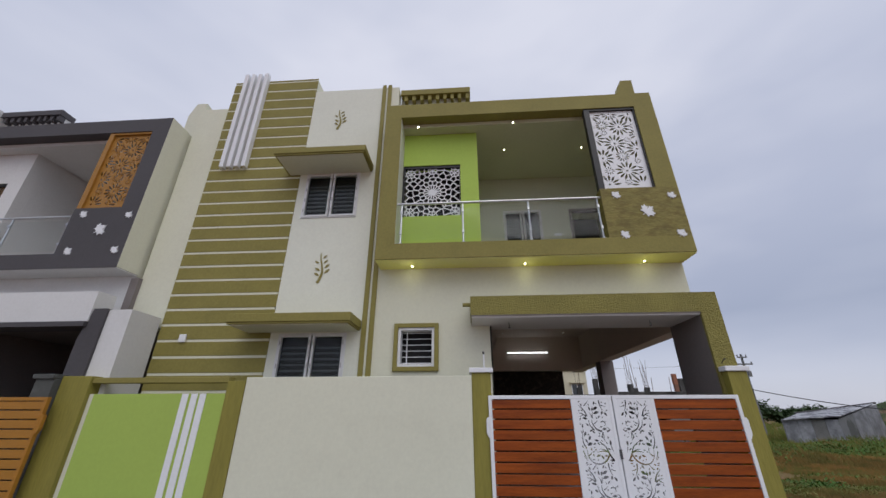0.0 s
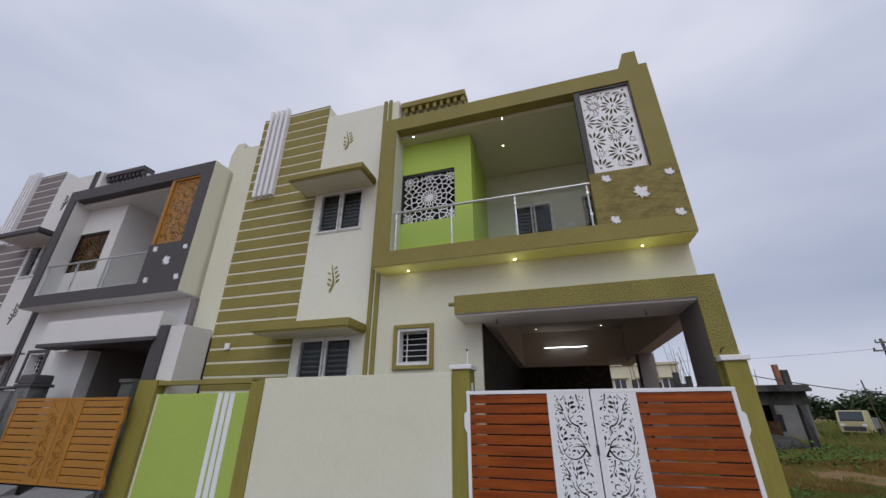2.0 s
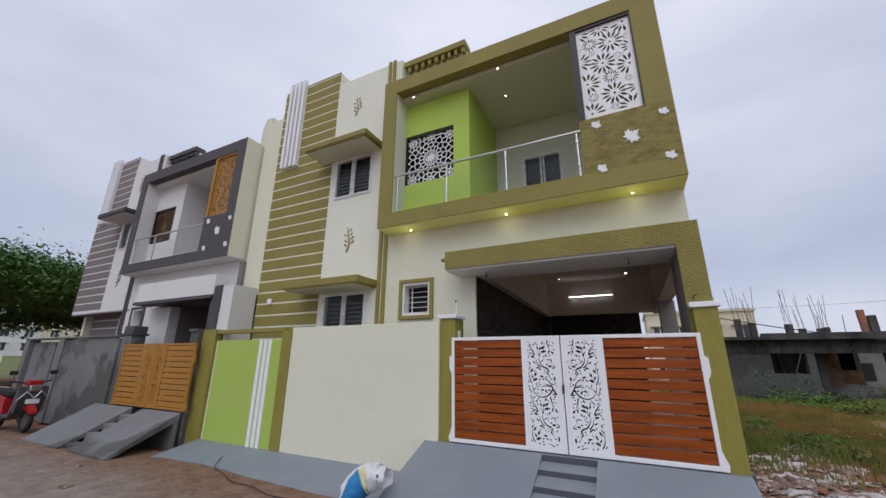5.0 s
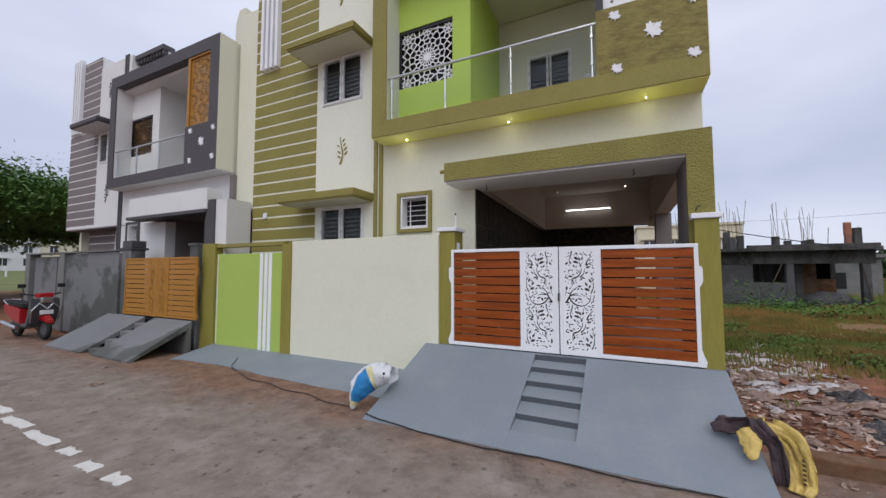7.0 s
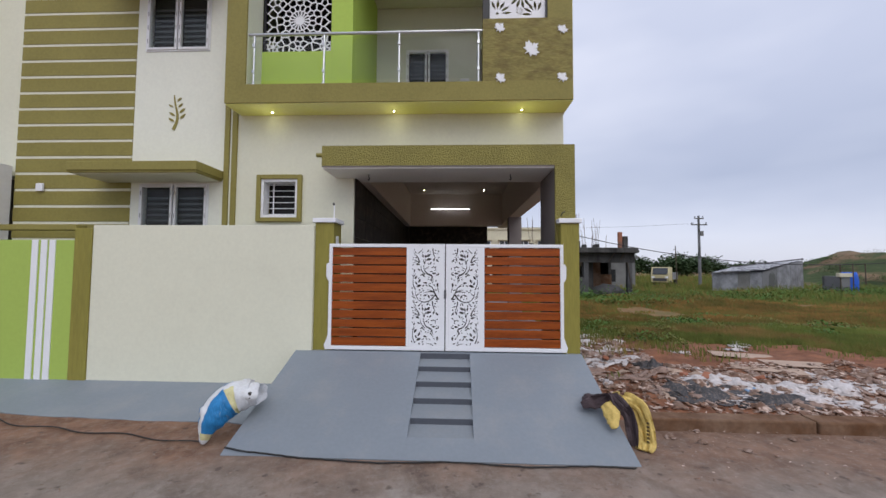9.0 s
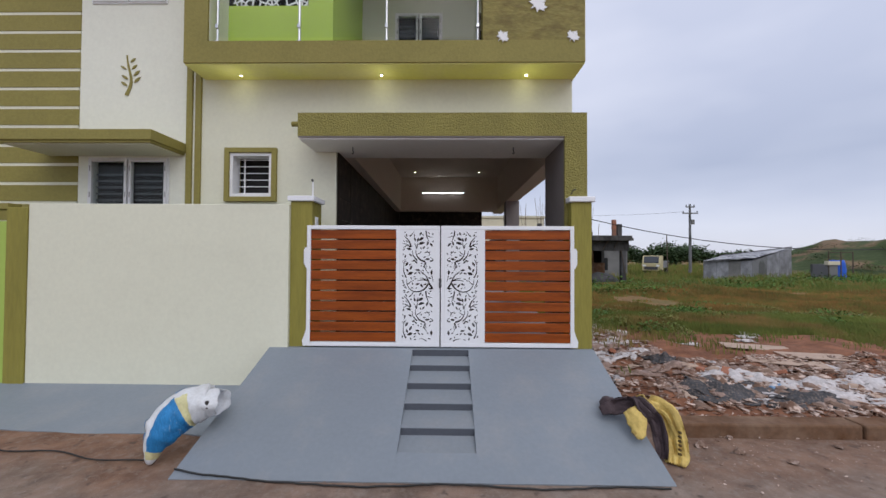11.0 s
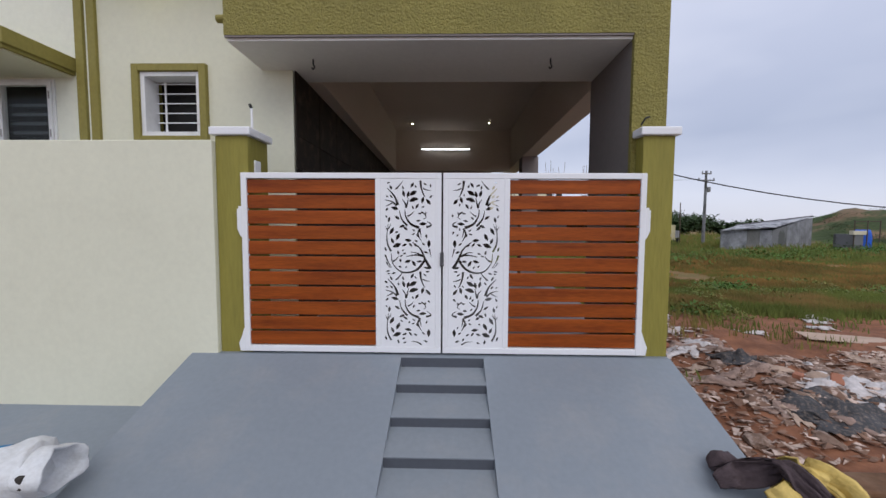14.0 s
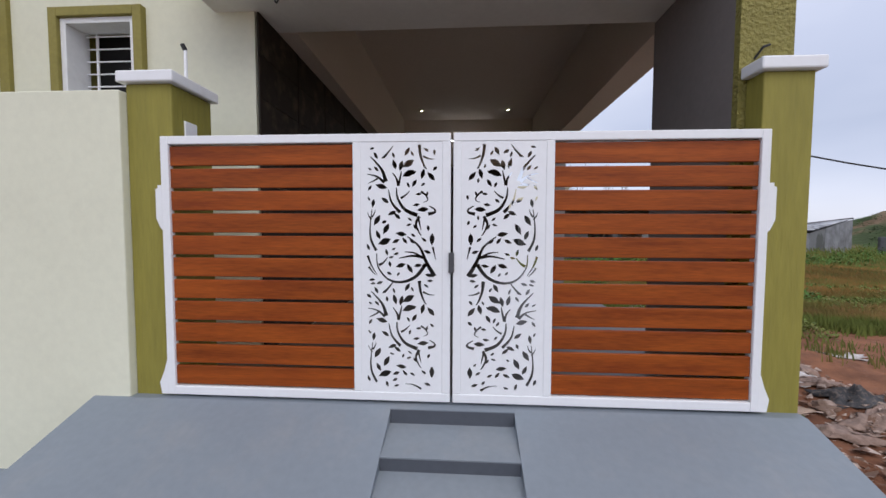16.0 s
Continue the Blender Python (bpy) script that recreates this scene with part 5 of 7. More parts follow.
ng = thing("gate", (-5.7, 5.3, 0.6), "closed double gate of yellow ochre slats beside a cement wall", "gate")
gate_leaf(ng, -7.10, -5.745, 0.62, 1.91, 0.40, "nb_wood", "nb_wood", 11, "daisies", 0.05, 5.30)
gate_leaf(ng, -4.37, -5.74, 0.62, 1.91, 0.40, "nb_wood", "nb_wood", 11, "daisies", 0.05, 5.30)

nr = thing("ramp", (-6.0, 4.7, 0), "sloping cement slabs over an open drain", "ramp", kind="structure")
for a, b in ((-7.75, -6.15), (-5.75, -4.42)):
    part("slab", prism(bmesh.new(), [(4.22, -0.03), (4.22, 0.03), (5.29, 0.60), (5.29, 0.47)], a, b), "cement", nr)
for i in range(4):
    y = 4.34 + i * 0.25
    z = 0.05 + (y - 4.22) * 0.53
    part("step", bx(bmesh.new(), -6.15, -5.75, y, y + 0.17, z - 0.18, z - 0.03, 0.006), "cement", nr)
part("drain_side", box(-7.75, -4.42, 5.20, 5.28, -0.3, 0.46), "cement_dark", nr)
# porch of the neighbouring house
part("porch_beam", box(-7.72, -4.56, 5.58, 5.90, 2.955, 3.42), "nb_white", neigh, "white beam over the neighbouring porch")
part("porch_edge", box(-7.75, -4.56, 5.54, 5.90, 2.88, 2.952), "grey_dark", neigh)
part("porch_pilaster", plate(bmesh.new(), [(-4.62, 0), (-4.34, 0), (-4.33, 3.15), (-4.54, 3.15), (-4.64, 2.7)], 5.60, 5.80), "grey_dark", neigh, "dark grey leaning pilaster")
part("porch_wall", box(-4.33, -3.97, 5.64, 6.2, 0.0, 3.14), "nb_white", neigh)
part("porch_wall", box(-8.0, -7.0, 6.06, 6.3, 0.0, 2.88), "nb_white", neigh)
# rear wall takes the near-black tile colour in place of deep porch shade
part("porch_wall", box(-7.78, -4.7, 8.5, 8.7, 0.0, 3.8), "tile_dark", neigh, "rear wall of the neighbouring porch, blackened for its shade")
part("porch_wall", box(-7.1, -7.0, 6.3, 8.5, 0.0, 3.85), "mauve", neigh)
part("porch_wall", box(-4.74, -4.6, 6.2, 12.5, 0.0, 3.85), "mauve", neigh)
# low ceiling added to keep light out of the porch
part("porch_ceiling", box(-8.0, -4.6, 5.90, 8.6, 2.96, 3.06), "mauve", neigh)
part("side_wall", box(-4.62, -4.0, 6.28, 6.48, 3.0, 7.72), "cream", neigh, "tall pale block between the two houses")
part("porch_floor", box(-8.0, -4.45, 5.42, 9.6, 0.0, 0.55), "cement", neigh)


def scooter(base, yaw):
    """Motor scooter on its stand, built along +x and turned."""
    s = thing("scooter", (0, 0, 0), "red and black motor scooter with chrome guard, parked at the roadside", "scooter")

    def wheel(x):
        bm = bmesh.new()
        seg, sub = 24, 8
        ring = []
        for i in range(seg):
            a = math.tau * i / seg
            ring.append([bm.verts.new((x + (0.20 + 0.055 * math.cos(b)) * math.cos(a), 0.05 * math.sin(b), 0.255 + (0.20 + 0.055 * math.cos(b)) * math.sin(a))) for b in [math.tau * j / sub for j in range(sub)]])
        for i in range(seg):
            for j in range(sub):
                bm.faces.new((ring[i][j], ring[(i + 1) % seg][j], ring[(i + 1) % seg][(j + 1) % sub], ring[i][(j + 1) % sub]))
        w = part("tyre", bm, "tyre", s, smooth=True)
        bm = bmesh.new()
        bmesh.ops.create_cone(bm, cap_ends=True, segments=20, radius1=0.15, radius2=0.15, depth=0.05, matrix=Matrix.Translation((x, 0, 0.255)) @ Matrix.Rotation(radians(90), 4, "X"))
        part("rim", bm, "grey_plastic", w)
    wheel(0.62)
    wheel(-0.62)
    part("front_fender", prismy([(0.40, 0.42), (0.48, 0.56), (0.66, 0.58), (0.84, 0.46), (0.86, 0.38), (0.70, 0.48), (0.52, 0.48)], 0.075), "red", s, "red front mudguard")
    part("front_shield", prismy([(0.34, 0.34), (0.46, 0.58), (0.50, 0.92), (0.60, 0.98), (0.62, 0.74), (0.54, 0.50), (0.42, 0.30)], 0.25), "grey_plastic", s)
    part("headlamp", bx(bmesh.new(), 0.58, 0.66, -0.11, 0.11, 0.86, 1.0, 0.03), "steel", s)
    part("footboard", bx(bmesh.new(), -0.1, 0.42, -0.16, 0.16, 0.28, 0.36, 0.02), "grey_plastic", s)
    part("body_panel", prismy([(-0.10, 0.34), (-0.12, 0.70), (-0.45, 0.76), (-0.95, 0.80), (-0.88, 0.62), (-0.5, 0.42)], 0.17), "red", s, "red rear body panel")
    part("seat", prismy([(-0.06, 0.72), (-0.10, 0.82), (-0.5, 0.84), (-0.9, 0.88), (-0.92, 0.81), (-0.45, 0.765)], 0.15), "tyre", s)
    part("engine", bx(bmesh.new(), -0.66, -0.2, -0.12, 0.14, 0.2, 0.42, 0.04), "grey_plastic", s)
    part("exhaust", rod(bmesh.new(), (-0.2, -0.17, 0.25), (-0.85, -0.19, 0.36), 0.05, 12), "steel", s)
    hb = part("handlebar", chain(bmesh.new(), [(0.36, -0.36, 1.08), (0.44, -0.18, 1.05), (0.48, 0, 1.02), (0.44, 0.18, 1.05), (0.36, 0.36, 1.08)], 0.016, 8), "tyre", s)
    part("meter_hood", bx(bmesh.new(), 0.42, 0.60, -0.14, 0.14, 0.98, 1.10, 0.03), "red", s)
    for y in (-0.30, 0.30):
        bm = rod(bmesh.new(), (0.42, y, 1.06), (0.40, y * 1.15, 1.24), 0.007, 6)
        bx(bm, 0.385, 0.405, y * 1.15 - 0.07, y * 1.15 + 0.07, 1.22, 1.31, 0.015)
        part("mirror", bm, "tyre", hb)
    bm = chain(bmesh.new(), [(0.56, -0.24, 0.42), (0.66, -0.26, 0.70), (0.64, -0.12, 0.86), (0.70, 0, 0.72), (0.64, 0.12, 0.86), (0.66, 0.26, 0.70), (0.56, 0.24, 0.42)], 0.014, 8)
    part("guard", bm, "steel", s, "chrome crash guard")
    part("number_plate", bx(bmesh.new(), 0.655, 0.665, -0.12, 0.12, 0.60, 0.70, 0.004), "white", s)
    bm = chain(bmesh.new(), [(-0.72, -0.16, 0.78), (-1.0, -0.14, 0.88), (-1.04, 0, 0.90), (-1.0, 0.14, 0.88), (-0.72, 0.16, 0.78)], 0.014, 8)
    part("grab_rail", bm, "steel", s)
    part("stand", rod(bmesh.new(), (-0.15, 0.1, 0.25), (-0.1, 0.28, 0.0), 0.014, 6), "grey_plastic", s)
    s.matrix_world = pose(*base, 0, 0, yaw)
    return s


def prismy(pts, half):
    """A side view (x, z) given width along y, with softened edges."""
    bm = plate(bmesh.new(), pts, -half, half)
    bmesh.ops.bevel(bm, geom=bm.edges[:], offset=0.018, segments=2, affect="EDGES")
    return bm


scooter((-9.45, 4.50, 0.0), 4)


# ---- sacks by the ramp ----
def sack(axis, radii, flat, lumps, seed, k=20):
    """A filled sack lofted along an axis; returns the bmesh and its rings."""
    bm = bmesh.new()
    rings = []
    n = len(axis)
    for i, c in enumerate(axis):
        c = Vector(c)
        d = (Vector(axis[min(n - 1, i + 1)]) - Vector(axis[max(0, i - 1)])).normalized()
        side = d.cross(Vector((0, 0, 1))).normalized()
        up = side.cross(d).normalized()
        ring = []
        for j in range(k):
            a = math.tau * j / k
            r = radii[i] * (1 + lumps * noise.noise(Vector((math.cos(a) * 2 + seed, math.sin(a) * 2, i * 0.55))) + 0.4 * lumps * noise.noise(Vector((math.cos(a) * 6, math.sin(a) * 6 + seed, i * 1.5))))
            ring.append(c + side * r * math.cos(a) * flat[i] + up * r * math.sin(a) / max(0.6, flat[i] ** 0.5))
        rings.append(ring)
    vs = [[bm.verts.new(p) for p in ring] for ring in rings]
    for i in range(n - 1):
        for j in range(k):
            bm.faces.new((vs[i][j], vs[i][(j + 1) % k], vs[i + 1][(j + 1) % k], vs[i + 1][j]))
    bm.faces.new(vs[0][::-1])
    bm.faces.new(vs[-1])
    return bm, rings


def patch(rings, i0, i1, j0, j1, off):
    """A printed area on a lofted skin, lifted slightly off it."""
    bm = bmesh.new()
    k = len(rings[0])
    mid = [sum(r, Vector()) / k for r in rings]
    g = [[bm.verts.new(rings[i][j % k] + (rings[i][j % k] - mid[i]).normalized() * off) for j in range(j0, j1 + 1)] for i in range(i0, i1 + 1)]
    for i in range(len(g) - 1):
        for j in range(len(g[0]) - 1):
            bm.faces.new((g[i][j], g[i][j + 1], g[i + 1][j + 1], g[i + 1][j]))
    return bm


def spline(pts, k):
    """Smooth points along a few guiding ones."""
    out = []
    n = len(pts) - 1
    for i in range(n):
        p0, p1, p2, p3 = (Vector(pts[min(n, max(0, i + d))]) for d in (-1, 0, 1, 2))
        for t in [q / k for q in range(k)]:
            out.append(0.5 * (2 * p1 + (p2 - p0) * t + (2 * p0 - 5 * p1 + 4 * p2 - p3) * t * t + (3 * p1 - p0 - 3 * p2 + p3) * t ** 3))
    return out + [Vector(pts[-1])]


def between(vals, n):
    k = len(vals) - 1
    out = []
    for i in range(n):
        u = i / (n - 1) * k
        a = min(k - 1, int(u))
        out.append(vals[a] + (vals[a + 1] - vals[a]) * (u - a))
    return out


# the bag stands on its tip against the ramp and bends over at the open mouth
bag_axis = spline([(0.585, 4.19, 0.015), (0.60, 4.22, 0.13), (0.635, 4.27, 0.24), (0.70, 4.33, 0.335), (0.79, 4.38, 0.385), (0.90, 4.41, 0.395)], 5)
nb_ = len(bag_axis)
bag_r = between((0.018, 0.062, 0.112, 0.14, 0.148, 0.142, 0.125), nb_)
bag = thing("cement_bag", (0.70, 4.3, 0), "half-full white and blue woven bag leaning on the ramp", "bag")
bm, rings = sack(bag_axis, bag_r, [1.05] * nb_, 0.22, 3.0, 30)
body = part("bag_body", bm, "sack_white", bag, smooth=True)
part("blue_print", patch(rings, 4, 17, 24, 36, 0.003), "sack_blue", body, "blue printed panel", True)
part("blue_print", patch(rings, 17, 20, 8, 12, 0.003), "sack_blue", body, "", True)
part("blue_print", patch(rings, 14, 15, 8, 11, 0.003), "sack_blue", body, "", True)
part("yellow_print", patch(rings, 2, 4, 24, 37, 0.003), "sack_cream", body, "pale yellow printed band", True)
part("yellow_print", patch(rings, 17, 20, 24, 35, 0.003), "sack_cream", body, "", True)
for i in range(8):
    part("print_bar", patch(rings, 5 + i, 6 + i, 9, 10, 0.003), "sack_blue" if i % 3 else "tape", body, "", True)
# mouth: a stiff crumpled cuff, flattened, open towards the ramp
bm = bmesh.new()
c = bag_axis[-1]
d = Vector((0.96, 0.15, -0.02)).normalized()
side = d.cross(Vector((0, 0, 1))).normalized()
up = side.cross(d)
cuff = []
for q, (rr, dd) in enumerate(((0.118, -0.03), (0.13, 0.02), (0.128, 0.05), (0.125, 0.085), (0.117, 0.088), (0.108, 0.05), (0.08, 0.0), (0.02, -0.02))):
    ring = []
    for j in range(30):
        a = math.tau * j / 30
        fold = 1 + 0.10 * math.sin(2 * a + 0.6) + 0.07 * math.sin(5 * a + q * 0.3)
        lift = 0.02 * math.sin(2 * a + 1.0) + 0.007 * math.sin(7 * a)
        ring.append(bm.verts.new(c + d * (dd + lift * (dd > 0.05)) + side * rr * 1.05 * math.cos(a) * fold + up * rr * 0.86 * math.sin(a) * fold))
    cuff.append(ring)
for i in range(len(cuff) - 1):
    for j in range(30):
        bm.faces.new((cuff[i][j], cuff[i][(j + 1) % 30], cuff[i + 1][(j + 1) % 30], cuff[i + 1][j]))
part("bag_mouth", bm, "sack_white", bag, "crumpled open mouth", True)
q = c + d * 0.035 + side * 0.137 + up * 0.03
part("handle_slit", bx(bmesh.new(), q.x - 0.014, q.x + 0.014, q.y - 0.012, q.y + 0.012, q.z - 0.03, q.z + 0.03, 0.006), "print", bag)

# the yellow sack hangs over the ramp's edge with a dark cloth across it
def draped(line, half, seed, ruck, k=9):
    """A limp cloth along a line, wide across it, with folds lengthwise."""
    pts = spline(line, 5)
    n = len(pts)
    bm = bmesh.new()
    rows = []
    for i, p in enumerate(pts):
        t_ = (pts[min(n - 1, i + 1)] - pts[max(0, i - 1)]).normalized()
        w_ = between(half, n)[i]
        across = Vector((0.86, -0.51, 0.0)) - t_ * Vector((0.86, -0.51, 0.0)).dot(t_)
        across.normalize()
        nor = t_.cross(across).normalized()
        if nor.x + nor.z < 0:
            nor = -nor
        row = []
        for j in range(k):
            u = j / (k - 1) * 2 - 1
            f_ = ruck * (noise.noise(Vector((u * 2.6 + seed, i * 0.12, 1))) + 0.6 * noise.noise(Vector((u * 6 + seed, i * 0.35, 5))))
            row.append(bm.verts.new(p + across * u * w_ * (1 + 0.25 * noise.noise(Vector((seed, i * 0.3, u)))) + nor * (0.02 + f_ + 0.022 * (1 - u * u))))
        rows.append(row)
    for i in range(n - 1):
        for j in range(k - 1):
            bm.faces.new((rows[i][j], rows[i][j + 1], rows[i + 1][j + 1], rows[i + 1][j]))
    bm.normal_update()
    res = bmesh.ops.extrude_face_region(bm, geom=bm.faces[:])
    for v in res["geom"]:
        if isinstance(v, bmesh.types.BMVert):
            v.co += Vector((-0.004, 0.004, -0.010))
    bmesh.ops.recalc_face_normals(bm, faces=bm.faces)
    return bm


ysk = thing("yellow_sack", (4.6, 4.4, 0), "limp yellow woven sack slung over the ramp edge", "sack")
yb = part("sack_body", draped([(4.42, 4.64, 0.33), (4.52, 4.59, 0.385), (4.615, 4.51, 0.35), (4.655, 4.46, 0.22), (4.665, 4.42, 0.10), (4.64, 4.38, 0.015)], (0.05, 0.085, 0.10, 0.095, 0.085, 0.07), 4.0, 0.05, 19), "sack_yellow", ysk, smooth=True)
part("sack_flap", draped([(4.37, 4.55, 0.36), (4.40, 4.49, 0.30), (4.39, 4.44, 0.215), (4.365, 4.43, 0.19)], (0.05, 0.07, 0.05, 0.008), 8.0, 0.018), "sack_yellow", ysk, "folded yellow corner", True)
for i in range(6):
    z = 0.245 - i * 0.033
    part("print_bar", bx(bmesh.new(), 4.668, 4.684, 4.380, 4.405, z, z + 0.015, 0.002), "print_yellow", yb)
rag = thing("rag", (4.35, 4.7, 0.2), "dark brown crumpled cloth draped over the yellow sack", "cloth")
part("fold", draped([(4.19, 4.66, 0.30), (4.28, 4.64, 0.345), (4.40, 4.58, 0.385), (4.475, 4.52, 0.385), (4.525, 4.45, 0.32), (4.545, 4.41, 0.18), (4.545, 4.385, 0.05)], (0.03, 0.055, 0.06, 0.055, 0.055, 0.05, 0.03), 14.0, 0.04, 11), "rag", rag, smooth=True)
part("fold", draped([(4.22, 4.70, 0.315), (4.33, 4.66, 0.37), (4.44, 4.60, 0.40), (4.51, 4.52, 0.37), (4.535, 4.46, 0.29)], (0.03, 0.04, 0.045, 0.04, 0.015), 31.0, 0.03), "rag", rag, smooth=True)
lump, _ = sack(spline([(4.23, 4.74, 0.30), (4.27, 4.76, 0.335), (4.32, 4.76, 0.34), (4.36, 4.73, 0.33)], 4), between((0.02, 0.045, 0.04, 0.02), 13), [1.2] * 13, 0.5, 41.0, 14)
part("knot", lump, "rag", rag, smooth=True)

for cloth in (ysk, rag):
    cloth.location += Vector((-0.07, -0.08, -0.012))

cable_pts = []
rng = random.Random(6)
for i in range(60):
    u = i / 59
    x = 0.85 + 3.5 * u
    cable_pts.append((x, 3.985 + 0.02 * math.sin(x * 5) + rng.uniform(-0.006, 0.006) + (0.12 * (1 - u * 5) if u < 0.2 else 0), 0.010 + (0.03 * (1 - u * 5) if u < 0.2 else 0)))
solid("cable", chain(bmesh.new(), cable_pts, 0.007, 5), "cable", "thin black cable lying along the foot of the ramp", "cable")
cable_pts = [(-3.0 + 3.6 * i / 39, 4.5 + 0.9 * (1 - i / 39) ** 6 + 0.03 * math.sin(i * 0.7) - 0.30 * (i / 39) ** 2, 0.012 + 0.075 * (1 - i / 39) ** 6) for i in range(40)]
solid("cable", chain(bmesh.new(), cable_pts, 0.006, 5), "cable", "thin black cable lying along the foot of the wall", "cable")


# ---- rubbish on the plot ----
def stone_mesh(seed, name, material):
    bm = bmesh.new()
    bmesh.ops.create_icosphere(bm, subdivisions=2, radius=1)
    for v in bm.verts:
        v.co *= 1 + 0.45 * noise.noise(v.co * 1.3 + Vector((seed * 7.1, 0, 0)))
        v.co.z *= 0.6
        v.co.z = max(v.co.z, -0.3)
    return finish(bm, name, material)


stones = [stone_mesh(i, "stone", "rubble") for i in range(5)]
bricks = [finish(bx(bmesh.new(), -1, 1, -0.5, 0.5, -0.3, 0.35, 0.12), "brick", "brick_red")]
rng = random.Random(21)
for i in range(130):
    x = 4.75 + rng.random() ** 1.2 * 5.0
    y = 5.35 + rng.random() * (1.5 if x > 6.1 else 3.6)
    r = rng.uniform(0.03, 0.085) * (1.5 if rng.random() < 0.15 else 1)
    ob = new("stone", rng.choice(stones))
    ob.location = (x, y, field_height(x, y) + r * 0.12)
    ob.scale = (r * rng.uniform(0.8, 1.5), r, r)
    ob.rotation_euler = (0, 0, rng.uniform(0, 6.3))
    tagged(ob, "broken piece of grey rubble lying on red earth", "stone", "rubble on the plot")
for x, y, r in ((6.31, 6.15, 0.09), (6.1, 6.3, 0.07), (5.4, 7.3, 0.09), (7.2, 6.4, 0.08)):
    ob = new("brick", bricks[0])
    ob.location = (x, y, field_height(x, y) + r * 0.4)
    ob.scale = (r, r, r)
    ob.rotation_euler = (rng.uniform(-0.4, 0.4), rng.uniform(-0.5, 0.5), rng.uniform(0, 3))
    tagged(ob, "broken red brick lying on the rubbish", "brick", "bricks on the plot")


def sheet(cx, cy, lx, ly, yaw, seed, h=0.10, name="plastic_sheet", material="plastic", label="crumpled dirty white plastic sheet on the ground"):
    """A crumpled sheet that lies on the ground."""
    k = 16 if lx > 0.4 else 10
    bm = bmesh.new()
    g = []
    c, s = math.cos(yaw), math.sin(yaw)
    for j in range(k):
        row = []
        for i in range(k):
            u, v = i / (k - 1) - 0.5, j / (k - 1) - 0.5
            edge = 1 + 0.8 * noise.noise(Vector((u * 5 + seed, v * 5, 1)))
            x, y = u * lx * edge, v * ly * edge
            wx, wy = cx + x * c - y * s, cy + x * s + y * c
            n_ = noise.noise(Vector((wx * 4 + seed, wy * 4, 2))) + 0.9 * noise.noise(Vector((wx * 11 + seed, wy * 11, 3)))
            row.append(bm.verts.new((wx, wy, field_height(wx, wy) + 0.012 + h * max(0, 0.35 + n_) * (1 - 3.2 * max(u * u, v * v)))))
        g.append(row)
    for j in range(k - 1):
        for i in range(k - 1):
            bm.faces.new((g[j][i], g[j][i + 1], g[j + 1][i + 1], g[j + 1][i]))
    res = bmesh.ops.extrude_face_region(bm, geom=bm.faces[:])
    bmesh.ops.translate(bm, verts=[v for v in res["geom"] if isinstance(v, bmesh.types.BMVert)], vec=(0, 0, -0.006))
    return solid(name, bm, material, label, name.replace("_", " "), group="rubbish on the plot", smooth=True)


rng = random.Random(33)
for x, y, lx, ly in ((5.3, 9.6, 0.6, 0.4), (5.5, 8.9, 0.6, 0.45), (5.74, 8.2, 0.7, 0.4), (5.2, 7.4, 0.4, 0.25), (6.2, 8.9, 0.4, 0.3), (6.0, 9.7, 0.5, 0.35), (6.0, 10.7, 0.5, 0.4), (5.2, 8.1, 0.5, 0.35), (6.25, 6.2, 0.5, 0.25), (6.55, 6.05, 0.6, 0.3), (7.2, 5.95, 0.8, 0.35), (7.8, 5.95, 0.9, 0.4), (8.5, 6.0, 1.0, 0.4),
                     (7.75, 5.55, 0.5, 0.2), (6.1, 10.0, 0.3, 0.22), (6.9, 9.3, 0.3, 0.22), (8.6, 8.7, 0.3, 0.22), (9.4, 6.1, 1.0, 0.4)):
    sheet(x, y, lx, ly, rng.uniform(-0.6, 0.6), rng.uniform(0, 50), rng.uniform(0.035, 0.08))
for x, y, lx, ly in ((5.45, 7.8, 0.5, 0.3), (5.6, 7.3, 0.4, 0.25), (5.0, 6.9, 0.4, 0.3), (5.95, 7.0, 0.5, 0.25), (5.75, 6.45, 0.45, 0.22), (5.35, 6.35, 0.4, 0.2), (7.1, 5.55, 0.4, 0.2), (5.1, 7.7, 0.4, 0.25)):
    sheet(x, y, lx, ly, rng.uniform(-0.6, 0.6), rng.uniform(0, 50), rng.uniform(0.05, 0.10), "plastic_sheet", "plastic_brown", "mud-stained brown plastic sheet on the ground")
for x, y, lx, ly, hh in ((6.0, 5.75, 0.8, 0.45, 0.10), (6.75, 5.62, 0.9, 0.36, 0.09), (5.85, 6.75, 0.35, 0.25, 0.15)):
    sheet(x, y, lx, ly, -0.1, x * 9, hh, "ash_mound", "black_soil", "low mound of dark grey ash and rubbish")
rng = random.Random(91)
for i in range(64):
    x = 4.85 + rng.random() ** 1.2 * 3.2
    y = 5.6 + rng.random() * (1.0 if x > 6.2 else 4.0)
    sheet(x, y, rng.uniform(0.12, 0.38), rng.uniform(0.10, 0.24), rng.uniform(-1.5, 1.5), rng.uniform(0, 50), rng.uniform(0.02, 0.06), "scrap", ("plastic", "plank", "plastic_brown", "litter")[i % 4], "crumpled pale scrap on the rubbish heap")
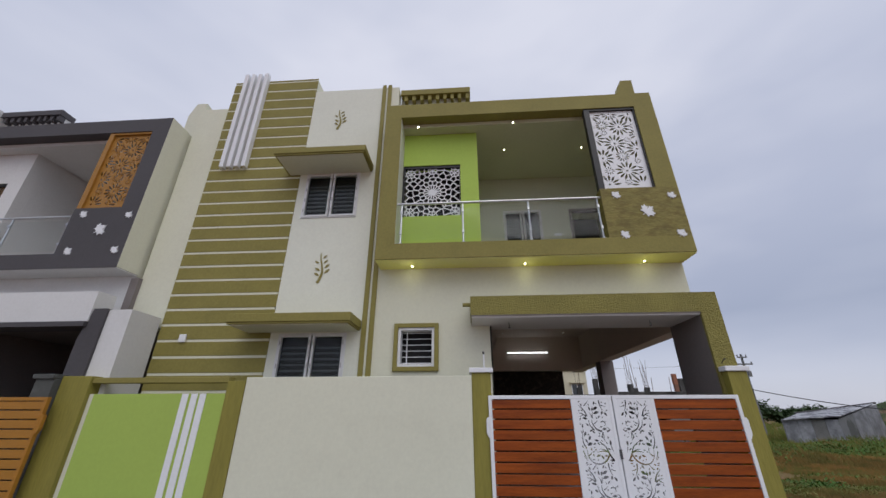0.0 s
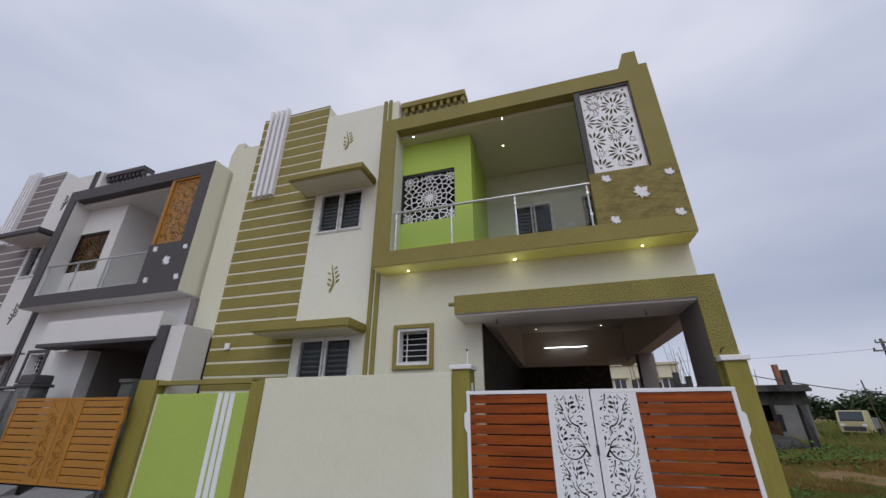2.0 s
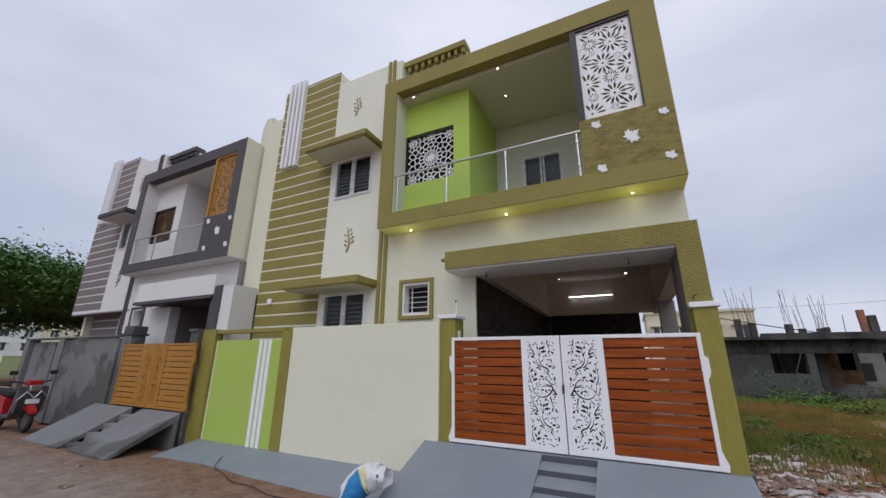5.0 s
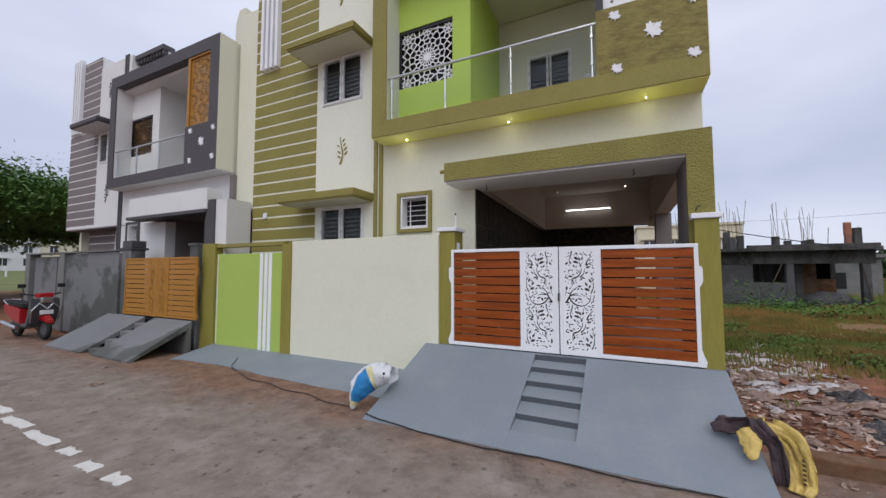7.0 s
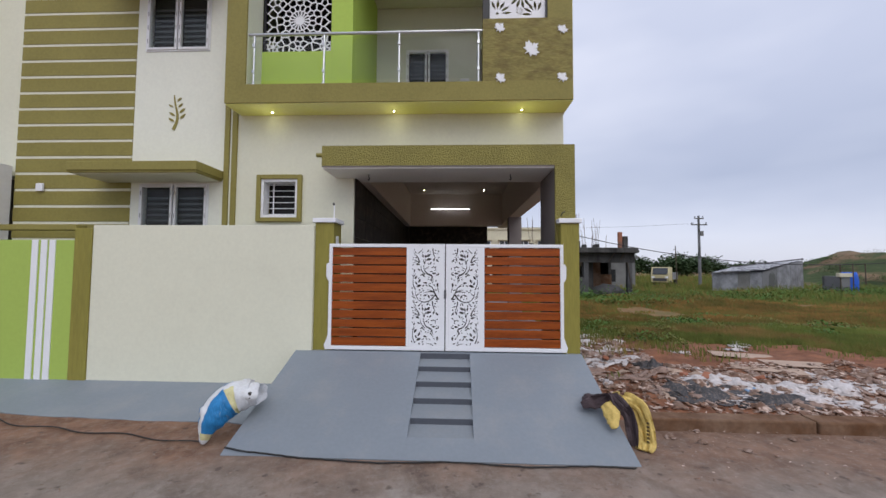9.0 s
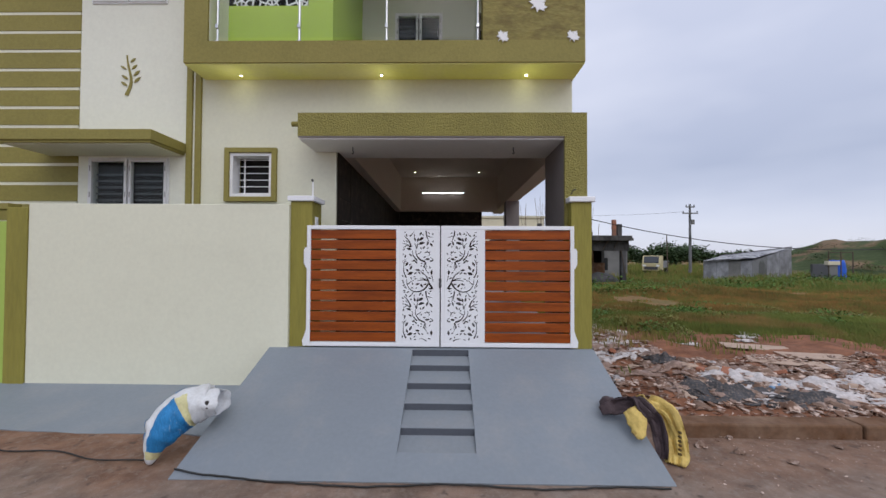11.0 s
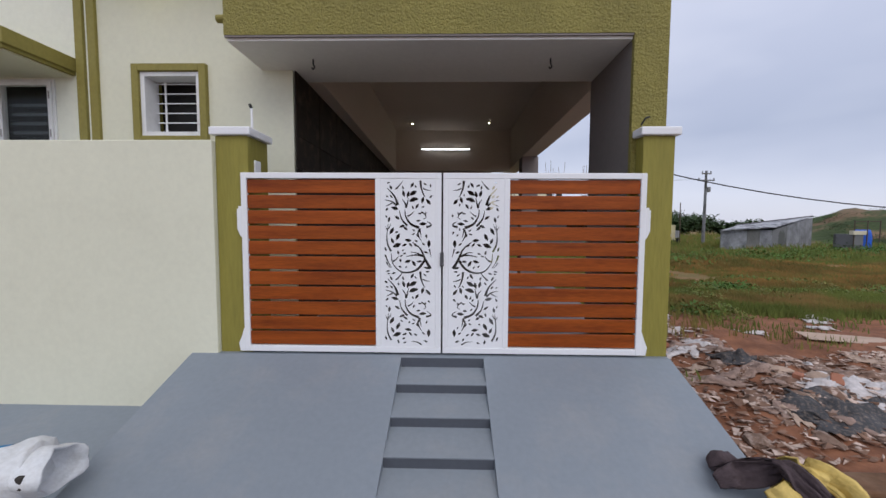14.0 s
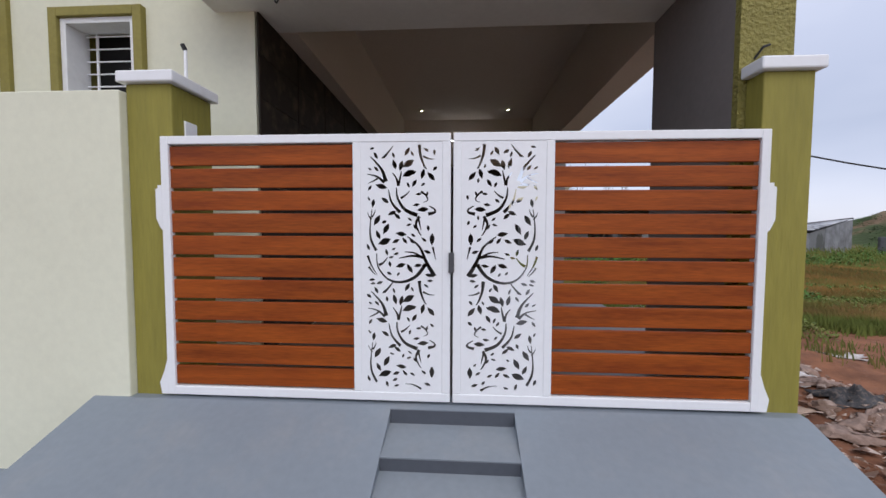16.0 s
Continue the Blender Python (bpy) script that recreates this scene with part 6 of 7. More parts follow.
for x, y, lx, ly in ((8.16, 8.2, 0.28, 0.2), (8.8, 8.9, 0.3, 0.2), (7.0, 8.0, 0.35, 0.2), (5.78, 8.1, 0.6, 0.4), (5.2, 7.1, 0.4, 0.3), (5.72, 7.25, 0.55, 0.35), (6.45, 6.1, 0.5, 0.25), (6.8, 5.95, 0.6, 0.3), (7.25, 5.75, 0.6, 0.3), (6.95, 9.9, 0.4, 0.25)):
    sheet(x, y, lx, ly, rng.uniform(-0.6, 0.6), rng.uniform(0, 50), rng.uniform(0.05, 0.09))
rng = random.Random(90)
for i in range(46):
    x = 4.8 + rng.random() ** 1.1 * 4.2
    y = 5.4 + rng.random() * (1.5 if x > 5.9 else 4.4)
    sheet(x, y, rng.uniform(0.12, 0.34), rng.uniform(0.08, 0.2), rng.uniform(-1.5, 1.5), rng.uniform(0, 50), rng.uniform(0.04, 0.09), "scrap", "litter" if i % 3 else "plastic_brown", "torn scrap of stained plastic on the rubbish heap" if i % 3 == 0 else "torn brown and grey scrap on the rubbish heap")
sheet(6.65, 5.85, 0.2, 0.13, 0.3, 4.0, 0.12, "blue_rag", "pale_blue", "crumpled pale blue rag among the rubbish")
for x, y, a in ((7.75, 7.45, -0.25), (7.6, 6.75, -0.35), (8.2, 6.95, -0.1)):
    bm = bx(bmesh.new(), -0.46, 0.46, -0.15, 0.15, 0, 0.012, 0.004)
    bmesh.ops.transform(bm, matrix=pose(x, y, field_height(x, y) + 0.022, 3, 1, math.degrees(a)), verts=bm.verts)
    solid("board", bm, "plank", "pale wooden board lying flat on the earth", "board", group="boards on the plot")

# small litter, past counting
bm = bmesh.new()
rng = random.Random(55)
for i in range(8000):
    x = 4.55 + rng.random() ** 1.3 * 7
    y = 5.22 + rng.random() ** 1.2 * (1.75 if x > 6.3 else 5.0)
    if rng.random() < 0.14:
        x, y = rng.uniform(4.5, 9), 4.74 - 0.9 * rng.random() ** 1.6
    r = rng.uniform(0.008, 0.05) * (0.10 + 0.35 * rng.random() ** 4 if y < 5 else 1)
    z = field_height(x, y) + 0.004 if y > 5.1 else 0.004
    vs = [bm.verts.new((x + r * rng.uniform(-1.6, 1.6), y + r * rng.uniform(-1.2, 1.2), z + rng.uniform(0, r * 0.9))) for _ in range(4)]
    for t in ((0, 1, 2), (0, 2, 3), (0, 1, 3), (1, 2, 3)):
        bm.faces.new([vs[q] for q in t])
solid("litter", bm, "litter", "scattered chips, paper scraps and small stones", "litter", "stuff", base=(0, 0, 0))


# ---- grass ----
def blades(name, count, area, hgt, seed, material, label, dense=1.0, lean=0.5, width=0.012):
    rng = random.Random(seed)
    verts, faces = [], []
    x0, x1, y0, y1 = area
    made = 0
    while made < count:
        x, y = x0 + rng.random() * (x1 - x0), y0 + rng.random() ** 1.25 * (y1 - y0)
        d = noise.noise(Vector((x * 0.25, y * 0.25, 7))) + 0.5 * noise.noise(Vector((x * 0.9, y * 0.9, 3)))
        made += 1
        if y < 10.2 - 0.45 * (x - 5.8) + 1.6 * noise.noise(Vector((x * 0.9, 3.0, 1.0))) and rng.random() < 0.93:
            continue
        if rng.random() > 0.78 + 1.3 * (d + 0.03) + 0.28 * min(0.0, y - 9.6):
            continue
        z = field_height(x, y)
        k = 3 if y > 16 else 5
        hh = hgt * (0.6 + 0.9 * max(0, d + 0.3)) * (1 + 0.03 * (y - 8))
        for _ in range(k + 2):
            a = rng.uniform(0, 6.28)
            w = width * 0.7 * (1 + 0.07 * (y - 7))
            h2 = hh * rng.uniform(0.5, 1.15)
            ox, oy = rng.uniform(-0.14, 0.14), rng.uniform(-0.14, 0.14)
            lx, ly = math.cos(a) * h2 * lean * rng.random(), math.sin(a) * h2 * lean * rng.random()
            b = len(verts)
            verts += [(x + ox - w, y + oy, z - 0.01), (x + ox + w, y + oy, z - 0.01), (x + ox + lx * 0.4 + w * 0.7, y + oy + ly * 0.4, z + h2 * 0.6), (x + ox + lx, y + oy + ly, z + h2)]
            faces += [(b, b + 1, b + 2), (b, b + 2, b + 3)]
    me = bpy.data.meshes.new(name)
    me.from_pydata(verts, [], faces)
    me.materials.append(M[material])
    return tagged(new(name, me), label, "grass", "", "stuff")


blades("grass", 175000, (4.6, 32, 6.2, 36), 0.115, 1, "grass", "dry and green grass on the open plot")
blades("grass", 26000, (6.5, 34, 11.5, 19), 0.17, 5, "grass_dry", "tall dry brown grass among the green on the plot")
blades("grass", 9000, (14, 60, 18, 70), 0.30, 2, "grass", "taller grass further out on the plot")


def bush(x, y, r, h, seed, material="weed", name="bush", label="low green weeds on the open plot", count=260, z=None):
    rng = random.Random(seed)
    verts, faces = [], []
    z0 = field_height(x, y) if z is None else z
    for _ in range(count):
        a, q = rng.uniform(0, 6.28), rng.random() ** 0.5
        px, py = x + math.cos(a) * q * r, y + math.sin(a) * q * r
        pz = z0 + h * rng.random() * (1.05 - q * q * 0.8) * (0.8 + 0.4 * noise.noise(Vector((px * 1.5, py * 1.5, seed))))
        s = (0.05 + 0.03 * r) * rng.uniform(0.6, 1.4) * (0.55 if material == "grass_green" else 1.0)
        t, e = rng.uniform(0, 6.28), rng.uniform(-0.7, 0.7)
        dx, dy, dz = math.cos(t) * math.cos(e) * s, math.sin(t) * math.cos(e) * s, math.sin(e) * s + 0.3 * s
        b = len(verts)
        verts += [(px, py, pz), (px + dx * 0.5 - dy * 0.4, py + dy * 0.5 + dx * 0.4, pz + dz * 0.6), (px + dx, py + dy, pz + dz), (px + dx * 0.5 + dy * 0.4, py + dy * 0.5 - dx * 0.4, pz + dz * 0.4)]
        faces.append((b, b + 1, b + 2, b + 3))
    for _ in range(10):
        a = rng.uniform(0, 6.28)
        b = len(verts)
        ex, ey, ez = x + math.cos(a) * r * 0.6, y + math.sin(a) * r * 0.6, z0 + h * 0.7
        verts += [(x - 0.01, y, z0 - 0.02), (x + 0.01, y, z0 - 0.02), (ex, ey, ez)]
        faces.append((b, b + 1, b + 2))
    me = bpy.data.meshes.new(name)
    me.from_pydata([(vx - x, vy - y, vz - z0) for vx, vy, vz in verts], [], faces)
    me.materials.append(M[material])
    ob = new(name, me)
    ob.location = (x, y, z0)
    return tagged(ob, label, "bush", "weeds on the plot")


rng = random.Random(77)
for x, y, r in ((7.3, 9.1, 0.5), (7.9, 10.5, 0.6), (9.4, 10.5, 0.6), (10.3, 10.9, 0.7), (11.1, 11.0, 0.7), (12.2, 11.1, 0.8), (8.6, 11.2, 0.7), (6.6, 9.9, 0.5), (7.0, 11.4, 0.6), (9.8, 12.0, 0.8), (11.6, 12.3, 0.8), (13.4, 11.6, 0.8), (6.1, 11.0, 0.5)):
    bush(x, y, r, 0.24, int(x * 100), "grass_green", count=1100)
for i in range(16):
    x = rng.uniform(5.6, 13)
    y = 9.0 + rng.uniform(0, 3) if i < 9 else rng.uniform(11, 17)
    bush(x, y, rng.uniform(0.3, 0.7), rng.uniform(0.15, 0.32), i)
for i in range(34):
    x = 8.5 + i * 0.85
    bush(x, 20.5 + rng.uniform(-2.5, 2.5) + max(0, (x - 14)) * 0.4, rng.uniform(0.8, 2.0), rng.uniform(0.45, 0.85), 40 + i, count=420)
bush(9.2, 22.8, 1.6, 1.7, 90, count=700)


# ---- trees ----
def tree(base, height, spread, crown0, seed, leaf, count, size, label, flat=0.5, name="tree"):
    """Tapered trunk, limbs, and a crown of leaf clumps gathered round limb ends."""
    rng = random.Random(seed)
    t = thing(name, base, label, "tree")
    b = Vector(base)
    bm = bmesh.new()
    top = b + Vector((0.2, 0.1, crown0 * 1.05))
    chain(bm, [b, b.lerp(top, 0.5) + Vector((0.1, 0, 0)), top], spread * 0.06, 10, spread * 0.04)
    ends = []
    for i in range(11):
        a = i * 2.4 + rng.uniform(-0.3, 0.3)
        q = rng.uniform(0.35, 0.95)
        e = b + Vector((math.cos(a) * spread * q, math.sin(a) * spread * q, crown0 + (height - crown0) * rng.uniform(0.25, 0.8) * (1.1 - 0.5 * q)))
        mid = top.lerp(e, 0.5) + Vector((0, 0, 0.12 * height))
        chain(bm, [top, mid, e], spread * 0.03, 6, spread * 0.008)
        ends += [e, mid.lerp(e, 0.5)]
    part("trunk", bm, "bark", t)
    for _ in range(26):
        a, q = rng.uniform(0, 6.28), rng.random() ** 0.5
        ends.append(b + Vector((math.cos(a) * spread * q, math.sin(a) * spread * q, crown0 + (height - crown0) * (1 - 0.65 * q * q) * rng.uniform(0.3, 0.95))))
    verts, faces = [], []
    for _ in range(count):
        c = rng.choice(ends)
        g = Vector((rng.gauss(0, 1), rng.gauss(0, 1), rng.gauss(0, flat)))
        p = c + g * spread * 0.17 - b
        s = size * rng.uniform(0.5, 1.4)
        u = Vector((rng.gauss(0, 1), rng.gauss(0, 1), rng.gauss(0, 0.45))).normalized()
        v = u.cross(Vector((rng.gauss(0, 0.4), rng.gauss(0, 0.4), 1))).normalized()
        k = len(verts)
        verts += [tuple(p - u * s), tuple(p + v * s * 0.45), tuple(p + u * s), tuple(p - v * s * 0.45)]
        faces.append((k, k + 1, k + 2, k + 3))
    me = bpy.data.meshes.new("crown")
    me.from_pydata(verts, [], faces)
    me.materials.append(M[leaf])
    cr = new("crown", me)
    cr.parent = t
    BASE[cr] = BASE[t]
    return t


tree((-28.2, 6.0, -0.04), 7.2, 8.6, 4.1, 5, "leaf", 170000, 0.095, "large spreading green tree beyond the neighbouring house", 0.27)
tree((-36, 15.0, -0.04), 6.2, 5.5, 3.6, 6, "leaf", 16000, 0.2, "broad green tree at the far end of the road")
for i in range(15):
    x = 26 + i * 4.2
    y = 92 + 6 * math.sin(i * 1.7)
    z = field_height(x, y)
    tree((x, y, z), (4.6 if i < 10 else 2.6) + (1.6 if i < 10 else 0.6) * abs(math.sin(i * 2.1)), 4.6, 0.6, 100 + i, "leaf_far", 3200, 0.42, "distant dark green tree on the horizon", 0.6)

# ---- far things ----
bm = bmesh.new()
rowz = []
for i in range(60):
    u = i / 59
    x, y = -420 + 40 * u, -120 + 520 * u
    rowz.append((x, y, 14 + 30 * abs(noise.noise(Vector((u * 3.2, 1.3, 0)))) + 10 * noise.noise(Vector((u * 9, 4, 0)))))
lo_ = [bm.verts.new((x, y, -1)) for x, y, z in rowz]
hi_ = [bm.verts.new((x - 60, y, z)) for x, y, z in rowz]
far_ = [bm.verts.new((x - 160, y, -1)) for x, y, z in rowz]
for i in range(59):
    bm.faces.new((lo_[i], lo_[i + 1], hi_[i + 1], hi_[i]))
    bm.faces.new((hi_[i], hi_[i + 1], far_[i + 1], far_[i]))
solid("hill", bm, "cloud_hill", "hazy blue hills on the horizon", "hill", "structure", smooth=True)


def block_house(base, w, d, hgt, yaw, wall, label, floors, bays, roofline=True):
    """Plain distant house with real window recesses and a parapet."""
    t = thing("house", (0, 0, 0), label, "house")
    part("wall", box(-w / 2, w / 2, 0, d, 0, hgt), wall, t)
    part("roof", bx(bmesh.new(), -w / 2 - 0.15, w / 2 + 0.15, -0.15, d + 0.15, hgt, hgt + 0.25, 0.02), wall, t)
    for f in range(floors):
        for k in range(bays):
            x = -w / 2 + (k + 0.5) * w / bays
            z = 0.9 + f * hgt / floors
            wn_ = part("window", box(x - 0.55, x + 0.55, -0.02, 0.02, z, z + 1.2), "glass_dark", t)
            bm = bmesh.new()
            for q in ((x - 0.62, x - 0.55, z, z + 1.2), (x + 0.55, x + 0.62, z, z + 1.2), (x - 0.04, x + 0.04, z, z + 1.2)):
                bx(bm, q[0], q[1], -0.05, 0.02, q[2], q[3])
            part("window_frame", bm, "white", wn_)
            part("sunshade", box(x - 0.8, x + 0.8, -0.45, 0.0, z + 1.3, z + 1.4), wall, wn_)
    t.matrix_world = pose(*base, 0, 0, yaw)
    return t


block_house((-92, 25, 1.6), 9, 8, 4.6, 90, "nb_white", "small white house far down the road", 2, 3)
block_house((-100, 38, 1.6), 12, 8, 5.6, 80, "cream_far", "pale house far down the road", 2, 3)
far = block_house((9.7, 46, -0.8), 9.2, 8, 7.0, 0, "cream_far", "cream two-storey house behind the unfinished building", 2, 4)
st_ = bmesh.new()
for i in range(8):
    bx(st_, 3.75 + 0.0, 4.5, -0.2 + i * 0.28, 0.08 + i * 0.28, 3.4 + i * 0.22, 3.46 + i * 0.22)
chain(st_, [(3.8, -0.2, 4.4), (3.8, 2.2, 6.2)], 0.03)
chain(st_, [(4.5, -0.2, 4.4), (4.5, 2.2, 6.2)], 0.03)
chain(st_, [(4.5, -0.2, 0), (4.5, -0.2, 4.4)], 0.04)
part("outside_stair", st_, "grey_dark", far)

# rising meadow with a row of white posts towards the far houses
bm = bmesh.new()
prof = [(-40, -0.1), (-60, 0.35), (-84, 1.55), (-130, 1.7), (-330, 2.5)]
cols = [[bm.verts.new((x, y, z + (0.12 * noise.noise(Vector((x * 0.1, y * 0.1, 0))) if z > 0 else 0))) for x, z in prof] for y in (-30, -10, 0, 10, 20, 30, 45, 70, 110)]
for a, b in zip(cols, cols[1:]):
    for i in range(len(prof) - 1):
        bm.faces.new((a[i], a[i + 1], b[i + 1], b[i]))
solid("meadow", bm, "meadow", "grassy rise towards the far houses", "meadow", "structure", smooth=True)
for i in range(9):
    y = 12 + i * 2.6
    solid("fence_post", bx(bmesh.new(), -70.1, -69.9, y - 0.1, y + 0.1, 0.6, 2.1, 0.02), "nb_white", "white concrete fence post on the meadow", "fence post", group="posts on the meadow")

# unfinished building
ub = thing("unfinished_building", (10.5, 24, 0.1), "unfinished single-storey concrete building with bare rebar on its roof", "building")
UX0, UX1, UY0, UY1 = 5.6, 13.4, 23.6, 31
part("plinth", box(UX0, UX1 + 0.3, UY0 - 0.3, UY1, -0.05, 0.55), "raw_concrete", ub)
part("roof_slab", bx(bmesh.new(), UX0, UX1 + 0.15, UY0 - 0.5, UY1, 3.04, 3.20, 0.01), "raw_concrete", ub)
part("roof_upstand", bx(bmesh.new(), 8.9, UX1 + 0.1, UY0 - 0.46, UY0 - 0.34, 3.20, 3.34, 0.01), "raw_concrete", ub)
part("roof_beam", bx(bmesh.new(), UX0, UX1 + 0.1, UY0 - 0.05, UY0 + 0.25, 2.45, 3.04, 0.01), "raw_concrete", ub)
part("wall", box(UX0, 9.2, UY0, UY0 + 0.22, 0.5, 2.45), "raw_block", ub, "bare grey block wall with a damp stain")
part("wall", box(9.2, 10.5, UY0, UY0 + 0.22, 0.5, 1.55), "raw_block", ub)
part("wall", box(UX0, UX1, UY1 - 0.3, UY1 - 0.1, 0.5, 3.04), "raw_concrete", ub)
part("wall", box(UX1 - 0.2, UX1, UY0 + 3.2, UY1, 0.5, 3.04), "raw_concrete", ub)
part("wall", box(10.6, 10.8, UY0 + 0.9, UY1, 0.5, 3.04), "raw_concrete", ub)
part("wall", box(10.8, 12.3, UY0 + 2.2, UY0 + 2.4, 0.5, 3.04), "kerb", ub, "bare rough brick wall in the shade of the slab")
part("wall", box(12.3, 13.0, UY0 + 2.2, UY0 + 2.4, 0.5, 1.7), "kerb", ub)
for x in (10.6, 13.2):
    part("column", bx(bmesh.new(), x - 0.14, x + 0.14, UY0 - 0.02, UY0 + 0.26, 0.5, 2.45, 0.01), "raw_block", ub)
part("column", bx(bmesh.new(), 11.0, 11.35, UY0 + 0.9, UY0 + 1.2, 0.5, 3.04, 0.01), "raw_concrete", ub)
for (xa, za, xb, zb) in ((9.0, 2.35, 8.6, 3.1), (11.9, 2.5, 12.3, 3.1), (9.9, 1.5, 10.3, 2.5), (13.35, 0.5, 13.0, 2.5), (12.6, 2.6, 12.9, 3.2)):
    part("prop", rod(bmesh.new(), (xa, UY0 - 0.1, za), (xb, UY0 - 0.1, zb), 0.026, 6), "bark", ub, "wooden prop left from the formwork")
heap = bmesh.new()
bmesh.ops.create_icosphere(heap, subdivisions=3, radius=1.0)
for v in heap.verts:
    v.co = Vector((v.co.x * 1.1, v.co.y * 0.8, max(-0.05, v.co.z) * 0.55)) * (1 + 0.25 * noise.noise(v.co * 2.2)) + Vector((12.2, UY0 + 1.0, 0.55))
part("sand_heap", heap, "raw_block", ub, "heap of grey sand under the slab", True)
rng = random.Random(12)
for x, y in ((6.4, 25), (7.6, 25), (8.3, 24), (8.9, 24.2), (10.2, 23.9), (11.3, 26), (12.0, 26), (13.2, 24.2), (12.9, 28), (9.6, 28)):
    hh = rng.uniform(0.4, 0.9)
    cst = part("column_stub", bx(bmesh.new(), x - 0.13, x + 0.13, y - 0.13, y + 0.13, 3.20, 3.20 + hh, 0.01), "raw_concrete", ub)
    if rng.random() < 0.95:
        for dx, dy in ((-0.09, -0.09), (0.09, -0.09), (-0.09, 0.09), (0.09, 0.09)):
            tp = 3.22 + hh + rng.uniform(0.9, 1.8)
            part("rebar", rod(bmesh.new(), (x + dx, y + dy, 3.22 + hh), (x + dx + rng.uniform(-0.2, 0.2), y + dy + rng.uniform(-0.1, 0.1), tp), 0.010, 5), "rust", cst)
part("brick_pillar", bx(bmesh.new(), 12.75, 12.95, 24.0, 24.2, 3.22, 3.9, 0.01), "brickwork", ub)
ub.location += Vector((0.05, 0.0, -0.5))
part("red_wrap", bx(bmesh.new(), 12.74, 12.96, 23.99, 24.21, 3.75, 4.35, 0.02), "brick_red", ub)
ub2 = thing("unfinished_building", (15.5, 34, 0.1), "low unfinished grey building further back on the plot", "building")
part("wall", box(13.8, 17.2, 32, 38, 0.1, 3.2), "cement_dark", ub2)
part("roof_slab", bx(bmesh.new(), 13.6, 17.4, 31.8, 38, 3.2, 3.4, 0.01), "cement_dark", ub2)
part("window", box(14.6, 15.6, 31.98, 32.02, 1.3, 2.3), "room_shade", ub2)
for x in (14, 15.2, 16.6):
    part("rebar", rod(bmesh.new(), (x, 33, 3.4), (x + 0.1, 33, 5.2), 0.02, 5), "rust", ub2)
ub2.location += Vector((0.3, 0.0, -0.8))

# tin hut
hut = thing("hut", (28, 33, 0.25), "low tin-sheet hut with a patched sloping roof", "hut")
A, B_ = Vector((22.65, 30.4, -0.25)), Vector((27.0, 31.2, -0.25))
C = Vector((33.9, 35.4, -0.25))
D = Vector((28.4, 36.4, -0.25))


def quad_wall(name, p, q, h1, h2, material, parent, th=0.06):
    bm = bmesh.new()
    d = (q - p).normalized()
    nrm = Vector((-d.y, d.x, 0)) * th
    v = [bm.verts.new(c) for c in (p, q, q + Vector((0, 0, h2)), p + Vector((0, 0, h1)), p + nrm, q + nrm, q + nrm + Vector((0, 0, h2)), p + nrm + Vector((0, 0, h1)))]
    for f in ((0, 1, 2, 3), (4, 7, 6, 5), (0, 4, 5, 1), (3, 2, 6, 7), (0, 3, 7, 4), (1, 5, 6, 2)):
        bm.faces.new([v[i] for i in f])
    return part(name, bm, material, parent)


for i in range(4):
    p, q = A.lerp(B_, i / 4), A.lerp(B_, (i + 0.985) / 4)
    quad_wall("wall_sheet", p, q, 1.6, 1.6, "tin" if i != 2 else "cement_dark", hut)
for i in range(3):
    p, q = B_.lerp(C, i / 3), B_.lerp(C, (i + 0.99) / 3)
    quad_wall("wall_sheet", p, q, 1.62 + 0.35 * i, 1.62 + 0.35 * (i + 1), "tin" if i else "cement", hut)
quad_wall("wall_sheet", A, D, 1.6, 1.9, "tin", hut)
quad_wall("wall_sheet", D, C, 1.9, 2.65, "tin", hut)
for i in range(7):
    bm = bmesh.new()
    p, q = A.lerp(B_, i / 7) , A.lerp(B_, (i + 0.97) / 7)
    r_, s_ = D.lerp(C, i / 7), D.lerp(C, (i + 0.97) / 7)
    o = Vector((-0.2, -0.4, 1.58 + 0.02 * (i % 2) + 0.03 * i))
    hr, hs = 1.95 + 0.78 * i / 7, 1.95 + 0.78 * (i + 0.97) / 7
    vs = [bm.verts.new(c) for c in (p + o, q + o, s_ + Vector((0.2, 0.3, hs)), r_ + Vector((0.2, 0.3, hr)))]
    f = bm.faces.new(vs)
    res = bmesh.ops.extrude_face_region(bm, geom=[f])
    bmesh.ops.translate(bm, verts=[v for v in res["geom"] if isinstance(v, bmesh.types.BMVert)], vec=(0, 0, 0.05))
    part("roof_sheet", bm, "tin_roof", hut)
part("ridge_edge", chain(bmesh.new(), [D + Vector((0, 0.3, 2.0)), C + Vector((0.3, 0.3, 2.8))], 0.07, 6), "grey_dark", hut)

# pole and wires
pole = thing("utility_pole", (27.85, 40.1, -0.6), "grey concrete utility pole with cross-arms and wires", "pole")
part("post", rod(bmesh.new(), (27.85, 40.1, -0.6), (27.85, 40.1, 7.1), 0.16, 8, 0.10), "cement", pole)
for z, w in ((6.75, 0.45), (6.1, 0.8)):
    arm = part("cross_arm", bx(bmesh.new(), 27.85 - w, 27.85 + w, 40.0, 40.1, z, z + 0.12, 0.01), "cement_dark", pole)
    for q in (-0.9, 0.9):
        part("insulator", rod(bmesh.new(), (27.85 + q * w, 40.05, z + 0.12), (27.85 + q * w, 40.05, z + 0.3), 0.05, 8), "cement", arm)
part("stay_box", bx(bmesh.new(), 27.95, 28.25, 39.95, 40.1, 5.0, 5.5, 0.02), "cement_dark", pole)


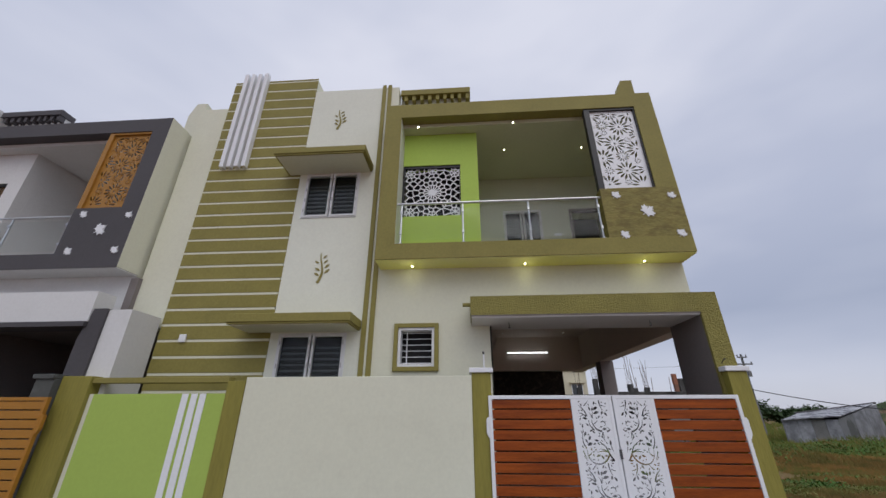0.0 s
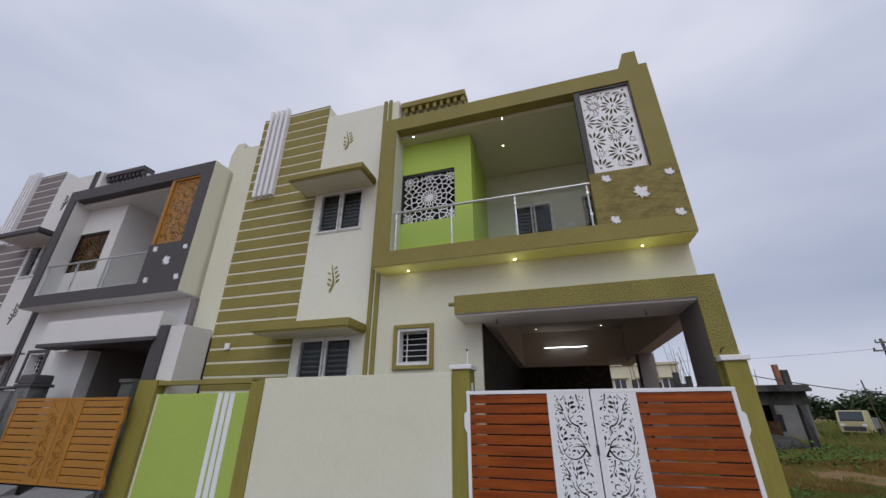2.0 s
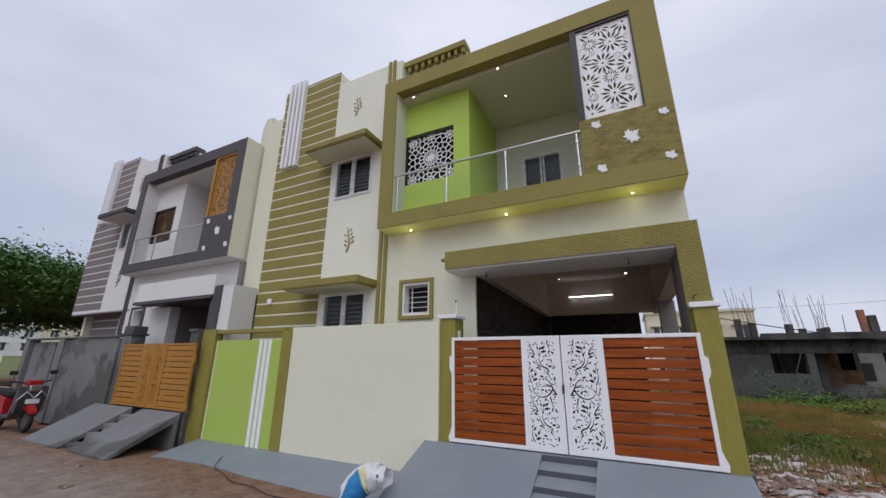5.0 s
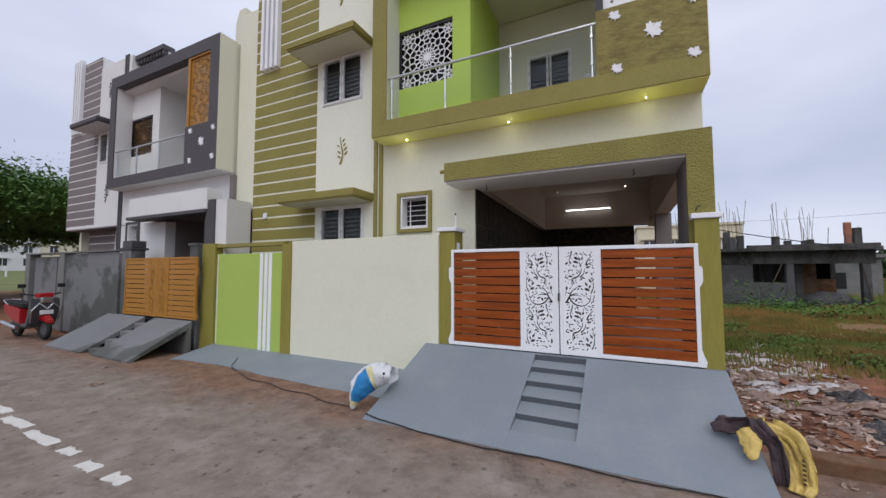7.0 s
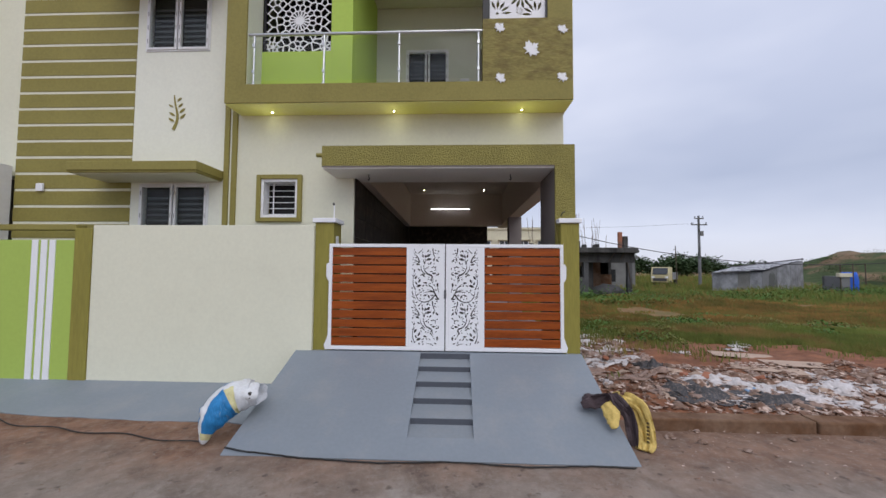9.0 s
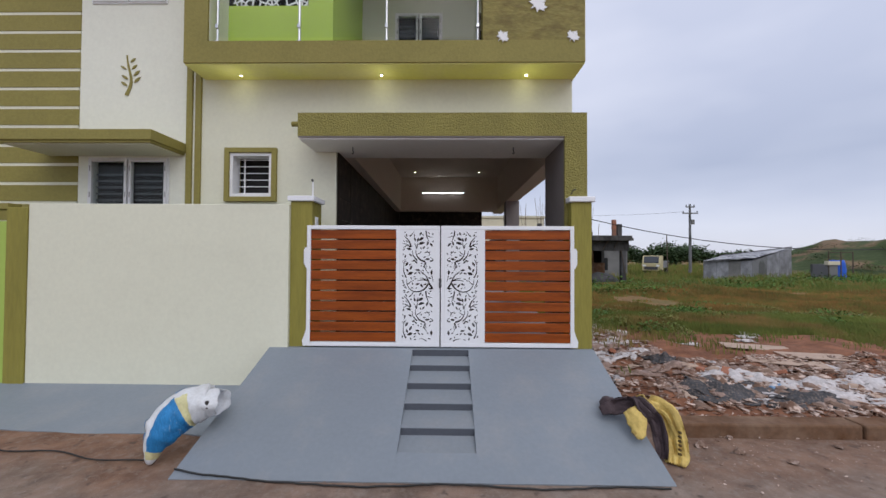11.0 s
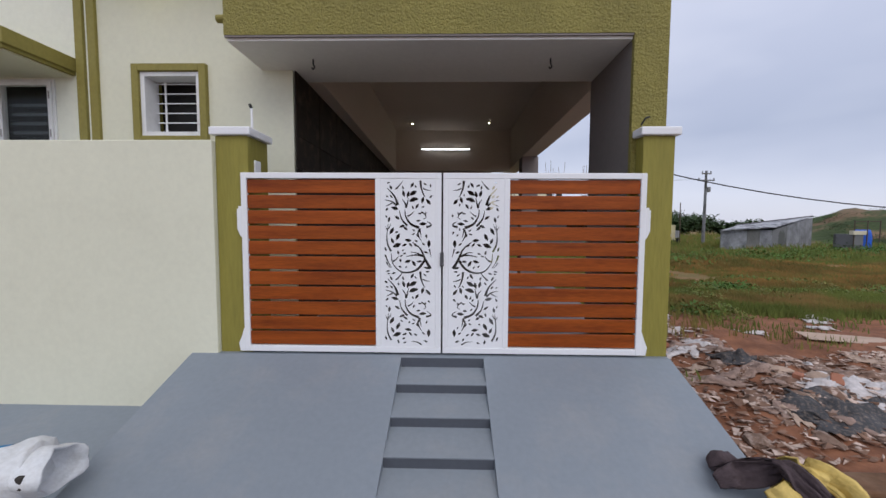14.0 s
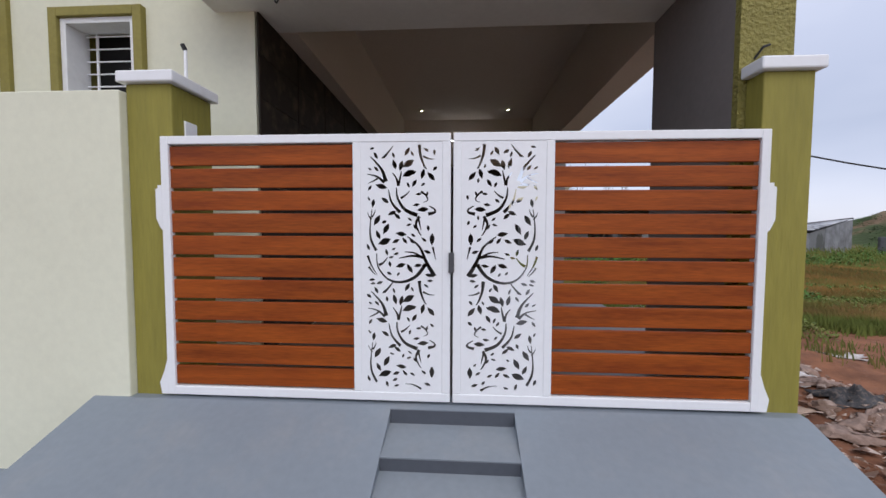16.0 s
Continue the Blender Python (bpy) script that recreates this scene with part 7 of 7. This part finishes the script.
def wire(a, b, sag, r=0.013):
    pts = []
    for i in range(17):
        u = i / 16
        p = Vector(a).lerp(Vector(b), u)
        p.z -= sag * 4 * u * (1 - u)
        pts.append(p)
    part("wire", chain(bmesh.new(), pts, r, 4), "cable", pole)


wire((8.0, 46, 6.6), (27.3, 40.0, 6.3), 0.3, 0.010)
line = thing("service_wire", (4.42, 6.6, 2.2), "thin black wire strung from the house across the plot", "wire")
pts = [Vector((4.42, 6.56, 2.20)).lerp(Vector((12.0, 6.6, 2.20)), i / 20) - Vector((0, 0, 0.50 * 4 * (i / 20) * (1 - i / 20))) for i in range(21)]
part("wire", chain(bmesh.new(), pts, 0.006, 5), "cable", line)
part("stake", rod(bmesh.new(), (12.0, 6.6, 0.0), (12.0, 6.6, 2.25), 0.03, 6), "bark", line)
thin = thing("utility_pole", (24.6, 39, 0.3), "thin leaning wooden pole near the hut", "pole")
part("post", rod(bmesh.new(), (24.9, 39, -0.5), (24.8, 39, 3.9), 0.05, 6), "bark", thin)

# truck
tk = thing("truck", (0, 0, 0), "small cream-yellow goods truck parked beyond the plot", "truck")
part("cab", prismy([(0.0, 0.5), (0.0, 1.2), (0.35, 2.0), (1.5, 2.0), (1.5, 0.5)], 0.8), "yellow_truck", tk)
part("windscreen", prismy([(0.0, 1.25), (0.0, 1.32), (0.28, 1.92), (0.34, 1.92), (0.06, 1.25)], 0.66), "glass_dark", tk)
part("grille", bx(bmesh.new(), -0.03, 0.02, -0.6, 0.6, 0.6, 0.9, 0.01), "grey_plastic", tk)
for y in (-0.6, 0.6):
    part("headlight", bx(bmesh.new(), -0.04, 0.02, y - 0.14, y + 0.14, 0.9, 1.08, 0.02), "white", tk)
part("cargo_bed", bx(bmesh.new(), 1.6, 4.2, -0.8, 0.8, 0.75, 1.45, 0.02), "tin", tk)
for x in (0.7, 3.4):
    for y in (-0.72, 0.72):
        part("wheel", rod(bmesh.new(), (x, y - 0.1, 0.35), (x, y + 0.1, 0.35), 0.35, 16), "tyre", tk)
tk.matrix_world = pose(23.0, 38.6, field_height(23.0, 38.6), 0, 0, 50)

# blue-wrapped booth and the overgrown bank
bt = thing("booth", (32.5, 30.5, 0.2), "small cement booth wrapped in blue tarpaulin", "booth")
part("wall", bx(bmesh.new(), 32.1, 32.85, 30.4, 31.8, -0.45, 1.1, 0.02), "cement", bt)
part("parapet", bx(bmesh.new(), 32.0, 32.95, 30.3, 30.6, 1.05, 1.35, 0.02), "cream_far", bt)
wrap = bmesh.new()
rows = []
for j in range(9):
    z = -0.47 + 1.9 * j / 8
    r = 0.66 * (1 - 0.22 * abs(j / 4 - 1) ** 3)
    rows.append([wrap.verts.new((33.25 + r * (1 + 0.06 * noise.noise(Vector((i, j * 0.7, 2)))) * math.cos(math.tau * i / 24), 30.9 + 0.6 * r * math.sin(math.tau * i / 24), z)) for i in range(24)])
for j in range(8):
    for i in range(24):
        wrap.faces.new((rows[j][i], rows[j][(i + 1) % 24], rows[j + 1][(i + 1) % 24], rows[j + 1][i]))
wrap.faces.new(rows[-1])
part("tarpaulin", wrap, "blue_sheet", bt, "bulging blue tarpaulin", True)
for x, y in ((32.1, 30.35), (32.98, 30.3), (34.1, 30.5)):
    part("stake", rod(bmesh.new(), (x, y, -0.45), (x, y, 2.1), 0.04, 6), "bark", bt)
part("stake", rod(bmesh.new(), (32.1, 30.35, 2.0), (34.1, 30.5, 2.05), 0.03, 6), "bark", bt)
bank = bmesh.new()
g = []
for j in range(20):
    row = []
    for i in range(40):
        x, y = 38 + i * 1.6, 37 + j * 1.4 - i * 0.55
        e = math.sin(math.pi * j / 19) ** 0.7 * min(1, i / 8)
        row.append(bank.verts.new((x, y, -0.7 + e * (4.2 + 0.9 * noise.noise(Vector((x * 0.25, y * 0.25, 0))) + 0.4 * noise.noise(Vector((x, y, 3)))))))
    g.append(row)
for j in range(19):
    for i in range(39):
        bank.faces.new((g[j][i], g[j][i + 1], g[j + 1][i + 1], g[j + 1][i]))
solid("earth_bank", bank, "bank", "earth bank overgrown with grass and shrubs", "earth bank", "structure", smooth=True)
rng = random.Random(3)
for i in range(150):
    u = rng.uniform(2, 30)
    j = rng.uniform(1, 12)
    x, y = 38 + u * 1.6, 37 + j * 1.4 - u * 0.55
    e = math.sin(math.pi * j / 19) ** 0.7 * min(1, u / 8)
    bush(x, y, rng.uniform(0.9, 2.0), rng.uniform(0.6, 1.3), 200 + i, "leaf_far" if i % 2 else "weed", "bush", "green shrub on the overgrown bank", 420, -0.8 + e * 4.1)


# stones and chips on the road
rng = random.Random(61)
for x, y, r in ((-3.35, 3.35, 0.035), (-3.25, 3.33, 0.03), (-3.3, 3.42, 0.025), (-2.3, 3.2, 0.018), (-0.9, 2.9, 0.016), (0.4, 2.6, 0.014), (1.6, 2.9, 0.015), (-4.4, 3.9, 0.03), (5.2, 4.5, 0.035), (5.5, 4.35, 0.03), (4.95, 4.6, 0.04), (6.1, 4.6, 0.025), (5.3, 4.75, 0.03)):
    ob = new("stone", rng.choice(stones))
    ob.location = (x, y, r * 0.25)
    ob.scale = (r * 1.4, r, r)
    ob.rotation_euler = (0, 0, rng.uniform(0, 6))
    tagged(ob, "small loose stone lying on the road", "stone", "stones on the road")
bm = bmesh.new()
for i in range(1500):
    x, y = rng.uniform(-5, 8), 0.4 + rng.random() ** 0.7 * 4.0
    r = rng.uniform(0.003, 0.010)
    vs = [bm.verts.new((x + r * rng.uniform(-1.5, 1.5), y + r * rng.uniform(-1.2, 1.2), 0.002 + rng.uniform(0, r))) for _ in range(4)]
    for t in ((0, 1, 2), (0, 2, 3), (0, 1, 3), (1, 2, 3)):
        bm.faces.new([vs[q] for q in t])
solid("road_grit", bm, "rubble", "fine grit scattered on the road", "grit", "stuff", base=(0, 0, 0))
